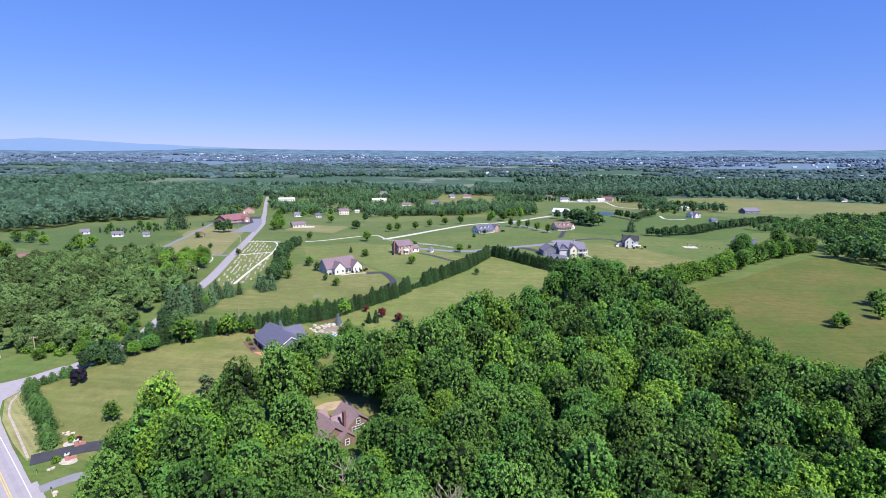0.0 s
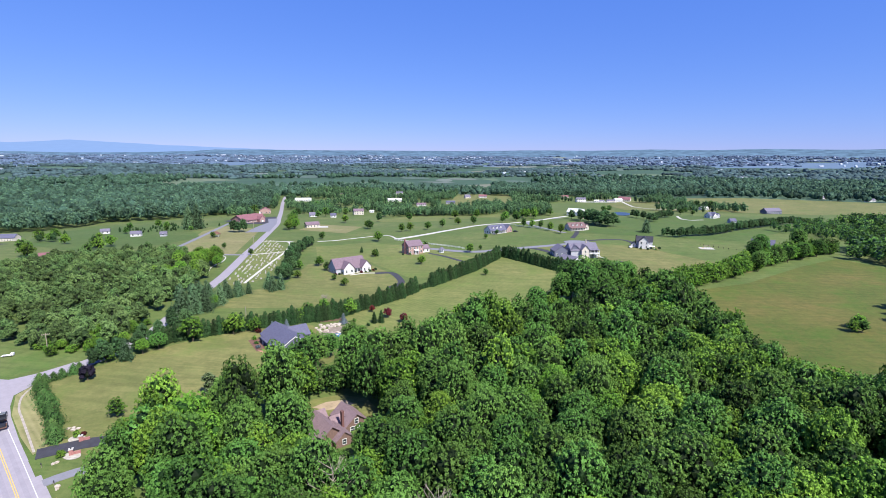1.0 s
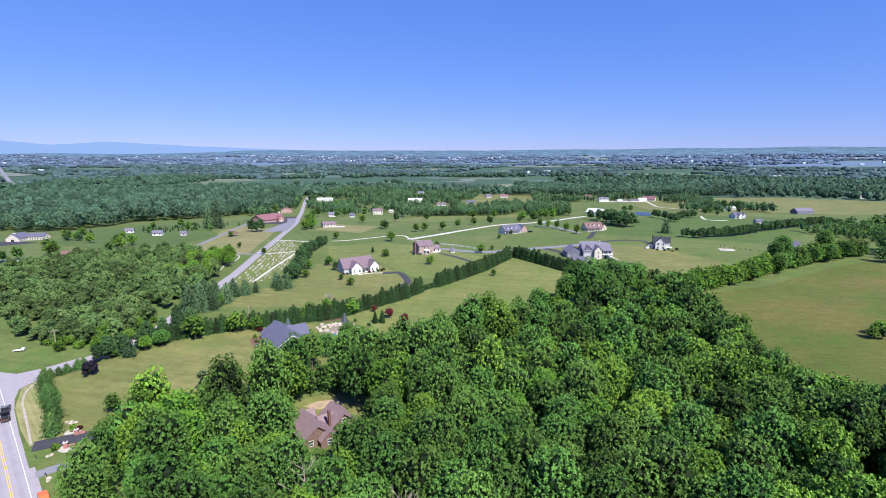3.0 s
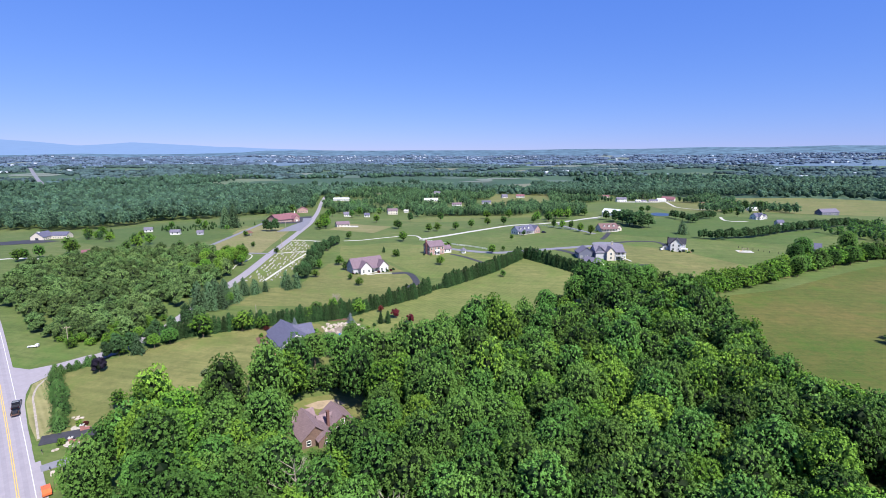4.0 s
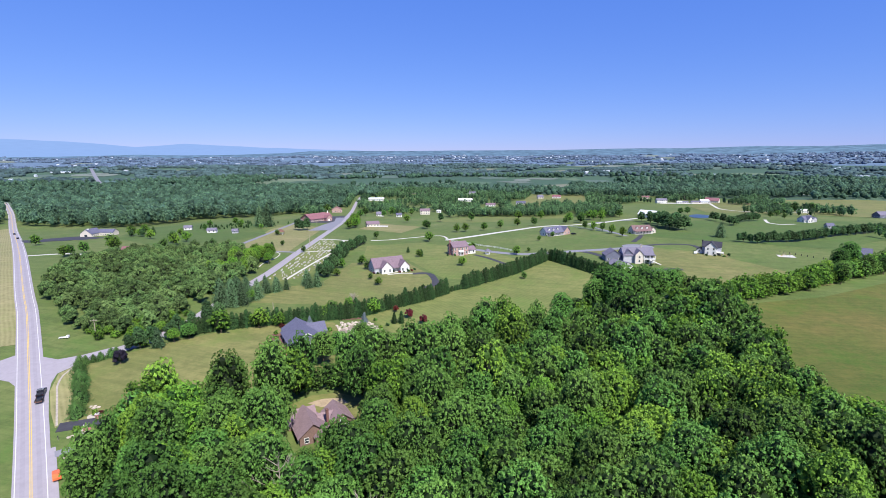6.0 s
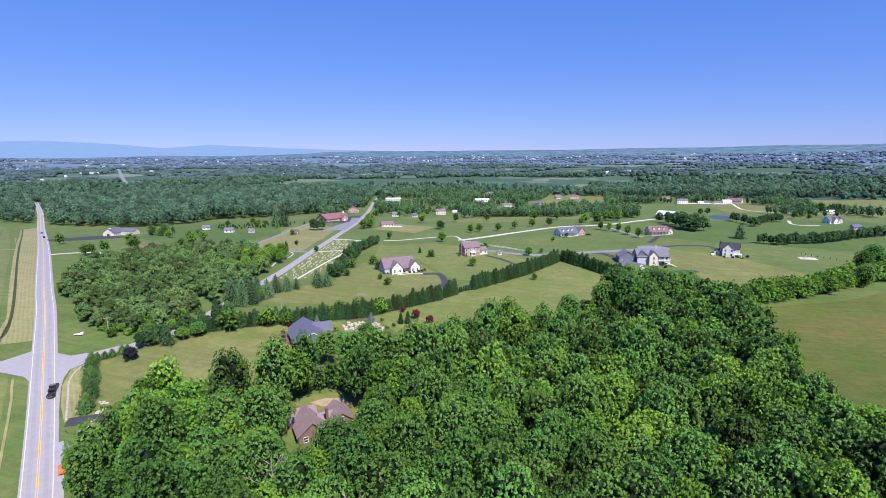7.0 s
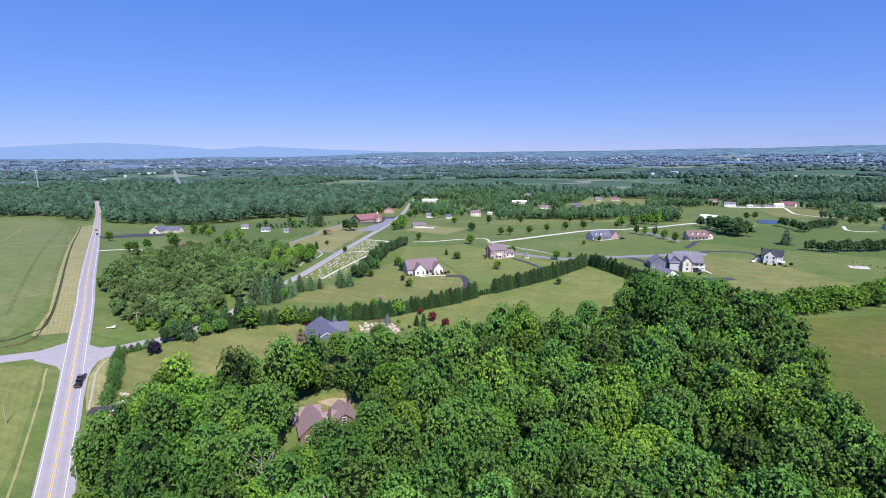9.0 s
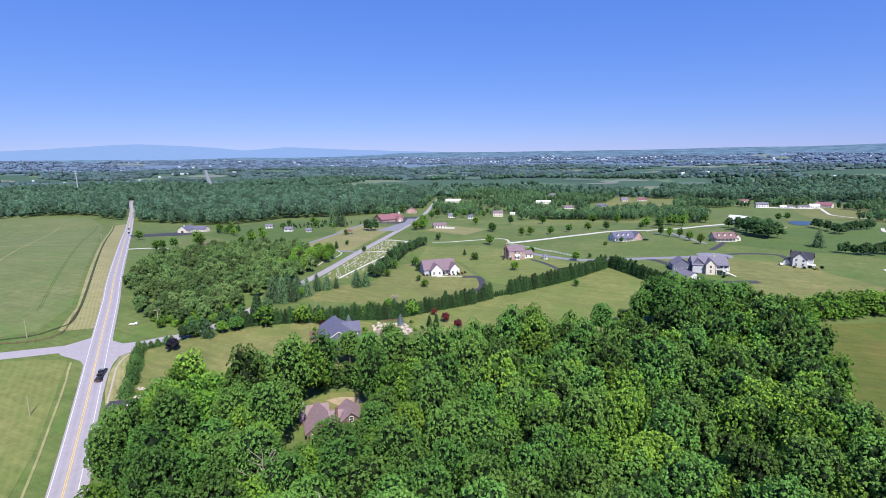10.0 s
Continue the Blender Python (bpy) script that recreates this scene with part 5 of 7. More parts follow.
# ---- far hills ----
def ridge(name, az0, az1, dist, base, tops, mat, label):
    """A far range of hills: a crest that rises and falls, with a near slope and a back slope."""
    n = 160
    az = np.radians(np.linspace(az0, az1, n))
    up = np.interp(np.linspace(0, 1, n), [t[0] for t in tops], [t[1] for t in tops])
    rough = np.array([noise.fractal(Vector((k / 9, dist / 500, 2.0)), 1.0, 2.0, 4) for k in range(n)])
    rows = []
    for dr, f in ((-420, 0.0), (-200, 0.55), (0, 1.0), (160, 0.0)):
        rows.append(np.column_stack([(dist + dr) * np.sin(az), (dist + dr) * np.cos(az), base + (up + rough * 4.0) * f - (30 if f == 0 else 0)]))
    v = np.concatenate(rows)
    i = np.arange(n - 1)
    t = np.concatenate([np.concatenate([np.stack([a * n + i, a * n + i + 1, (a + 1) * n + i + 1], 1), np.stack([a * n + i, (a + 1) * n + i + 1, (a + 1) * n + i], 1)]) for a in range(3)])
    tagged(new(name, tri_mesh(name, v, t, [mat], None, True)), label, "hills", kind="structure")


# emission stands in for the light that haze scatters before the hills
M_HILL = glow("glowing_haze_hills", (0.11, 0.185, 0.3), 0.42)
M_MOUNT = glow("glowing_haze_mountains", (0.185, 0.29, 0.54), 0.03)
ridge("backdrop", -75, 58, 4700, 62, [(0, 46), (0.1, 50), (0.15, 56), (0.2, 52), (0.25, 62), (0.3, 58), (0.4, 70), (0.46, 64), (0.5, 68), (0.56, 64), (0.62, 72), (0.67, 70), (0.72, 79), (0.76, 74), (0.8, 80), (0.84, 72), (0.88, 78), (0.93, 70), (1, 74)], M_HILL, "low blue hills along the horizon with painted glowing haze")
ridge("backdrop", -75, -15, 4800, 62, [(0, 70), (0.2, 95), (0.39, 158), (0.5, 128), (0.55, 100), (0.62, 132), (0.75, 100), (0.9, 75), (1, 40)], M_MOUNT, "faint blue mountains with painted glowing haze")


# ---- houses ----
def window_meshes(w, h):
    bm = bmesh.new()
    t = 0.09
    for x0, x1, z0, z1 in ((-w / 2, w / 2, 0, t), (-w / 2, w / 2, h - t, h), (-w / 2, -w / 2 + t, t, h - t), (w / 2 - t, w / 2, t, h - t), (-w / 2 + t, w / 2 - t, h / 2 - t / 2, h / 2 + t / 2)):
        box(bm, x0, x1, -0.1, 0.02, z0, z1)
    frame_me = bpy.data.meshes.new("window")
    bm.to_mesh(frame_me)
    bm.free()
    frame_me.materials.append(M_TRIM)
    bm = box(bmesh.new(), -w / 2 + t, w / 2 - t, -0.03, 0.015, t, h - t)
    pane_me = bpy.data.meshes.new("pane")
    bm.to_mesh(pane_me)
    bm.free()
    pane_me.materials.append(M_GLASS)
    return frame_me, pane_me


WINDOW = window_meshes(1.3, 1.7)
WINDOW_WIDE = window_meshes(1.9, 1.5)
WINDOW_SMALL = window_meshes(0.8, 1.0)


def add_window(root, x, y, z, turn, kind=None):
    f, p = kind or WINDOW
    w = part_mesh("window", f, root, pose(x, y, z, 0, 0, turn))
    part_mesh("pane", p, w)


def add_door(root, x, y, z, turn, w=1.0, h=2.1, mat=None, name="door"):
    d = part(name, box(bmesh.new(), -w / 2, w / 2, -0.06, 0.02, 0, h), mat or M_TRIM, root)
    d.matrix_basis = pose(x, y, z, 0, 0, turn)
    return d


def block(root, x0, x1, y0, y1, h, rise, axis, wall, roof, over=0.45, z0=-1.0, hip=False, floors=1, windows="fblr", skip=()):
    """One wing: walls with their gables, a roof with eaves, and rows of windows. axis: the ridge's direction."""
    cx, cy = (x0 + x1) / 2, (y0 + y1) / 2
    bm = bmesh.new()
    if hip or not rise:
        box(bm, x0, x1, y0, y1, z0, h)
    elif axis == "x":
        prism(bm, [(y0, z0), (y1, z0), (y1, h), (cy, h + rise), (y0, h)], x0, x1, "x")
    else:
        prism(bm, [(x0, z0), (x1, z0), (x1, h), (cx, h + rise), (x0, h)], y0, y1, "y")
    part("wall", bm, wall, root)
    bm = bmesh.new()
    th = 0.22
    if hip:
        inset = min(x1 - x0, y1 - y0) / 2 * 0.98
        X0, X1, Y0, Y1 = x0 - over, x1 + over, y0 - over, y1 + over
        lo = [bm.verts.new(p) for p in ((X0, Y0, h), (X1, Y0, h), (X1, Y1, h), (X0, Y1, h))]
        if x1 - x0 >= y1 - y0:
            a, b = bm.verts.new((x0 + inset, cy, h + rise)), bm.verts.new((x1 - inset, cy, h + rise))
            fs = ((lo[0], lo[1], b, a), (lo[2], lo[3], a, b), (lo[1], lo[2], b), (lo[3], lo[0], a))
        else:
            a, b = bm.verts.new((cx, y0 + inset, h + rise)), bm.verts.new((cx, y1 - inset, h + rise))
            fs = ((lo[1], lo[2], b, a), (lo[3], lo[0], a, b), (lo[0], lo[1], a), (lo[2], lo[3], b))
        for f in fs:
            bm.faces.new(f)
        bm.faces.new(lo[::-1])
    elif axis == "x":
        k = rise / (cy - y0)
        o = over
        prism(bm, [(y0 - o, h - k * o), (cy, h + rise), (y1 + o, h - k * o), (y1 + o, h - k * o + th), (cy, h + rise + th), (y0 - o, h - k * o + th)], x0 - o, x1 + o, "x")
    else:
        k = rise / (cx - x0)
        o = over
        prism(bm, [(x0 - o, h - k * o), (cx, h + rise), (x1 + o, h - k * o), (x1 + o, h - k * o + th), (cx, h + rise + th), (x0 - o, h - k * o + th)], y0 - o, y1 + o, "y")
    part("roof", bm, roof, root)
    for k in range(floors):
        z = 0.9 + 2.85 * k
        for face, a0, a1 in (("f", x0, x1), ("b", x0, x1), ("l", y0, y1), ("r", y0, y1)):
            if face not in windows:
                continue
            n = max(1, int((a1 - a0) / 3.0))
            for i in range(n):
                u = a0 + (a1 - a0) * (i + 0.5) / n
                x, y, turn = {"f": (u, y0, 0), "b": (u, y1, 180), "l": (x0, u, -90), "r": (x1, u, 90)}[face]
                if any(s[0] - 0.7 < x < s[1] + 0.7 and s[2] - 0.7 < y < s[3] + 0.7 for s in skip):
                    continue
                add_window(root, x, y, z, turn)


def dormer(root, x, y, z, wall, roof, w=1.7, h=1.5, depth=2.6):
    bm = prism(bmesh.new(), [(x - w / 2, z), (x + w / 2, z), (x + w / 2, z + h), (x, z + h + 0.75), (x - w / 2, z + h)], y, y + depth, "y")
    d = part("dormer", bm, wall, root)
    k, o, t = 0.75 / (w / 2), 0.2, 0.14
    part("dormer_roof", prism(bmesh.new(), [(x - w / 2 - o, z + h - k * o), (x, z + h + 0.75), (x + w / 2 + o, z + h - k * o), (x + w / 2 + o, z + h - k * o + t), (x, z + h + 0.75 + t), (x - w / 2 - o, z + h - k * o + t)],
                              y - 0.2, y + depth, "y"), roof, d)
    add_window(d, x, y, z + 0.35, 0, WINDOW_SMALL)


def chimney(root, x, y, z0, z1, mat, w=0.9, d=0.7):
    bm = box(bmesh.new(), x - w / 2, x + w / 2, y - d / 2, y + d / 2, z0, z1)
    box(bm, x - w / 2 - 0.08, x + w / 2 + 0.08, y - d / 2 - 0.08, y + d / 2 + 0.08, z1, z1 + 0.18)
    part("chimney", bm, mat, root)


def porch(root, x0, x1, y0, depth, h, roof, posts=4):
    part("porch_floor", box(bmesh.new(), x0, x1, y0 - depth, y0 - 0.01, -0.5, 0.25), M_CONCRETE, root)
    part("porch_roof", prism(bmesh.new(), [(y0 - depth - 0.3, h - 0.15), (y0 - 0.02, h + 0.75), (y0 - 0.02, h + 0.92), (y0 - depth - 0.3, h + 0.02)], x0 - 0.2, x1 + 0.2, "x"), roof, root)
    for i in range(posts):
        x = x0 + 0.2 + (x1 - x0 - 0.4) * i / (posts - 1)
        part("porch_post", box(bmesh.new(), x - 0.11, x + 0.11, y0 - depth + 0.05, y0 - depth + 0.27, 0.25, h - 0.1), M_TRIM, root)


def house(name, x, y, turn, label, category="house", up=0.0, group=""):
    root = new(name)
    root.matrix_basis = pose(x, y, gz(x, y) + up, 0, 0, turn)
    return tagged(root, label, category, group)


# gabled stone-and-cream house on the dry lawn; fronts run along (14, 12)
h = house("house", -61, 298, 40, "cream house with mauve shingle roof and twin front gables")
block(h, -10, 10, -1, 9, 3.6, 5.0, "x", M_SIDE_GREY, M_ROOF_MAUVE, windows="blr")
block(h, -6.5, 0.5, -4.2, 2, 3.6, 3.6, "y", M_SIDE_WHITE, M_ROOF_MAUVE, windows="f")
block(h, 5.5, 11.5, -4.8, 3, 3.6, 3.4, "y", M_SIDE_WHITE, M_ROOF_MAUVE, windows="fr")
porch(h, 0.7, 5.3, -1, 2.4, 3.0, M_ROOF_MAUVE, 3)
add_door(h, 3, -1, 0.25, 0)
# brick house
h = house("house", -29, 361, 38, "two-storey red brick house with mauve roof")
block(h, -6, 6, -4.5, 4.5, 6.2, 3.2, "x", M_BRICK, M_ROOF_MAUVE, floors=2)
block(h, 6, 13, -3, 3.5, 3.0, 2.2, "x", M_SIDE_WHITE, M_ROOF_MAUVE, windows="fb")
chimney(h, -6.4, 0, -1, 10.6, M_BRICK)
porch(h, -1.6, 1.6, -4.5, 1.6, 2.7, M_TRIM, 2)
add_door(h, 0, -4.5, 0.25, 0)
# white two-storey house beyond the lawn
h = house("house", 152, 401, -20, "white two-storey house with dark roof")
block(h, -6, 6, 0, 6.5, 5.6, 3.4, "x", M_SIDE_GREY, M_ROOF_DARK, floors=2, windows="blr")
block(h, -4, 3.6, -5, 3, 5.6, 3.9, "y", M_SIDE_WHITE, M_ROOF_DARK, floors=2, windows="fr")
block(h, -9.6, -6, -1, 5, 2.7, 1.4, "y", M_SIDE_WHITE, M_ROOF_DARK, windows="f")
chimney(h, -6.4, 3, 0, 9.6, M_DARK)
part("deck", box(bmesh.new(), 3.62, 8.0, -4.2, -0.02, 1.9, 2.1), M_TRIM, h)
for x in (3.9, 7.8):
    part("deck_post", box(bmesh.new(), x - 0.1, x + 0.1, -4.1, -3.9, -1.2, 3.0), M_TRIM, h)
part("deck_rail", box(bmesh.new(), 3.62, 8.0, -4.16, -4.08, 2.9, 3.0), M_TRIM, h)
part("stair", prism(bmesh.new(), [(8.0, 2.0), (11.2, -0.6), (11.2, -1.0), (8.0, 1.6)], -4.0, -3.0, "y"), M_DECK, h)
# long house with dormers
h = house("house", 40, 469, 42, "long house with grey roof, three dormers and a pillared porch")
block(h, -12, 8, -4.5, 4.5, 3.4, 4.0, "x", M_SIDE_WHITE, M_ROOF_SLATE)
block(h, 8, 15, -5.5, 4.5, 3.4, 3.6, "y", M_BRICK, M_ROOF_SLATE, windows="fr")
for x in (-8, -3, 2):
    dormer(h, x, -3.4, 4.3, M_SIDE_WHITE, M_ROOF_SLATE)
porch(h, -11, 7, -4.5, 2.2, 2.9, M_ROOF_SLATE, 7)
add_door(h, -2, -4.5, 0.25, 0)
# grey house with a balcony, and its garage
h = house("house", 93, 364, 8, "large grey house with cream gable and white balcony")
block(h, -9, 11, -5, 7, 5.2, 4.4, "x", M_SIDE_GREY, M_ROOF_GREY, floors=2, windows="b")
block(h, -2, 3.4, -7.5, 0, 6.0, 3.0, "y", M_SIDE_CREAM, M_ROOF_GREY, floors=2, windows="f")
block(h, -20, -9, -2, 8, 4.4, 3.6, "y", M_SIDE_BLUE, M_ROOF_GREY, windows="fl")
block(h, -9.3, -2, -4.5, 3, 5.4, 3.4, "y", M_SIDE_BLUE, M_ROOF_GREY, windows="f", floors=2)
for z in (0.5, 3.5):
    for x in (4.6, 7.2, 9.8):
        add_window(h, x, -5, z, 0, WINDOW_WIDE)
chimney(h, 4, 1, 8, 11.6, M_STONE)
part("balcony", box(bmesh.new(), 3.6, 10.9, -8.2, -5.02, 2.9, 3.15), M_TRIM, h)
for x in (3.8, 7.3, 10.7):
    part("balcony_post", box(bmesh.new(), x - 0.14, x + 0.14, -8.1, -7.82, -0.8, 5.6), M_TRIM, h)
for z in (3.6, 4.05):
    part("balcony_rail", box(bmesh.new(), 3.6, 10.9, -8.18, -8.08, z, z + 0.1), M_TRIM, h)
part("balcony_roof", box(bmesh.new(), 3.45, 11.2, -8.4, -5.02, 5.6, 5.85), M_ROOF_GREY, h)
part("stair", prism(bmesh.new(), [(7.0, 3.1), (14.5, -0.2), (14.5, -0.6), (6.9, 2.6)], -9.6, -8.3, "y"), M_TRIM, h)
h = house("garage", 80, 338, 40, "white gabled garage with a grey roof", "garage")
block(h, -5, 5, -6, 6, 3.0, 2.8, "y", M_SIDE_WHITE, M_ROOF_GREY, windows="lr")
add_door(h, -1.9, -6, 0, 0, 2.6, 2.3, name="garage_door")
add_door(h, 1.9, -6, 0, 0, 2.6, 2.3, name="garage_door")
add_window(h, 0, -6, 3.1, 0, WINDOW_SMALL)
# house beyond the hedgerow
h = house("house", 251, 412, -30, "blue-grey house half hidden behind the hedgerow")
block(h, -8, 8, -4, 4, 3.2, 3.8, "x", M_SIDE_BLUE, M_ROOF_SLATE, windows="fblr")
block(h, -3, 4, -6, 1, 3.2, 3.2, "y", M_SIDE_BLUE, M_ROOF_SLATE, windows="f")
# red-roofed house
h = house("house", 118, 492, 22, "cream house with red-brown roof, dormers and porch")
block(h, -9, 9, -4.5, 4.5, 3.2, 4.2, "x", M_SIDE_CREAM, M_ROOF_MAROON)
block(h, 9, 14, -3, 4, 3.0, 2.6, "y", M_SIDE_CREAM, M_ROOF_MAROON, windows="fr")
for x in (-5, 0, 5):
    dormer(h, x, -3.4, 4.2, M_SIDE_WHITE, M_ROOF_MAROON)
porch(h, -8.5, 8.5, -4.5, 2.2, 2.8, M_ROOF_MAROON, 6)
# white barn
h = house("barn", 152, 636, -38, "white barn with a pale metal roof", "barn")
block(h, -10, 10, -6, 6, 4.4, 4.0, "x", M_SIDE_WHITE, M_ROOF_WHITE, windows="")
add_door(h, -4, -6, 0, 0, 4.0, 3.6, M_SIDE_GREY, "barn_door")
# the church with its red roof
h = house("church", -229, 548, 62, "low brick church with a wide red roof", "church")
h.matrix_basis = h.matrix_basis @ Matrix.Diagonal((0.88, 0.88, 0.82, 1))
block(h, -15, 14, -11, 11, 4.4, 6.2, "x", M_BRICK, M_ROOF_RED, over=1.0)
block(h, 14, 22, -7, 7, 4.4, 5.4, "x", M_BRICK, M_ROOF_RED, windows="fr")
block(h, 6, 14, -16, -8, 4.2, 4.0, "y", M_BRICK, M_ROOF_RED, windows="f")
part("steeple", tube(bmesh.new(), [(20, 0, 8.5), (20, 0, 11), (20, 0, 13)], [0.9, 0.8, 0.05], 6), M_TRIM, h)
add_door(h, 10, -16, 0, 0, 2.4, 2.6)
h = house("house", -265, 694, 20, "small brick-red house beside the lane")
block(h, -7, 7, -5, 5, 4.6, 3.6, "y", M_BRICK, M_ROOF_RED, floors=1)
# the meeting house on the far side of the pines
h = house("chapel", -374, 402, 8, "cream chapel with a dark blue roof", "chapel")
h.matrix_basis = pose(-386, 404, gz(-386, 404), 0, 0, 8) @ Matrix.Diagonal((0.7, 0.7, 0.8, 1))
block(h, -8, 8, -14, 6, 4.0, 5.0, "y", M_SIDE_CREAM, M_ROOF_SLATE, windows="lr")
block(h, 6, 27, 0, 12, 4.0, 3.6, "x", M_SIDE_CREAM, M_ROOF_SLATE, windows="fb")
add_door(h, 0, -14, 0, 0, 4.0, 3.0, M_GLASS)
part("cupola", box(bmesh.new(), -1, 1, -11, -9, 7.4, 9.6), M_TRIM, h)
# brown house in the clearing
h = house("house", -27.1, 132.4, 40, "brown cedar house with many gables in a forest clearing", up=-0.6)
block(h, -10, -1.8, 7.5, 14.5, 2.8, 2.8, "x", M_SIDE_BROWN, M_ROOF_BROWN, windows="fbl")
block(h, -8.8, -1.0, -1, 10.5, 3.2, 3.2, "y", M_SIDE_BROWN, M_ROOF_BROWN, windows="lf", over=0.6)
block(h, -4.6, 0.4, -2.8, 4, 2.6, 2.1, "y", M_SIDE_BROWN, M_ROOF_BROWN, windows="f", over=0.4)
block(h, -1.6, 2.6, 4.5, 9.2, 2.8, 1.9, "x", M_SIDE_BROWN, M_ROOF_BROWN, windows="")
block(h, 1.0, 7.8, 2.2, 11, 3.0, 2.7, "y", M_SIDE_BROWN, M_ROOF_BROWN, windows="r", over=0.6)
for x in (2.9, 5.9):
    add_window(h, x, 2.2, 0.5, 0)
add_window(h, 4.4, 2.2, 0.6, 0, WINDOW_WIDE)
add_window(h, 4.4, 2.2, 2.7, 0)
part("skylight", box(bmesh.new(), 2.2, 2.9, 5.0, 6.0, 3.6, 4.25), M_GLASS, h)
chimney(h, 0.2, 2.8, 1.5, 7.6, M_DARKBRICK, 0.7, 0.9)
chimney(h, -9.0, 11, 4, 6.6, M_STONE, 0.6, 0.6)
part("terrace", box(bmesh.new(), 0.6, 7.4, -2.6, 2.0, -1.0, 0.12), M_CONCRETE, h)
# slate-blue house by the garden
h = house("house", -63, 187, -51, "slate-blue house with a wide dark blue roof", up=0.3)
block(h, -10.5, 10.5, -6, 6, 3.3, 3.7, "x", M_SIDE_BLUE, M_ROOF_SLATE)
block(h, -9, 0, 3, 10, 3.0, 2.8, "y", M_SIDE_BLUE, M_ROOF_SLATE, windows="br")
for x in (-6, 0, 6):
    part("porch_post", box(bmesh.new(), x - 0.14, x + 0.14, -6.9, -6.62, -1.0, 2.6), M_TRIM, h)
part("porch_roof", prism(bmesh.new(), [(-7.2, 2.6), (-6.02, 3.2), (-6.02, 3.36), (-7.2, 2.76)], -8, 8, "x"), M_ROOF_SLATE, h)
for sgn in (-1, 1):
    part("rake_board", prism(bmesh.new(), [(0, 7.15), (sgn * 6.4, 3.2), (sgn * 6.4, 2.9), (0, 6.85)], 10.96, 11.04, "x"), M_TRIM, h)


def plain_house(x, y, turn, w, d, hgt, rise, wall, roof, label, floors=1, name="house"):
    r = house(name, x, y, turn, label, name)
    block(r, -w / 2, w / 2, -d / 2, d / 2, hgt, rise, "x", wall, roof, floors=floors)
    return r


plain_house(-145, 507, 30, 13, 9, 3.2, 2.4, M_SIDE_CREAM, M_ROOF_MAUVE, "low cream house on a striped lawn")
plain_house(-140, 722, 20, 14, 9, 5.8, 2.6, M_SIDE_CREAM, M_ROOF_MAUVE, "two-storey cream house among trees", 2)
h = house("house", 308, 613, 30, "white house with a dark roof and a front gable")
block(h, -8, 6, -4, 4, 3.6, 3.4, "x", M_SIDE_WHITE, M_ROOF_SLATE)
block(h, -5, 1, -6, 1, 3.6, 3.2, "y", M_SIDE_WHITE, M_ROOF_SLATE, windows="f")
block(h, 6, 12, -3, 3.5, 3.0, 2.4, "y", M_SIDE_GREY, M_ROOF_SLATE, windows="fr")
plain_house(380, 784, 10, 12, 7, 3.4, 1.8, M_SIDE_WHITE, M_ROOF_WHITE, "small white barn with a pale roof under trees", 1, "barn")
plain_house(306, 563, 10, 7, 5, 2.8, 2.2, M_SIDE_GREY, M_ROOF_SLATE, "grey garden shed with dark roof", 1, "shed")
plain_house(455, 740, 15, 26, 12, 4.2, 4.2, M_SIDE_BLUE, M_ROOF_GREY, "broad grey-roofed house with skylights")
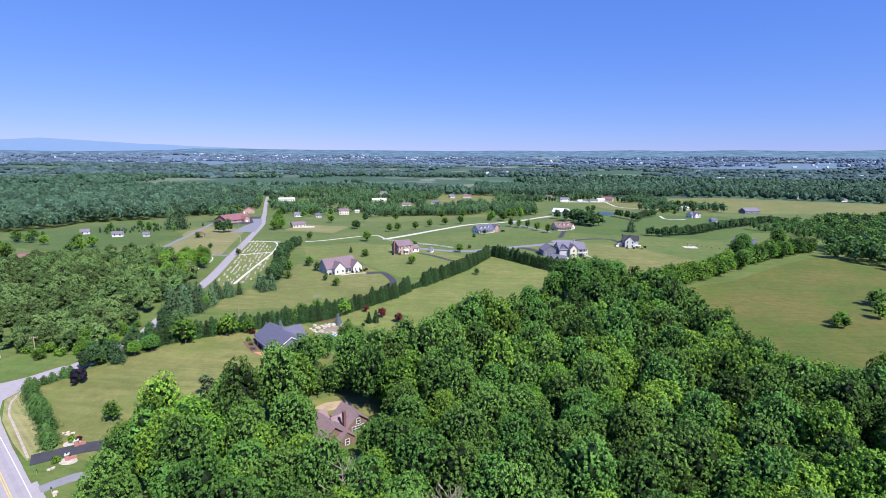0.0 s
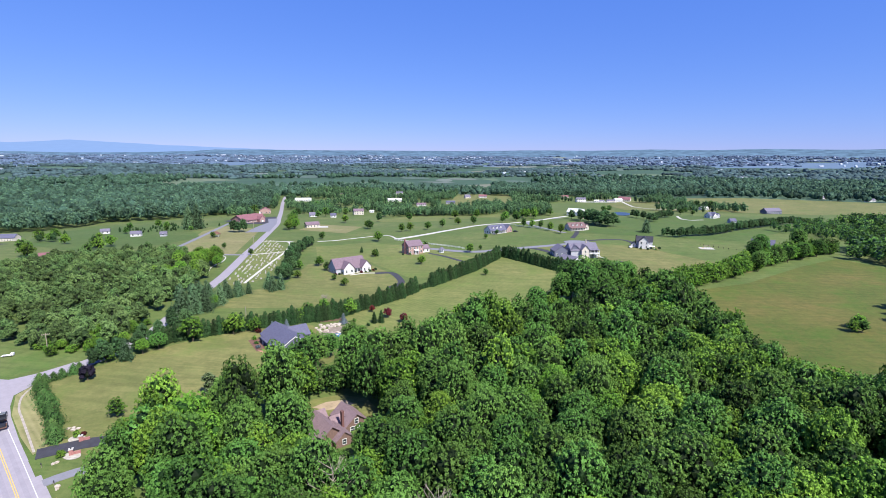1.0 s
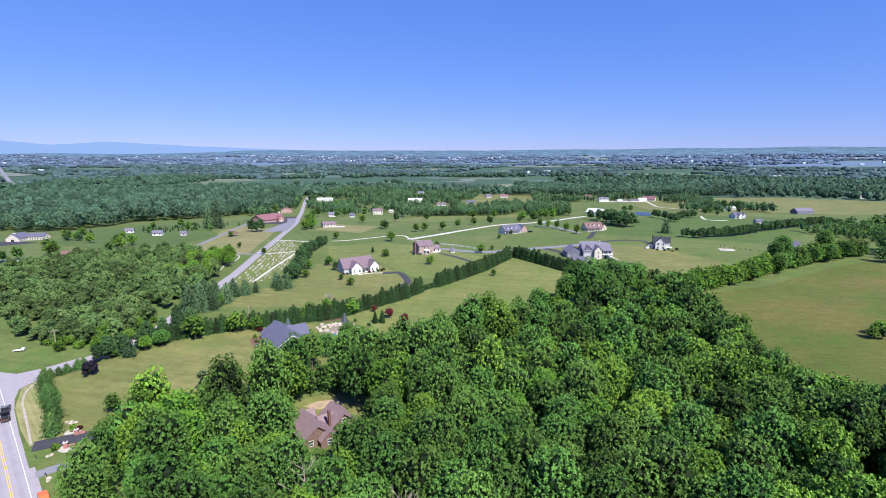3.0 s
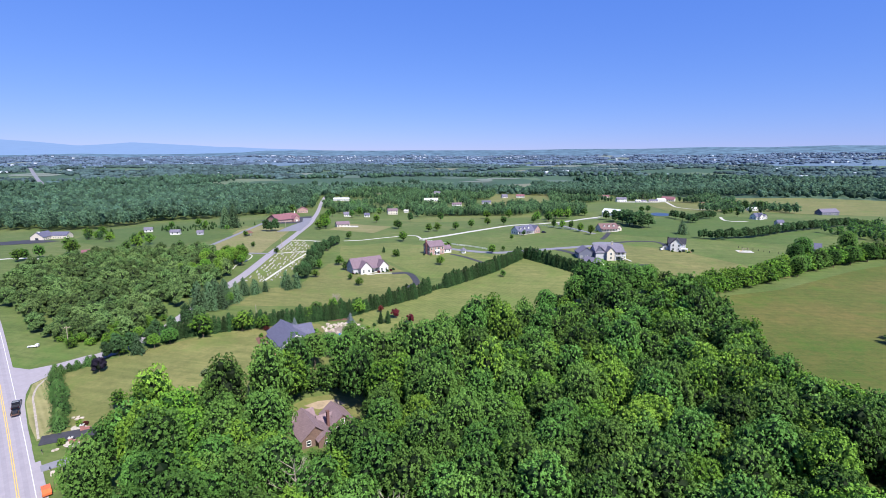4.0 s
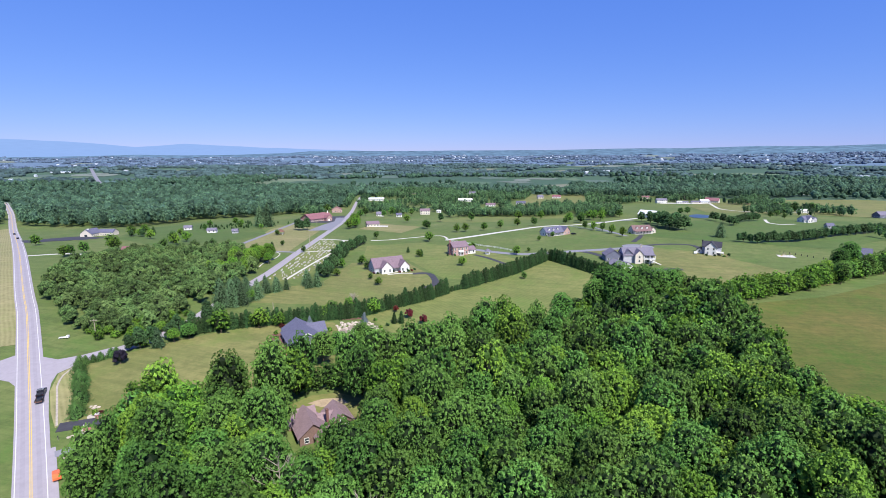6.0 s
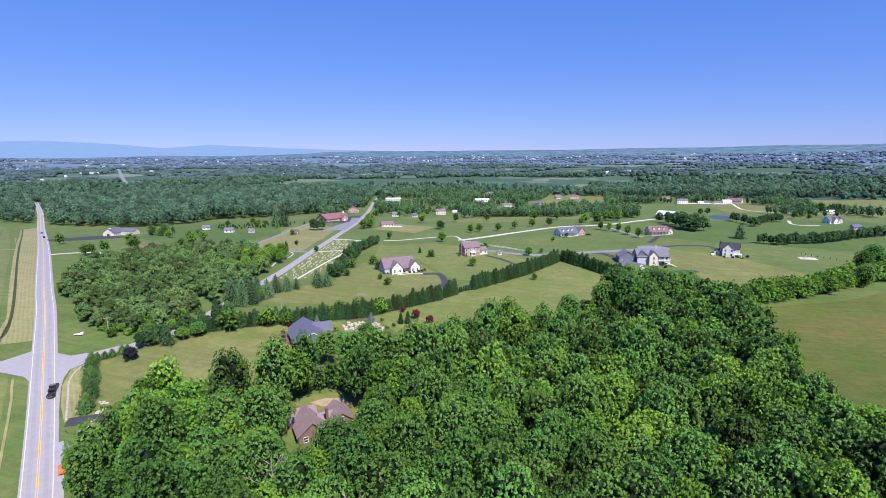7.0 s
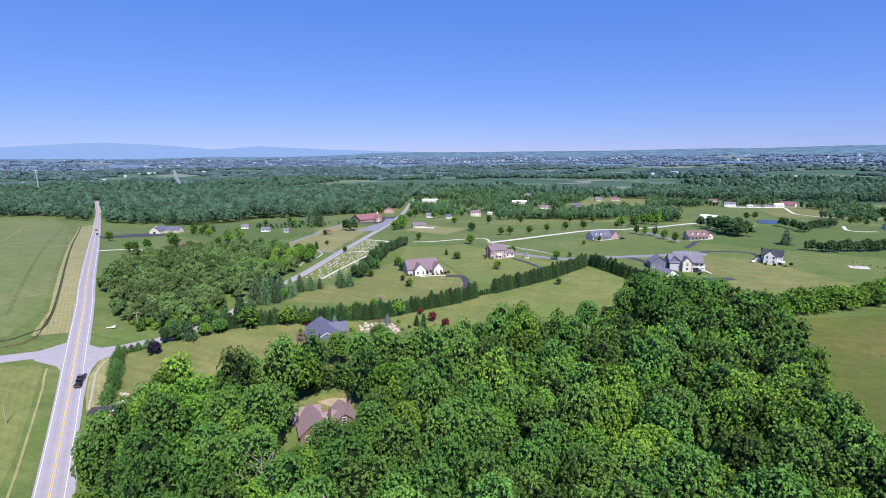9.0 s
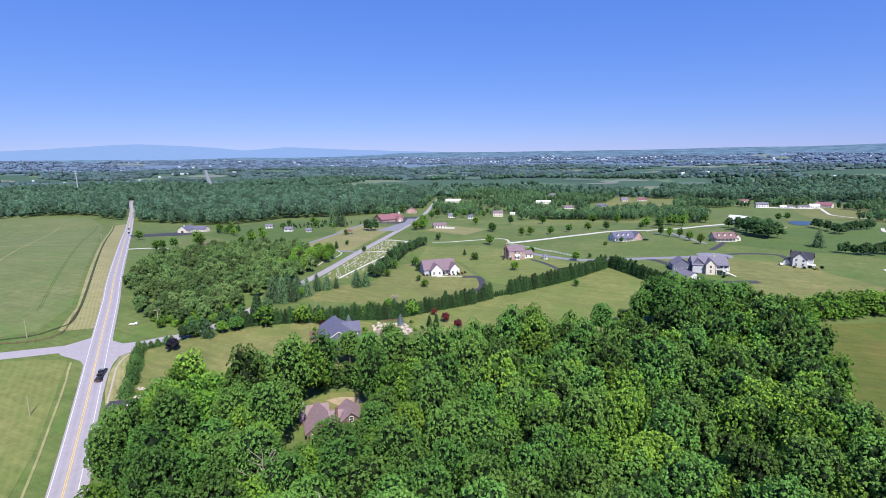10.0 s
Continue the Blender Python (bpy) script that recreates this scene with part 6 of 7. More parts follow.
for x, y, turn, w, d, hgt, rise, wall, roof, label in (
        (222, 1044, 10, 14, 8, 3, 2.4, M_SIDE_CREAM, M_ROOF_RED, "small house with a red roof among trees"), (229, 936, 5, 17, 9, 5.6, 2.6, M_SIDE_WHITE, M_ROOF_GREY, "tall white farmhouse with a grey roof"),
        (259, 940, 0, 8, 6, 2.6, 1.6, M_SIDE_WHITE, M_ROOF_WHITE, "small white farm shed"), (270, 946, 5, 9, 6, 2.4, 1.4, M_SIDE_WHITE, M_ROOF_GREY, "small white farm shed"),
        (288, 951, 0, 14, 7, 2.8, 1.6, M_SIDE_CREAM, M_ROOF_GREY, "low cream farm building with a grey roof"), (303, 956, 10, 14, 9, 4.2, 2.6, M_SIDE_WHITE, M_ROOF_WHITE, "white farm building with a metal roof"),
        (322, 976, -28, 22, 13, 4.0, 4.6, M_SIDE_CREAM, M_ROOF_RED, "broad barn with a red roof"), (-117, 955, 15, 26, 9, 3.2, 2.6, M_SIDE_WHITE, M_ROOF_WHITE, "long white farm building with metal roof"),
        (-126, 1116, 10, 14, 9, 4, 3, M_SIDE_CREAM, M_ROOF_GREY, "cream house half hidden among trees"), (-60, 872, 12, 16, 8, 3, 2.4, M_SIDE_WHITE, M_ROOF_MAUVE, "white bungalow with mauve roof"),
        (-10, 905, 5, 16, 8, 3, 2.4, M_SIDE_GREY, M_ROOF_SLATE, "grey bungalow with a blue roof"), (54, 1037, 0, 16, 9, 3.4, 3, M_SIDE_WHITE, M_ROOF_RED, "white house with red roof on a rise"),
        (22, 1025, 20, 11, 8, 3.4, 4, M_SIDE_CREAM, M_ROOF_GREY, "cream gabled house among trees"), (98, 652, 20, 8, 7, 4, 2.6, M_BRICK, M_ROOF_GREY, "small red barn beside tall trees"),
        (-188, 659, 20, 9, 7, 3, 3, M_SIDE_WHITE, M_ROOF_GREY, "small white house behind trees"), (-161, 660, 10, 7, 6, 3, 2.4, M_SIDE_WHITE, M_ROOF_SLATE, "small white house with a blue roof"),
        (-126, 755, 0, 6, 5, 2.6, 1.6, M_SIDE_WHITE, M_ROOF_WHITE, "small white outbuilding with metal roof"), (-276, 903, 10, 28, 10, 3.4, 2.4, M_SIDE_WHITE, M_ROOF_WHITE, "long white building among trees"),
        (-370, 1187, 20, 18, 10, 5, 3.4, M_SIDE_WHITE, M_ROOF_GREY, "white house half hidden among trees"), (572, 1206, 0, 18, 9, 4.4, 3, M_SIDE_WHITE, M_ROOF_GREY, "white house at the edge of a wood"),
        (748, 1060, 10, 16, 9, 3.4, 2.6, M_SIDE_WHITE, M_ROOF_GREY, "white house by the wood"), (800, 1000, 10, 16, 9, 3.4, 2.6, M_SIDE_WHITE, M_ROOF_GREY, "white house by the wood"),
        (-274, 424, 20, 8, 5.5, 2.6, 1.9, M_SIDE_WHITE, M_ROOF_GREY, "small white shed on the grass"), (-317, 446, 30, 7, 5.5, 2.6, 1.9, M_SIDE_WHITE, M_ROOF_GREY, "small white house on the grass"),
        (-262, 314, 30, 8, 5.5, 2.4, 1.8, M_BRICK, M_ROOF_RED, "low red-roofed house behind the pines"), (-250, 424, 20, 5, 4, 2.4, 1.6, M_SIDE_GREY, M_ROOF_GREY, "small grey shed on the grass")):
    plain_house(x, y, turn, w, d, hgt, rise, wall, roof, label, 2 if hgt > 5 else 1)


for poly, m, lab in (([(-191, 452), (-172, 462), (-190, 530), (-216, 606), (-226, 600), (-204, 545), (-200, 510)], M_LANE, "grey asphalt car park beside the church"), ([(150, 590), (185, 592), (190, 606), (150, 608)], M_DIRT, "worn gravel yard before the barn"), ([(225, 925), (340, 950), (345, 968), (228, 946)], M_CONCRETE, "pale farmyard between barns"),
                     ([(-150, 500), (-128, 506), (-132, 520), (-152, 516)], M_CONCRETE, "pale drive beside a low house")):
    patch("yard", poly, m, 0.16, lab, "yard", 8)
strip("driveway", smooth_line([(312, 955), (298, 880), (287, 812), (302, 765), (327, 778), (400, 800)], 10), -2.0, 2.0, M_CONCRETE, 0.3, "pale farm lane across the hay field", "driveway")
strip("driveway", smooth_line([(272.7, 624.8), (266.5, 605.4), (262.8, 588.8), (267.5, 580.2), (285.4, 586.1)], 5), -1.5, 1.5, M_CONCRETE, 0.2, "pale curved drive to the white house", "driveway")
strip("driveway", smooth_line([(104, 440), (112, 462), (118, 482)], 4), -2, 2, M_DRIVE, 0.14, "dark driveway of the red-roofed house", "driveway")
strip("driveway", smooth_line([(104, 470), (92, 500), (80, 540), (90, 580), (130, 606)], 5), -1.8, 1.8, M_LANE, 0.14, "grey farm lane to the barn", "driveway")

# ---- cemetery ----
CEMETERY = [(-114, 258), (-122, 262), (-131, 300), (-146, 350), (-164, 405), (-150, 412), (-126, 372), (-112, 320), (-104, 275)]
patch("cemetery_lawn", CEMETERY, M_LAWN, 0.08, "mown cemetery lawn between lane and pines", "grass", 8)
strip("path", smooth_line([(-111.7, 264), (-116, 308), (-121, 356), (-129, 392), (-136, 404)], 5), -0.8, 0.8, M_CONCRETE, 0.13, "worn pale gravel path through the cemetery", "path")
strip("path", smooth_line([(-142, 342), (-130, 350), (-121, 357)], 4), -1.1, 1.1, M_CONCRETE, 0.15, "short pale path across the cemetery", "path")
strip("path", smooth_line([(-156, 403), (-146, 405), (-130, 403)], 4), -1.1, 1.1, M_CONCRETE, 0.15, "pale path at the top of the cemetery", "path")


def headstone_mesh(w, h, d):
    bm = bmesh.new()
    box(bm, -w / 2 - 0.12, w / 2 + 0.12, -d / 2 - 0.1, d / 2 + 0.1, -0.3, 0.14)
    prism(bm, [(-w / 2, 0.14), (w / 2, 0.14), (w / 2, h * 0.75), (w * 0.3, h * 0.95), (0, h), (-w * 0.3, h * 0.95), (-w / 2, h * 0.75)], -d / 2, d / 2, "y")
    me = bpy.data.meshes.new("headstone")
    bm.to_mesh(me)
    bm.free()
    me.materials.append(M_GRANITE)
    return me


stones = [headstone_mesh(0.7, 0.8, 0.22), headstone_mesh(1.05, 0.7, 0.26), headstone_mesh(0.5, 1.1, 0.3)]
lane = np.array([p for p in CROSS_E if 250 < p[1] < 420])
along = np.gradient(lane, axis=0)
along /= np.hypot(along[:, 0], along[:, 1])[:, None]
for row in range(8):
    line = lane + np.column_stack([along[:, 1], -along[:, 0]]) * (5.6 + 2.7 * row)
    for (ax, ay), (bx, by) in zip(line, line[1:]):
        for f in (0.0, 0.5):
            x, y = ax + (bx - ax) * f + rng.uniform(-0.35, 0.35), ay + (by - ay) * f + rng.uniform(-0.35, 0.35)
            if rng.uniform() > 0.46 or not inside(CEMETERY, [(x, y)])[0] or way_distance([(-111.7, 264), (-116, 308), (-121, 356), (-129, 392), (-136, 404)], [(x, y)])[0] < 1.6:
                continue
            ob = new("headstone", stones[rng.integers(3)])
            ob.matrix_basis = pose(x, y, gz(x, y) + 0.08, 0, 0, 12 + rng.uniform(-4, 4))
            tagged(ob, "pale granite headstone on mown grass", "headstone", "headstones of the cemetery")


# ---- poles, fences and small things along the road ----
def utility_pole(x, y, h, turn, label="weathered wooden utility pole with a crossarm", arm=True):
    root = new("utility_pole")
    root.matrix_basis = pose(x, y, gz(x, y), 0, 0, turn)
    part("pole", tube(bmesh.new(), [(0, 0, -0.5), (0, 0, h * 0.5), (0, 0, h)], [0.17, 0.15, 0.11], 8), M_POLE, root)
    if arm:
        part("crossarm", box(bmesh.new(), -1.2, 1.2, -0.07, 0.07, h - 0.7, h - 0.54), M_POLE, root)
        for k in (-1.05, -0.5, 0.5, 1.05):
            part("insulator", tube(bmesh.new(), [(k, 0, h - 0.54), (k, 0, h - 0.4), (k, 0, h - 0.3)], [0.05, 0.08, 0.03], 6), M_STONE, root)
    return tagged(root, label, "utility pole", "utility poles")


utility_pole(-141, 167, 8.5, 40)
utility_pole(-120.5, 104, 6.5, 40, "bare grey wooden pole on the lawn", False)
utility_pole(-377, 306, 9, 40)
utility_pole(-181, 138, 8, 40, "bare grey wooden pole beside the field", False)
utility_pole(-86, 205.5, 8, 20, "bare pale wooden pole behind the hedge", False)
utility_pole(-150, 372, 9, 20)
utility_pole(-190, 470, 9, 20)
utility_pole(258, 905, 14, 10, "tall wooden utility pole by the barns")
utility_pole(470, 760, 12, 10, "tall wooden utility pole by the house")


def board_fence(name, line, spacing, h, mat, rails, label, group=""):
    line = smooth_line(line, spacing)
    root = new(name)
    x0, y0 = line[0]
    root.matrix_basis = pose(x0, y0, gz(x0, y0))
    z0 = gz(x0, y0)
    post = bpy.data.meshes.new("post")
    bm = box(bmesh.new(), -0.09, 0.09, -0.09, 0.09, -0.3, h)
    bm.to_mesh(post)
    bm.free()
    post.materials.append(mat)
    for (ax, ay), (bx, by) in zip(line, line[1:]):
        za, zb = gz(ax, ay) - z0, gz(bx, by) - z0
        part_mesh("post", post, root, pose(ax - x0, ay - y0, za))
        d, turn = math.hypot(bx - ax, by - ay), math.degrees(math.atan2(by - ay, bx - ax))
        for r in rails:
            bm = bmesh.new()
            v = [bm.verts.new((u * d, w, (za if u == 0 else zb) + z)) for u in (0, 1) for w, z in ((-0.03, r), (0.03, r), (0.03, r + 0.16), (-0.03, r + 0.16))]
            for f in ((0, 1, 2, 3), (7, 6, 5, 4), (0, 4, 5, 1), (1, 5, 6, 2), (2, 6, 7, 3), (3, 7, 4, 0)):
                bm.faces.new([v[i] for i in f])
            rail = part("rail", bm, mat, root)
            rail.matrix_basis = pose(ax - x0, ay - y0, 0, 0, 0, turn)
    return tagged(root, label, "fence", group)


board_fence("fence", [(-49.3, 418.8), (-35.5, 409.8), (-21.7, 401.0), (-14.9, 395.7), (-5.6, 391.4), (9.0, 380.6)], 2.6, 1.35, M_WHITE, (0.3, 0.7, 1.1), "white board fence along the brick house garden")
board_fence("fence", [(58.5, 536.3), (68.5, 520.8), (78.0, 507.5), (88.3, 493.6), (96.4, 480.0)], 3.2, 1.3, M_WHITE, (0.4, 0.9), "white rail fence beside small round trees")
board_fence("fence", [(-218, 113), (-192, 125), (-174, 137), (-172, 146), (-184, 158), (-196, 170)], 3.2, 1.1, M_MULCH, (0.35, 0.75), "dark wooden rail fence round the field corner")
for x, y in smooth_line([(205, 420), (212, 412), (220, 404), (228, 398)], 3.5):
    ob = new("hay_post", bpy.data.meshes.new("hay_post"))
    bm = tube(bmesh.new(), [(0, 0, -0.3), (0, 0, 0.9), (0, 0, 1.3)], [0.25, 0.22, 0.1], 6)
    bm.to_mesh(ob.data)
    bm.free()
    ob.data.materials.append(M_DARK)
    ob.matrix_basis = pose(x, y, gz(x, y))
    tagged(ob, "dark short post on the green lawn", "post", "posts on the lawn")


def shrub(x, y, r, mat, label, seed, name="shrub"):
    v, t, m = broad_crown(seed, r * 1.5, r, 8, 220, r * 0.17, 0.0)
    ob = new(name, tri_mesh(name, v, t, [mat, M_LEAF_SHADE, M_CROWN_SHADE], m))
    ob.matrix_basis = pose(x, y, gz(x, y) - 0.1)
    return tagged(ob, label, "shrub", "garden shrubs")


def boulder_mesh(seed, r):
    rg = np.random.default_rng(seed)
    v, f = ico()
    return tri_mesh("boulder", v * rg.uniform(0.75, 1.2, (len(v), 1)) * (r, r * 0.85, r * 0.6), f, [M_ROCK])


boulders = [boulder_mesh(k, 0.7) for k in range(5)]


def boulder(x, y, s, label="pale rough boulder in a garden bed", group="garden boulders"):
    ob = new("boulder", boulders[rng.integers(5)])
    ob.matrix_basis = pose(x, y, gz(x, y) + 0.15 * s, 0, 0, rng.uniform(0, 360)) @ Matrix.Scale(s, 4)
    return tagged(ob, label, "boulder", group)


# beds and brick piers at the black driveway
def round_bed(x, y, rx, ry, mat, label):
    patch("flower_bed", [(x + rx * math.cos(a), y + ry * math.sin(a)) for a in np.linspace(0, 6.28, 14, endpoint=False)], mat, 0.16, label, "flower bed", 2)


def brick_pier(x, y, label):
    root = new("gate_pier")
    root.matrix_basis = pose(x, y, gz(x, y), 0, 0, 30)
    part("pier", box(bmesh.new(), -0.45, 0.45, -0.45, 0.45, -0.4, 1.6), M_BRICK, root)
    part("cap", box(bmesh.new(), -0.55, 0.55, -0.55, 0.55, 1.6, 1.75), M_CONCRETE, root)
    part("lantern", tube(bmesh.new(), [(0, 0, 1.75), (0, 0, 2.0), (0, 0, 2.2)], [0.14, 0.16, 0.04], 6), M_DARK, root)
    part("wing_wall", box(bmesh.new(), 0.45, 2.0, -0.2, 0.2, -0.4, 0.85), M_BRICK, root)
    return tagged(root, label, "gate pier", "gate piers")


round_bed(-98.5, 124, 2.3, 1.6, M_STONE, "round bed edged with pale stone")
round_bed(-95, 117.5, 2.2, 1.5, M_STONE, "round bed edged with pale stone")
brick_pier(-97, 123.5, "brick gate pier with wing wall beside the driveway")
brick_pier(-95.5, 118, "brick gate pier with wing wall beside the driveway")
shrub(-99.5, 125, 1.2, M_LEAF_LIME, "yellow-green shrub in a stone-edged bed", 201)
shrub(-97.5, 117, 1.2, M_LEAF_LIME, "yellow-green shrub in a stone-edged bed", 202)
shrub(-98, 125.8, 0.8, M_LEAF_RED, "dark red shrub in a stone-edged bed", 203)
for x, y in ((-104, 128), (-103, 128.6), (-101.5, 128.4), (-102.3, 127.5), (-97.3, 114.2), (-96.8, 114.8), (-90.5, 107), (-90, 106.2)):
    boulder(x, y, rng.uniform(0.7, 1.2), "pale boulder at the roadside bed", "roadside boulders")


def mailbox(x, y, turn):
    root = new("mailbox")
    root.matrix_basis = pose(x, y, gz(x, y), 0, 0, turn)
    part("post", box(bmesh.new(), -0.06, 0.06, -0.06, 0.06, -0.3, 1.05), M_POLE, root)
    part("box", prism(bmesh.new(), [(-0.13, 1.05), (0.13, 1.05), (0.13, 1.22), (0.08, 1.3), (-0.08, 1.3), (-0.13, 1.22)], -0.28, 0.28, "y"), M_DARK, root)
    return tagged(root, "dark roadside mailbox on a wooden post", "mailbox", "mailboxes")


mailbox(-99, 112.6, 40)
mailbox(-91.5, 107.2, 40)


# the parked white trailer
def flat_trailer(x, y, turn):
    root = new("trailer")
    root.matrix_basis = pose(x, y, gz(x, y) + 0.05, 0, 0, turn) @ Matrix.Scale(0.68, 4)
    part("deck", box(bmesh.new(), -2.6, 1.2, -1.0, 1.0, 0.55, 0.8), M_WHITE, root)
    part("cabin", box(bmesh.new(), 1.22, 2.6, -0.95, 0.95, 0.5, 1.7), M_WHITE, root)
    for sx in (-1.6, 1.7):
        for sy in (-1, 1):
            part("wheel", tube(bmesh.new(), [(sx, sy * 0.78, 0.36), (sx, sy * 1.02, 0.36)], [0.36, 0.36], 12), M_DARK, root)
    return tagged(root, "small white utility vehicle parked on grass", "vehicle")


flat_trailer(-153.5, 164.6, 25)


# the black truck with its trailer on the road
def truck(x, y, turn):
    root = new("truck")
    root.matrix_basis = pose(x, y, gz(x, y) + 0.17, 0, 0, turn)
    body = prism(bmesh.new(), [(-2.9, 0.5), (2.9, 0.5), (2.95, 1.0), (1.5, 1.1), (0.9, 1.75), (-0.9, 1.78), (-1.1, 1.12), (-2.9, 1.08)], -0.98, 0.98, "y")
    bmesh.ops.bevel(body, geom=list(body.edges), offset=0.07, segments=2, affect="EDGES")
    part("body", body, M_CAR, root)
    part("windscreen", prism(bmesh.new(), [(1.42, 1.14), (1.5, 1.14), (0.96, 1.72), (0.9, 1.72)], -0.82, 0.82, "y"), M_GLASS, root)
    for sy in (-1, 1):
        part("side_window", box(bmesh.new(), -0.7, 0.85, sy * 0.99 - 0.01, sy * 0.99 + 0.01, 1.15, 1.6), M_GLASS, root)
        part("headlight", box(bmesh.new(), 2.93, 2.98, sy * 0.7 - 0.15, sy * 0.7 + 0.15, 0.75, 0.92), M_TRIM, root)
        part("tail_light", box(bmesh.new(), -2.93, -2.89, sy * 0.8 - 0.1, sy * 0.8 + 0.1, 0.75, 1.0), M_LEAF_RED, root)
    part("cargo_bed", box(bmesh.new(), -2.8, -1.15, -0.82, 0.82, 1.09, 1.13), M_DARK, root)
    for sx in (-1.9, 1.9):
        for sy in (-1, 1):
            w = part("wheel", tube(bmesh.new(), [(sx, sy * 0.75, 0.4), (sx, sy * 1.0, 0.4)], [0.4, 0.4], 14), M_DARK, root)
            part("rim", tube(bmesh.new(), [(sx, sy * 1.0, 0.4), (sx, sy * 1.02, 0.4)], [0.24, 0.22], 10), M_STEEL, w)
    return tagged(root, "black pickup truck with roof bars on the road", "truck")


M_ORANGE = painted("orange_car_paint", (0.75, 0.17, 0.06), 0.3, 0.08)
M_CAR = painted("black_car_paint", (0.015, 0.015, 0.02), 0.25, 0.1)
t = truck(-124.0, 129.6, 130)
for k in range(4):
    part("roof_bar", box(bmesh.new(), -0.75 + 0.45 * k, -0.67 + 0.45 * k, -0.8, 0.8, 1.8, 1.86), M_STEEL, t)
root = new("trailer")
root.matrix_basis = pose(-120.6, 126.0, gz(-120.6, 126.0) + 0.17, 0, 0, 130)
tagged(root, "low dark trailer with side rails behind the truck", "trailer")
part("deck", box(bmesh.new(), -1.7, 1.5, -0.95, 0.95, 0.55, 0.68), M_MULCH, root)
part("drawbar", box(bmesh.new(), 1.5, 2.3, -0.06, 0.06, 0.5, 0.62), M_STEEL, root)
for sy in (-1, 1):
    part("side_rail", box(bmesh.new(), -1.7, 1.5, sy * 0.93 - 0.03, sy * 0.93 + 0.03, 0.68, 1.15), M_DARK, root)
    part("wheel", tube(bmesh.new(), [(-0.2, sy * 0.98, 0.34), (-0.2, sy * 1.16, 0.34)], [0.34, 0.34], 12), M_DARK, root)
part("load", box(bmesh.new(), -1.2, 0.9, -0.6, 0.6, 0.69, 1.1), M_DARK, root)


def far_car(x, y, turn, mat, label):
    r = new("car")
    r.matrix_basis = pose(x, y, gz(x, y) + 0.17, 0, 0, turn)
    part("body", prism(bmesh.new(), [(-2.2, 0.3), (2.2, 0.3), (2.25, 0.8), (1.2, 0.9), (0.6, 1.45), (-1.2, 1.45), (-2.0, 0.95), (-2.25, 0.85)], -0.9, 0.9, "y"), mat, r)
    part("windscreen", prism(bmesh.new(), [(1.22, 0.95), (1.28, 0.95), (0.7, 1.42), (0.64, 1.42)], -0.75, 0.75, "y"), M_GLASS, r)
    for sx in (-1.4, 1.4):
        for sy in (-1, 1):
            part("wheel", tube(bmesh.new(), [(sx, sy * 0.72, 0.33), (sx, sy * 0.92, 0.33)], [0.33, 0.33], 10), M_DARK, r)
    tagged(r, label, "car", "cars")


far_car(-455, 388, 140, M_CAR, "dark car far off on the country road")
far_car(-520, 436, 140, M_CAR, "dark car far off on the country road")
far_car(-86.3, 100.8, 140, M_ORANGE, "orange-red car parked on the verge beside the road")
far_car(58, 473, 30, M_CAR, "dark car parked beside the long house")
far_car(-62, 178, 200, M_ROOF_RED, "red car half hidden beside the slate house")
far_car(141, 400, 80, M_WHITE, "white car parked beside the white house")

# ---- garden, pool and terrace by the slate house ----
patch("terrace", [(-54, 203), (-50, 208), (-45, 211), (-39, 211), (-37, 207), (-42, 202), (-47, 198), (-52, 198)], M_BED, 0.14, "brownish stone terrace round a garden pool", "terrace", 3)
patch("pool", [(-45 + 2.6 * math.cos(a), 200.5 + 1.7 * math.sin(a)) for a in np.linspace(0, 6.28, 18, endpoint=False)], M_POOL, 0.22, "blue garden swimming pool", "pool", 3)
patch("flower_bed", [(-64, 214), (-56, 213), (-48, 217), (-44, 214), (-50, 221), (-58, 221)], M_MULCH, 0.12, "mulched bed behind the terrace", "flower bed", 3)
for k in range(95):
    a = rng.uniform(0, 6.28)
    boulder(-46.5 + 9.5 * math.cos(a) * rng.uniform(0.4, 1.05), 206.5 + 7.5 * math.sin(a) * rng.uniform(0.4, 1.05), rng.uniform(0.5, 1.6), "pale boulder in the rock garden", "rock garden boulders")
root = new("pergola")
root.matrix_basis = pose(-54, 218, gz(-54, 218), 0, 0, 20)
tagged(root, "white garden pergola on the lawn", "pergola")
for x in (-1.3, 1.3):
    for y in (-1.0, 1.0):
        part("post", box(bmesh.new(), x - 0.1, x + 0.1, y - 0.1, y + 0.1, -0.3, 2.4), M_TRIM, root)
for y in (-1.0, 1.0):
    part("beam", box(bmesh.new(), -1.6, 1.6, y - 0.08, y + 0.08, 2.4, 2.6), M_TRIM, root)
for k in range(6):
    part("slat", box(bmesh.new(), -1.4 + 0.56 * k - 0.04, -1.4 + 0.56 * k + 0.04, -1.3, 1.3, 2.6, 2.72), M_TRIM, root)
patch("paved_drive", [(-72, 182), (-66, 178), (-64, 172), (-60, 170), (-60, 175), (-66, 182)], M_PAVER, 0.15, "red paved drive beside the slate house", "driveway", 3)
patch("flower_bed", [(-79, 190), (-75, 193), (-69, 186), (-72, 181)], M_MULCH, 0.12, "mulched bed beside the slate house", "flower bed", 3)
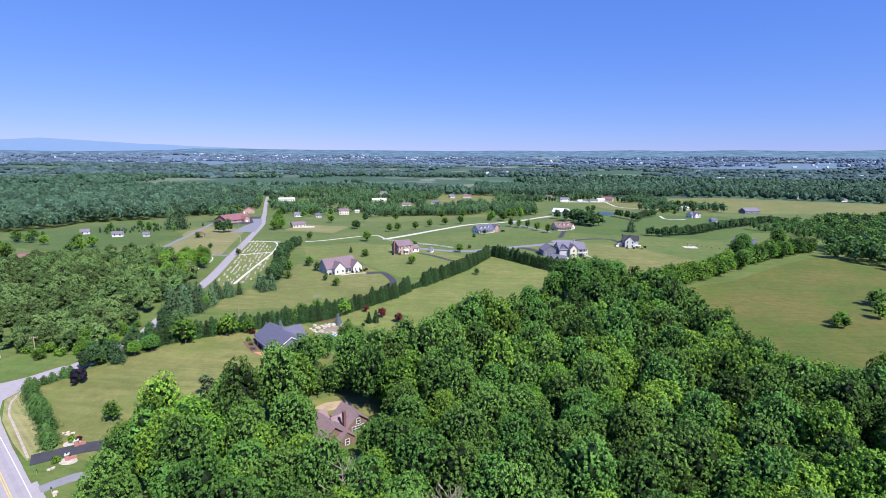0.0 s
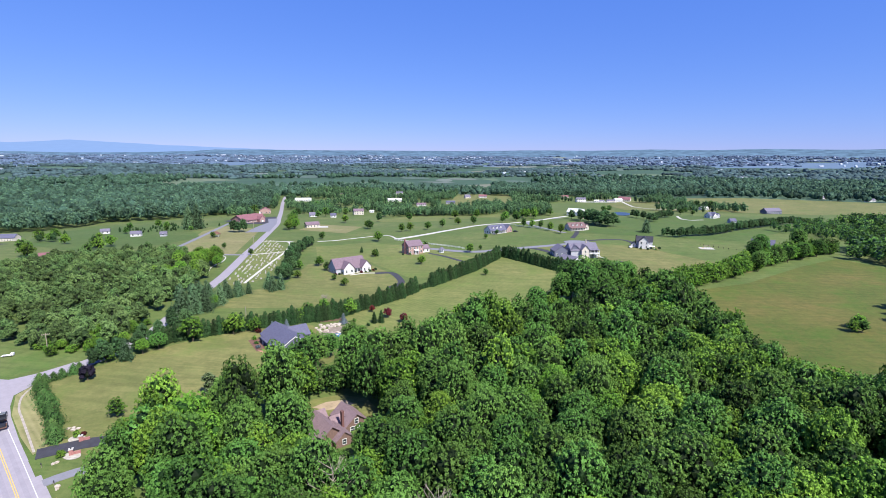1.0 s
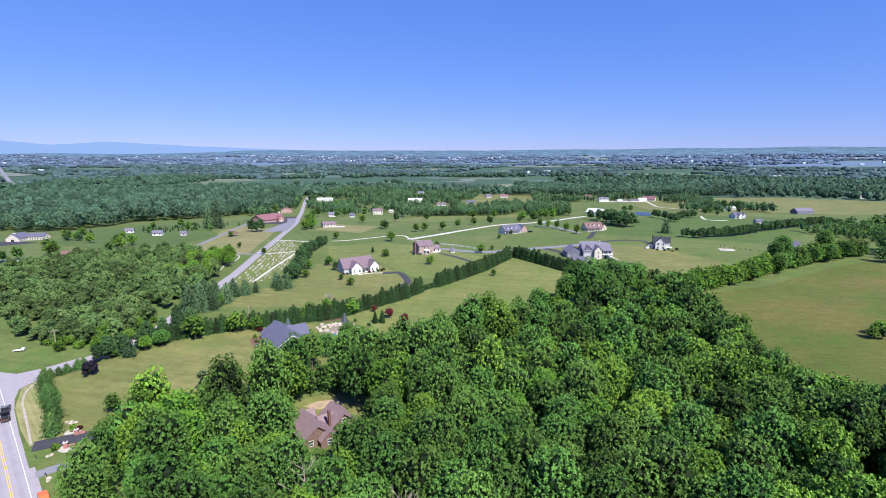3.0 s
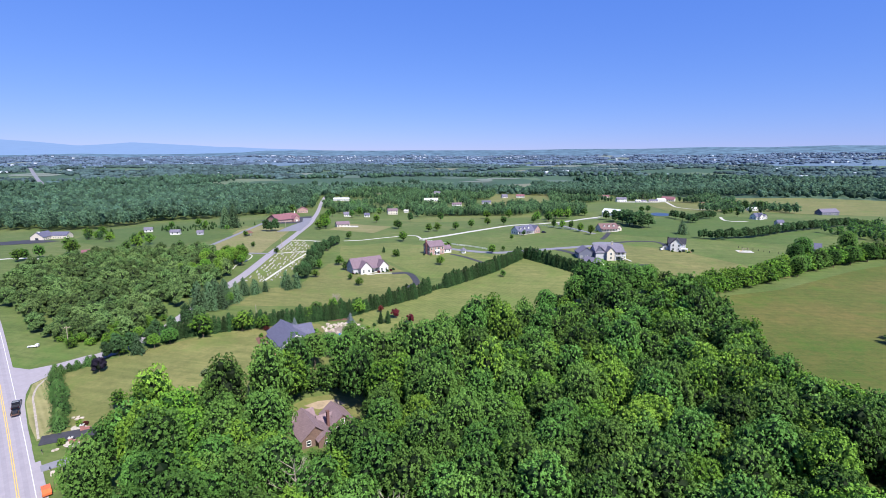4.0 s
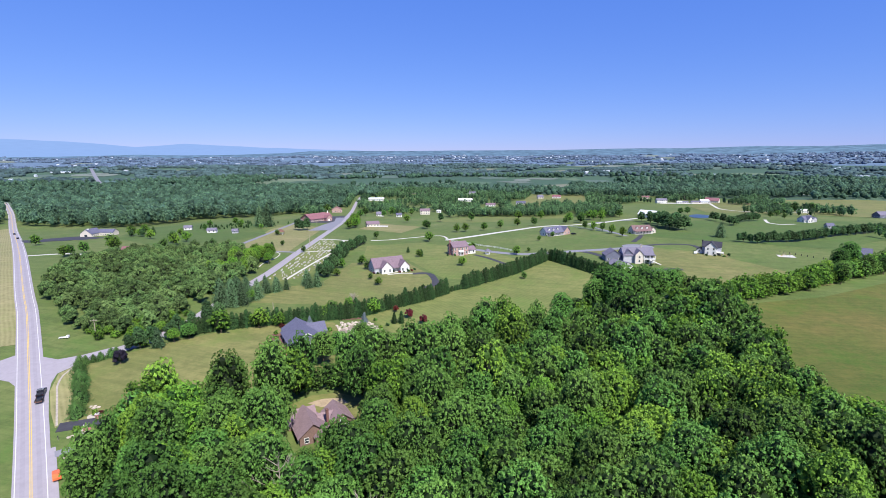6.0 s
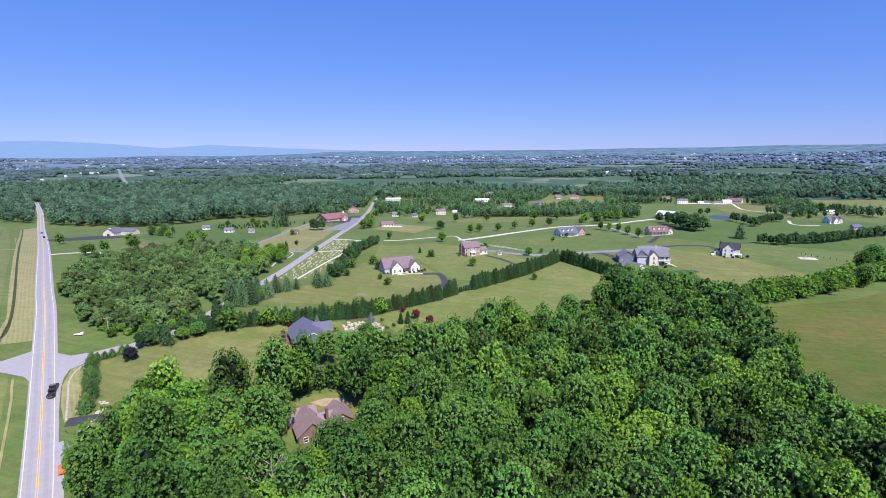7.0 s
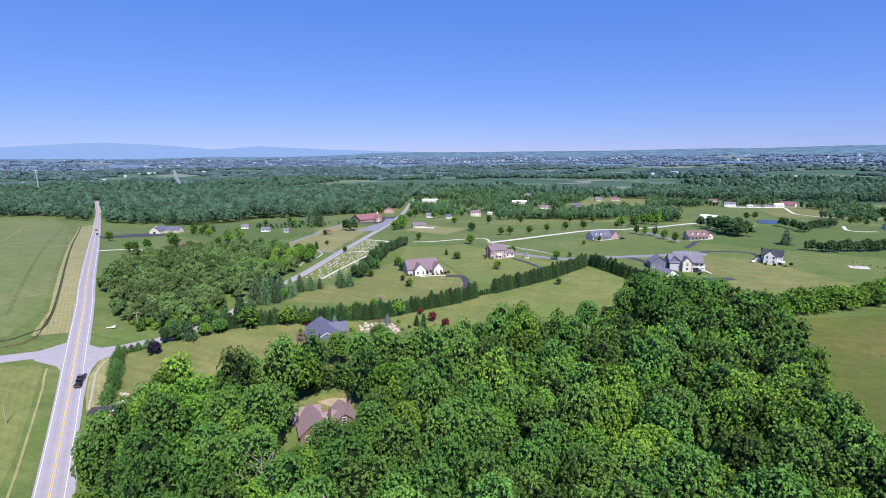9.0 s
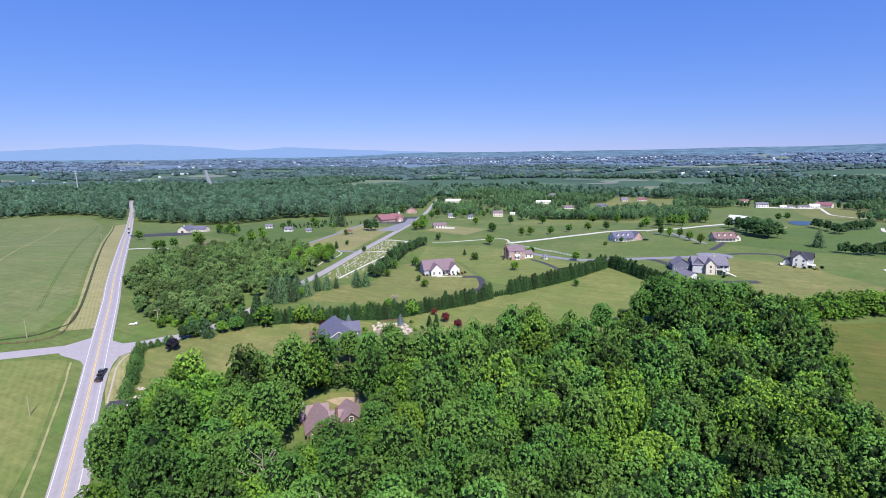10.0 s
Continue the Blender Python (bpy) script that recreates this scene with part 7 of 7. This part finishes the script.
for k, (x, y, r, m, lab) in enumerate(((-77, 191, 1.1, M_LEAF_LIME, "yellow-green garden shrub"), (-74.5, 187.5, 0.9, M_LEAF, "round green garden shrub"), (-72.5, 184, 1.0, M_NEEDLE_BLUE, "silver-blue garden shrub"),
                                      (-78, 198, 1.3, M_LEAF_RED, "wine-red garden shrub"), (-60, 216, 1.2, M_LEAF, "round green garden shrub"), (-42, 216, 1.1, M_LEAF, "round green garden shrub"),
                                      (-37, 209, 1.0, M_LEAF_LIME, "yellow-green garden shrub"), (-57, 200, 1.3, M_LEAF_LIME, "yellow-green garden shrub"), (-35, 212, 1.0, M_NEEDLE, "dark green garden shrub"))):
    shrub(x, y, r, m, lab + " in a bed", 210 + k)
for x, y, s in ((-30, 217, 0.9), (-33, 216, 0.8)):
    plant("hedge0", x, y, s, 0, 1.2, "garden conifers", "dark upright conifer in the garden")

# ---- pool and bits by the brown house ----
patch("sandy_yard", [(-41, 146.5), (-37.5, 150), (-32, 152), (-28.5, 150), (-31, 147.5), (-36, 145.5)], M_DIRT, 0.14, "bare sandy yard behind the brown house", "yard", 3)
patch("terrace", [(-27, 118), (-20.5, 117.5), (-20, 124.5), (-26.5, 125)], M_CONCRETE, 0.2, "pale terrace by a swimming pool", "terrace", 3)
patch("pool", [(-25.5, 119.5), (-21.5, 119), (-21, 123), (-25, 123.5)], M_POOL, 0.28, "bright blue swimming pool behind the brown house", "pool", 3)


def dead_tree(x, y, h, seed):
    rg = random.Random(seed)
    root = new("dead_tree")
    root.matrix_basis = pose(x, y, gz(x, y))
    part("trunk", tube(bmesh.new(), [(0, 0, -0.5), (0.2, 0, h * 0.4), (0.1, 0.3, h * 0.75), (0.3, 0.2, h)], [0.32, 0.24, 0.13, 0.03]), M_DEADWOOD, root)
    for k in range(26):
        a, z = rg.uniform(0, 6.28), h * rg.uniform(0.35, 0.92)
        r = (h - z) * 0.55 + 1.0
        p1 = Vector((math.cos(a) * r * 0.5, math.sin(a) * r * 0.5, z + r * 0.4))
        p2 = Vector((math.cos(a + 0.3) * r, math.sin(a + 0.3) * r, z + r * 0.95))
        bm = tube(bmesh.new(), [(0.1, 0.1, z), p1, p2], [0.1, 0.06, 0.015], 4)
        for j in range(4):
            b = a + rg.uniform(-1, 1)
            q = p1.lerp(p2, rg.uniform(0, 0.8))
            tube(bm, [q, q + Vector((math.cos(b), math.sin(b), 1.0)) * rg.uniform(0.6, 1.3)], [0.035, 0.01], 3)
        part("branch", bm, M_DEADWOOD, root)
    return tagged(root, "leafless grey dead tree among green crowns", "dead tree", "dead trees")


dead_tree(-21.5, 95, 20.5, 1)
dead_tree(0, 87, 20.5, 2)
dead_tree(-60, 236, 4, 3)

# the white-roofed shed at the wood's tip
plain_house(54, 228, 20, 6, 4.5, 2.2, 1.2, M_SIDE_WHITE, M_ROOF_WHITE, "small white-roofed shed under tall trees", 1, "shed")

# ---- things on the lawns ----
root = new("gazebo")
root.matrix_basis = pose(-8, 366, gz(-8, 366), 0, 0, 20)
tagged(root, "small white gazebo with a grey peaked roof", "gazebo")
for k in range(6):
    a = k * math.pi / 3
    part("post", box(bmesh.new(), 1.7 * math.cos(a) - 0.1, 1.7 * math.cos(a) + 0.1, 1.7 * math.sin(a) - 0.1, 1.7 * math.sin(a) + 0.1, -0.3, 2.5), M_TRIM, root)
part("floor", tube(bmesh.new(), [(0, 0, -0.2), (0, 0, 0.3)], [2.0, 2.0], 6), M_TRIM, root)
part("roof", tube(bmesh.new(), [(0, 0, 2.5), (0, 0, 2.7), (0, 0, 3.9), (0, 0, 4.1)], [2.4, 2.3, 0.4, 0.05], 6), M_ROOF_GREY, root)
root = new("pavilion")
root.matrix_basis = pose(-204, 424, gz(-204, 424), 0, 0, 15)
tagged(root, "small pavilion with a dark brown hipped roof", "pavilion")
for x in (-2.2, 2.2):
    for y in (-2.2, 2.2):
        part("post", box(bmesh.new(), x - 0.15, x + 0.15, y - 0.15, y + 0.15, -0.3, 2.6), M_TRIM, root)
part("roof", tube(bmesh.new(), [(0, 0, 2.6), (0, 0, 2.8), (0, 0, 4.6), (0, 0, 4.7)], [4.0, 3.9, 1.2, 0.3], 8), M_MULCH, root)
part("table", box(bmesh.new(), -1.2, 1.2, -0.6, 0.6, 0.4, 1.0), M_WHITE, root)
root = new("play_set")
root.matrix_basis = pose(203, 405, gz(203, 405), 0, 0, 10)
tagged(root, "wooden play set on a pad of pale sand", "play set")
patch("sand_pad", [(197, 401), (208, 401), (209, 409), (198, 409)], M_CONCRETE, 0.14, "pad of pale sand on the lawn", "sand", 4)
for x in (-2.5, -0.5, 2.8):
    part("frame_leg", tube(bmesh.new(), [(x, -1.1, -0.2), (x, 0, 2.5)], [0.08, 0.08], 6), M_POLE, root)
    part("frame_leg", tube(bmesh.new(), [(x, 1.1, -0.2), (x, 0, 2.5)], [0.08, 0.08], 6), M_POLE, root)
part("beam", tube(bmesh.new(), [(-2.8, 0, 2.5), (3.0, 0, 2.5)], [0.1, 0.1], 6), M_POLE, root)
part("platform", box(bmesh.new(), -2.4, -0.6, -0.8, 0.8, 1.2, 1.32), M_POLE, root)
part("slide", prism(bmesh.new(), [(-2.4, 1.3), (-4.4, 0.1), (-4.4, -0.05), (-2.4, 1.15)], -0.3, 0.3, "y"), M_YELLOW_LINE, root)
for x in (0.6, 1.8):
    part("swing", box(bmesh.new(), x - 0.25, x + 0.25, -0.12, 0.12, 0.45, 0.5), M_DARK, root)
for x, y in ((163, 398), (110, 408)):
    ob = shrub(x, y, 1.3, M_NEEDLE, "dark clipped shrub beside the white house", int(300 + x))

for k, (x, y) in enumerate(((-68, 290), (-66, 290.5), (-64, 292), (-62, 293.5), (-60, 295), (-58, 297), (-54, 297), (-52, 299), (-50, 301), (-48, 303), (-47, 306))):
    shrub(x, y, rng.uniform(0.8, 1.3), M_NEEDLE if k % 3 else M_LEAF_RED, "low dark shrub along the house front", 330 + k)
strip("path", smooth_line([(-46, 298), (-52, 296.5), (-57, 293), (-60, 291)], 2), -0.7, 0.7, M_CONCRETE, 0.16, "pale garden path along the house front", "path")
for k, (x, y) in enumerate(((84, 352), (87, 353), (80, 353), (101, 351), (34, 457), (38, 461), (44, 467), (52, 474), (108, 484), (114, 487), (120, 489), (-35, 353), (-30, 354), (-25, 359), (147, 394), (152, 393), (158, 392))):
    shrub(x, y, rng.uniform(0.7, 1.2), M_NEEDLE if k % 2 else M_LEAF, "low green shrub beside a house wall", 350 + k)

# ---- far marks: mast, road on the far rise, the town ----
root = new("radio_mast")
root.matrix_basis = pose(-1378, 933, gz(-1378, 933))
tagged(root, "tall pale radio mast rising above the wood", "radio mast")
part("pole", tube(bmesh.new(), [(0, 0, -1), (0, 0, 30), (0, 0, 57)], [1.9, 1.6, 1.2], 8), M_STEEL, root)
for z in (49, 55.5):
    part("platform", tube(bmesh.new(), [(0, 0, z), (0, 0, z + 0.4)], [2.2, 2.2], 10), M_STEEL, root)
    for k in range(9):
        a = k * 2 * math.pi / 9
        part("antenna", box(bmesh.new(), 2.3 * math.cos(a) - 0.25, 2.3 * math.cos(a) + 0.25, 2.3 * math.sin(a) - 0.25, 2.3 * math.sin(a) + 0.25, z - 0.8, z + 1.6), M_TRIM, root)
strip("road", smooth_line([(-1280, 1299), (-1500, 1500), (-1828, 1803), (-2000, 1962)], 40), -6, 6, M_LANE, 1.2, "pale straight road climbing a far rise")


# town walls and roofs paled towards blue: haze put into the paint
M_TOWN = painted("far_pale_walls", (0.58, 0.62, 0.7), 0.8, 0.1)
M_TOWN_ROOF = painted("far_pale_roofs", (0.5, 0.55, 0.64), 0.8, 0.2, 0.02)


def town_mesh(w, d, h, rise):
    wall = prism(bmesh.new(), [(-d / 2, -3), (d / 2, -3), (d / 2, h), (0, h + rise), (-d / 2, h)], -w / 2, w / 2, "x")
    roof = prism(bmesh.new(), [(-d / 2 - 0.6, h - 0.2), (0, h + rise + 0.1), (d / 2 + 0.6, h - 0.2), (d / 2 + 0.6, h + 0.2), (0, h + rise + 0.5), (-d / 2 - 0.6, h + 0.2)], -w / 2 - 0.6, w / 2 + 0.6, "x")
    out = []
    for nm, bm, mat in (("wall", wall, M_TOWN), ("roof", roof, M_TOWN_ROOF)):
        me = bpy.data.meshes.new(nm)
        bm.to_mesh(me)
        bm.free()
        me.materials.append(mat)
        out.append(me)
    return out


TOWN = [town_mesh(15, 10, 4, 3), town_mesh(26, 13, 4, 2), town_mesh(12, 9, 4, 3), town_mesh(48, 18, 4.5, 1)]


def town_building(az, r, kind):
    x, y = r * math.sin(radians(az)), r * math.cos(radians(az))
    root = new("building")
    root.matrix_basis = pose(x, y, gz(x, y) + 3.5, 0, 0, rng.uniform(-25, 25)) @ Matrix.Scale(rng.uniform(0.5, 0.9), 4)
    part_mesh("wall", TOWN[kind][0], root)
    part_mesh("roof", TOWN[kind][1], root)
    tagged(root, "far town building paled by painted haze", "building", "far town buildings")


for az0, az1, r0, r1, n in ((-26, -6, 3300, 4450, 96), (-4, 4, 3500, 4300, 34), (-55, -26, 3000, 4450, 30), (5, 45, 2900, 4450, 60), (-60, -30, 1900, 2600, 12), (-5, 40, 1900, 2700, 18)):
    for _ in range(n):
        town_building(rng.uniform(az0, az1), rng.uniform(r0, r1), int(rng.choice([0, 2, 2, 2, 1, 3], p=[0.3, 0.15, 0.15, 0.15, 0.15, 0.1])))

# tractor lines in the crop
for k in range(7):
    off = -150 + 42 * k
    for w in (0.0, 2.2):
        px, py = -205 - 0.6 * off - 0.6 * w - 20, 150 - 0.8 * off - 20
        a, b = (px, py + 10 + w), (px - 420, py + 325 + w)
        line = [p for p in smooth_line([a, b], 8) if inside([(-885, 490), (-736, 530), (-616, 466), (-352, 278), (-207, 168), (-190, 143), (-200, 134), (-330, 44), (-790, 205)], [p])[0]]
        if len(line) > 3:
            strip("tractor_track", line, -0.3, 0.3, M_LUSH if k % 2 else M_VERGE, 0.13, "narrow tractor track through the crop", "track")
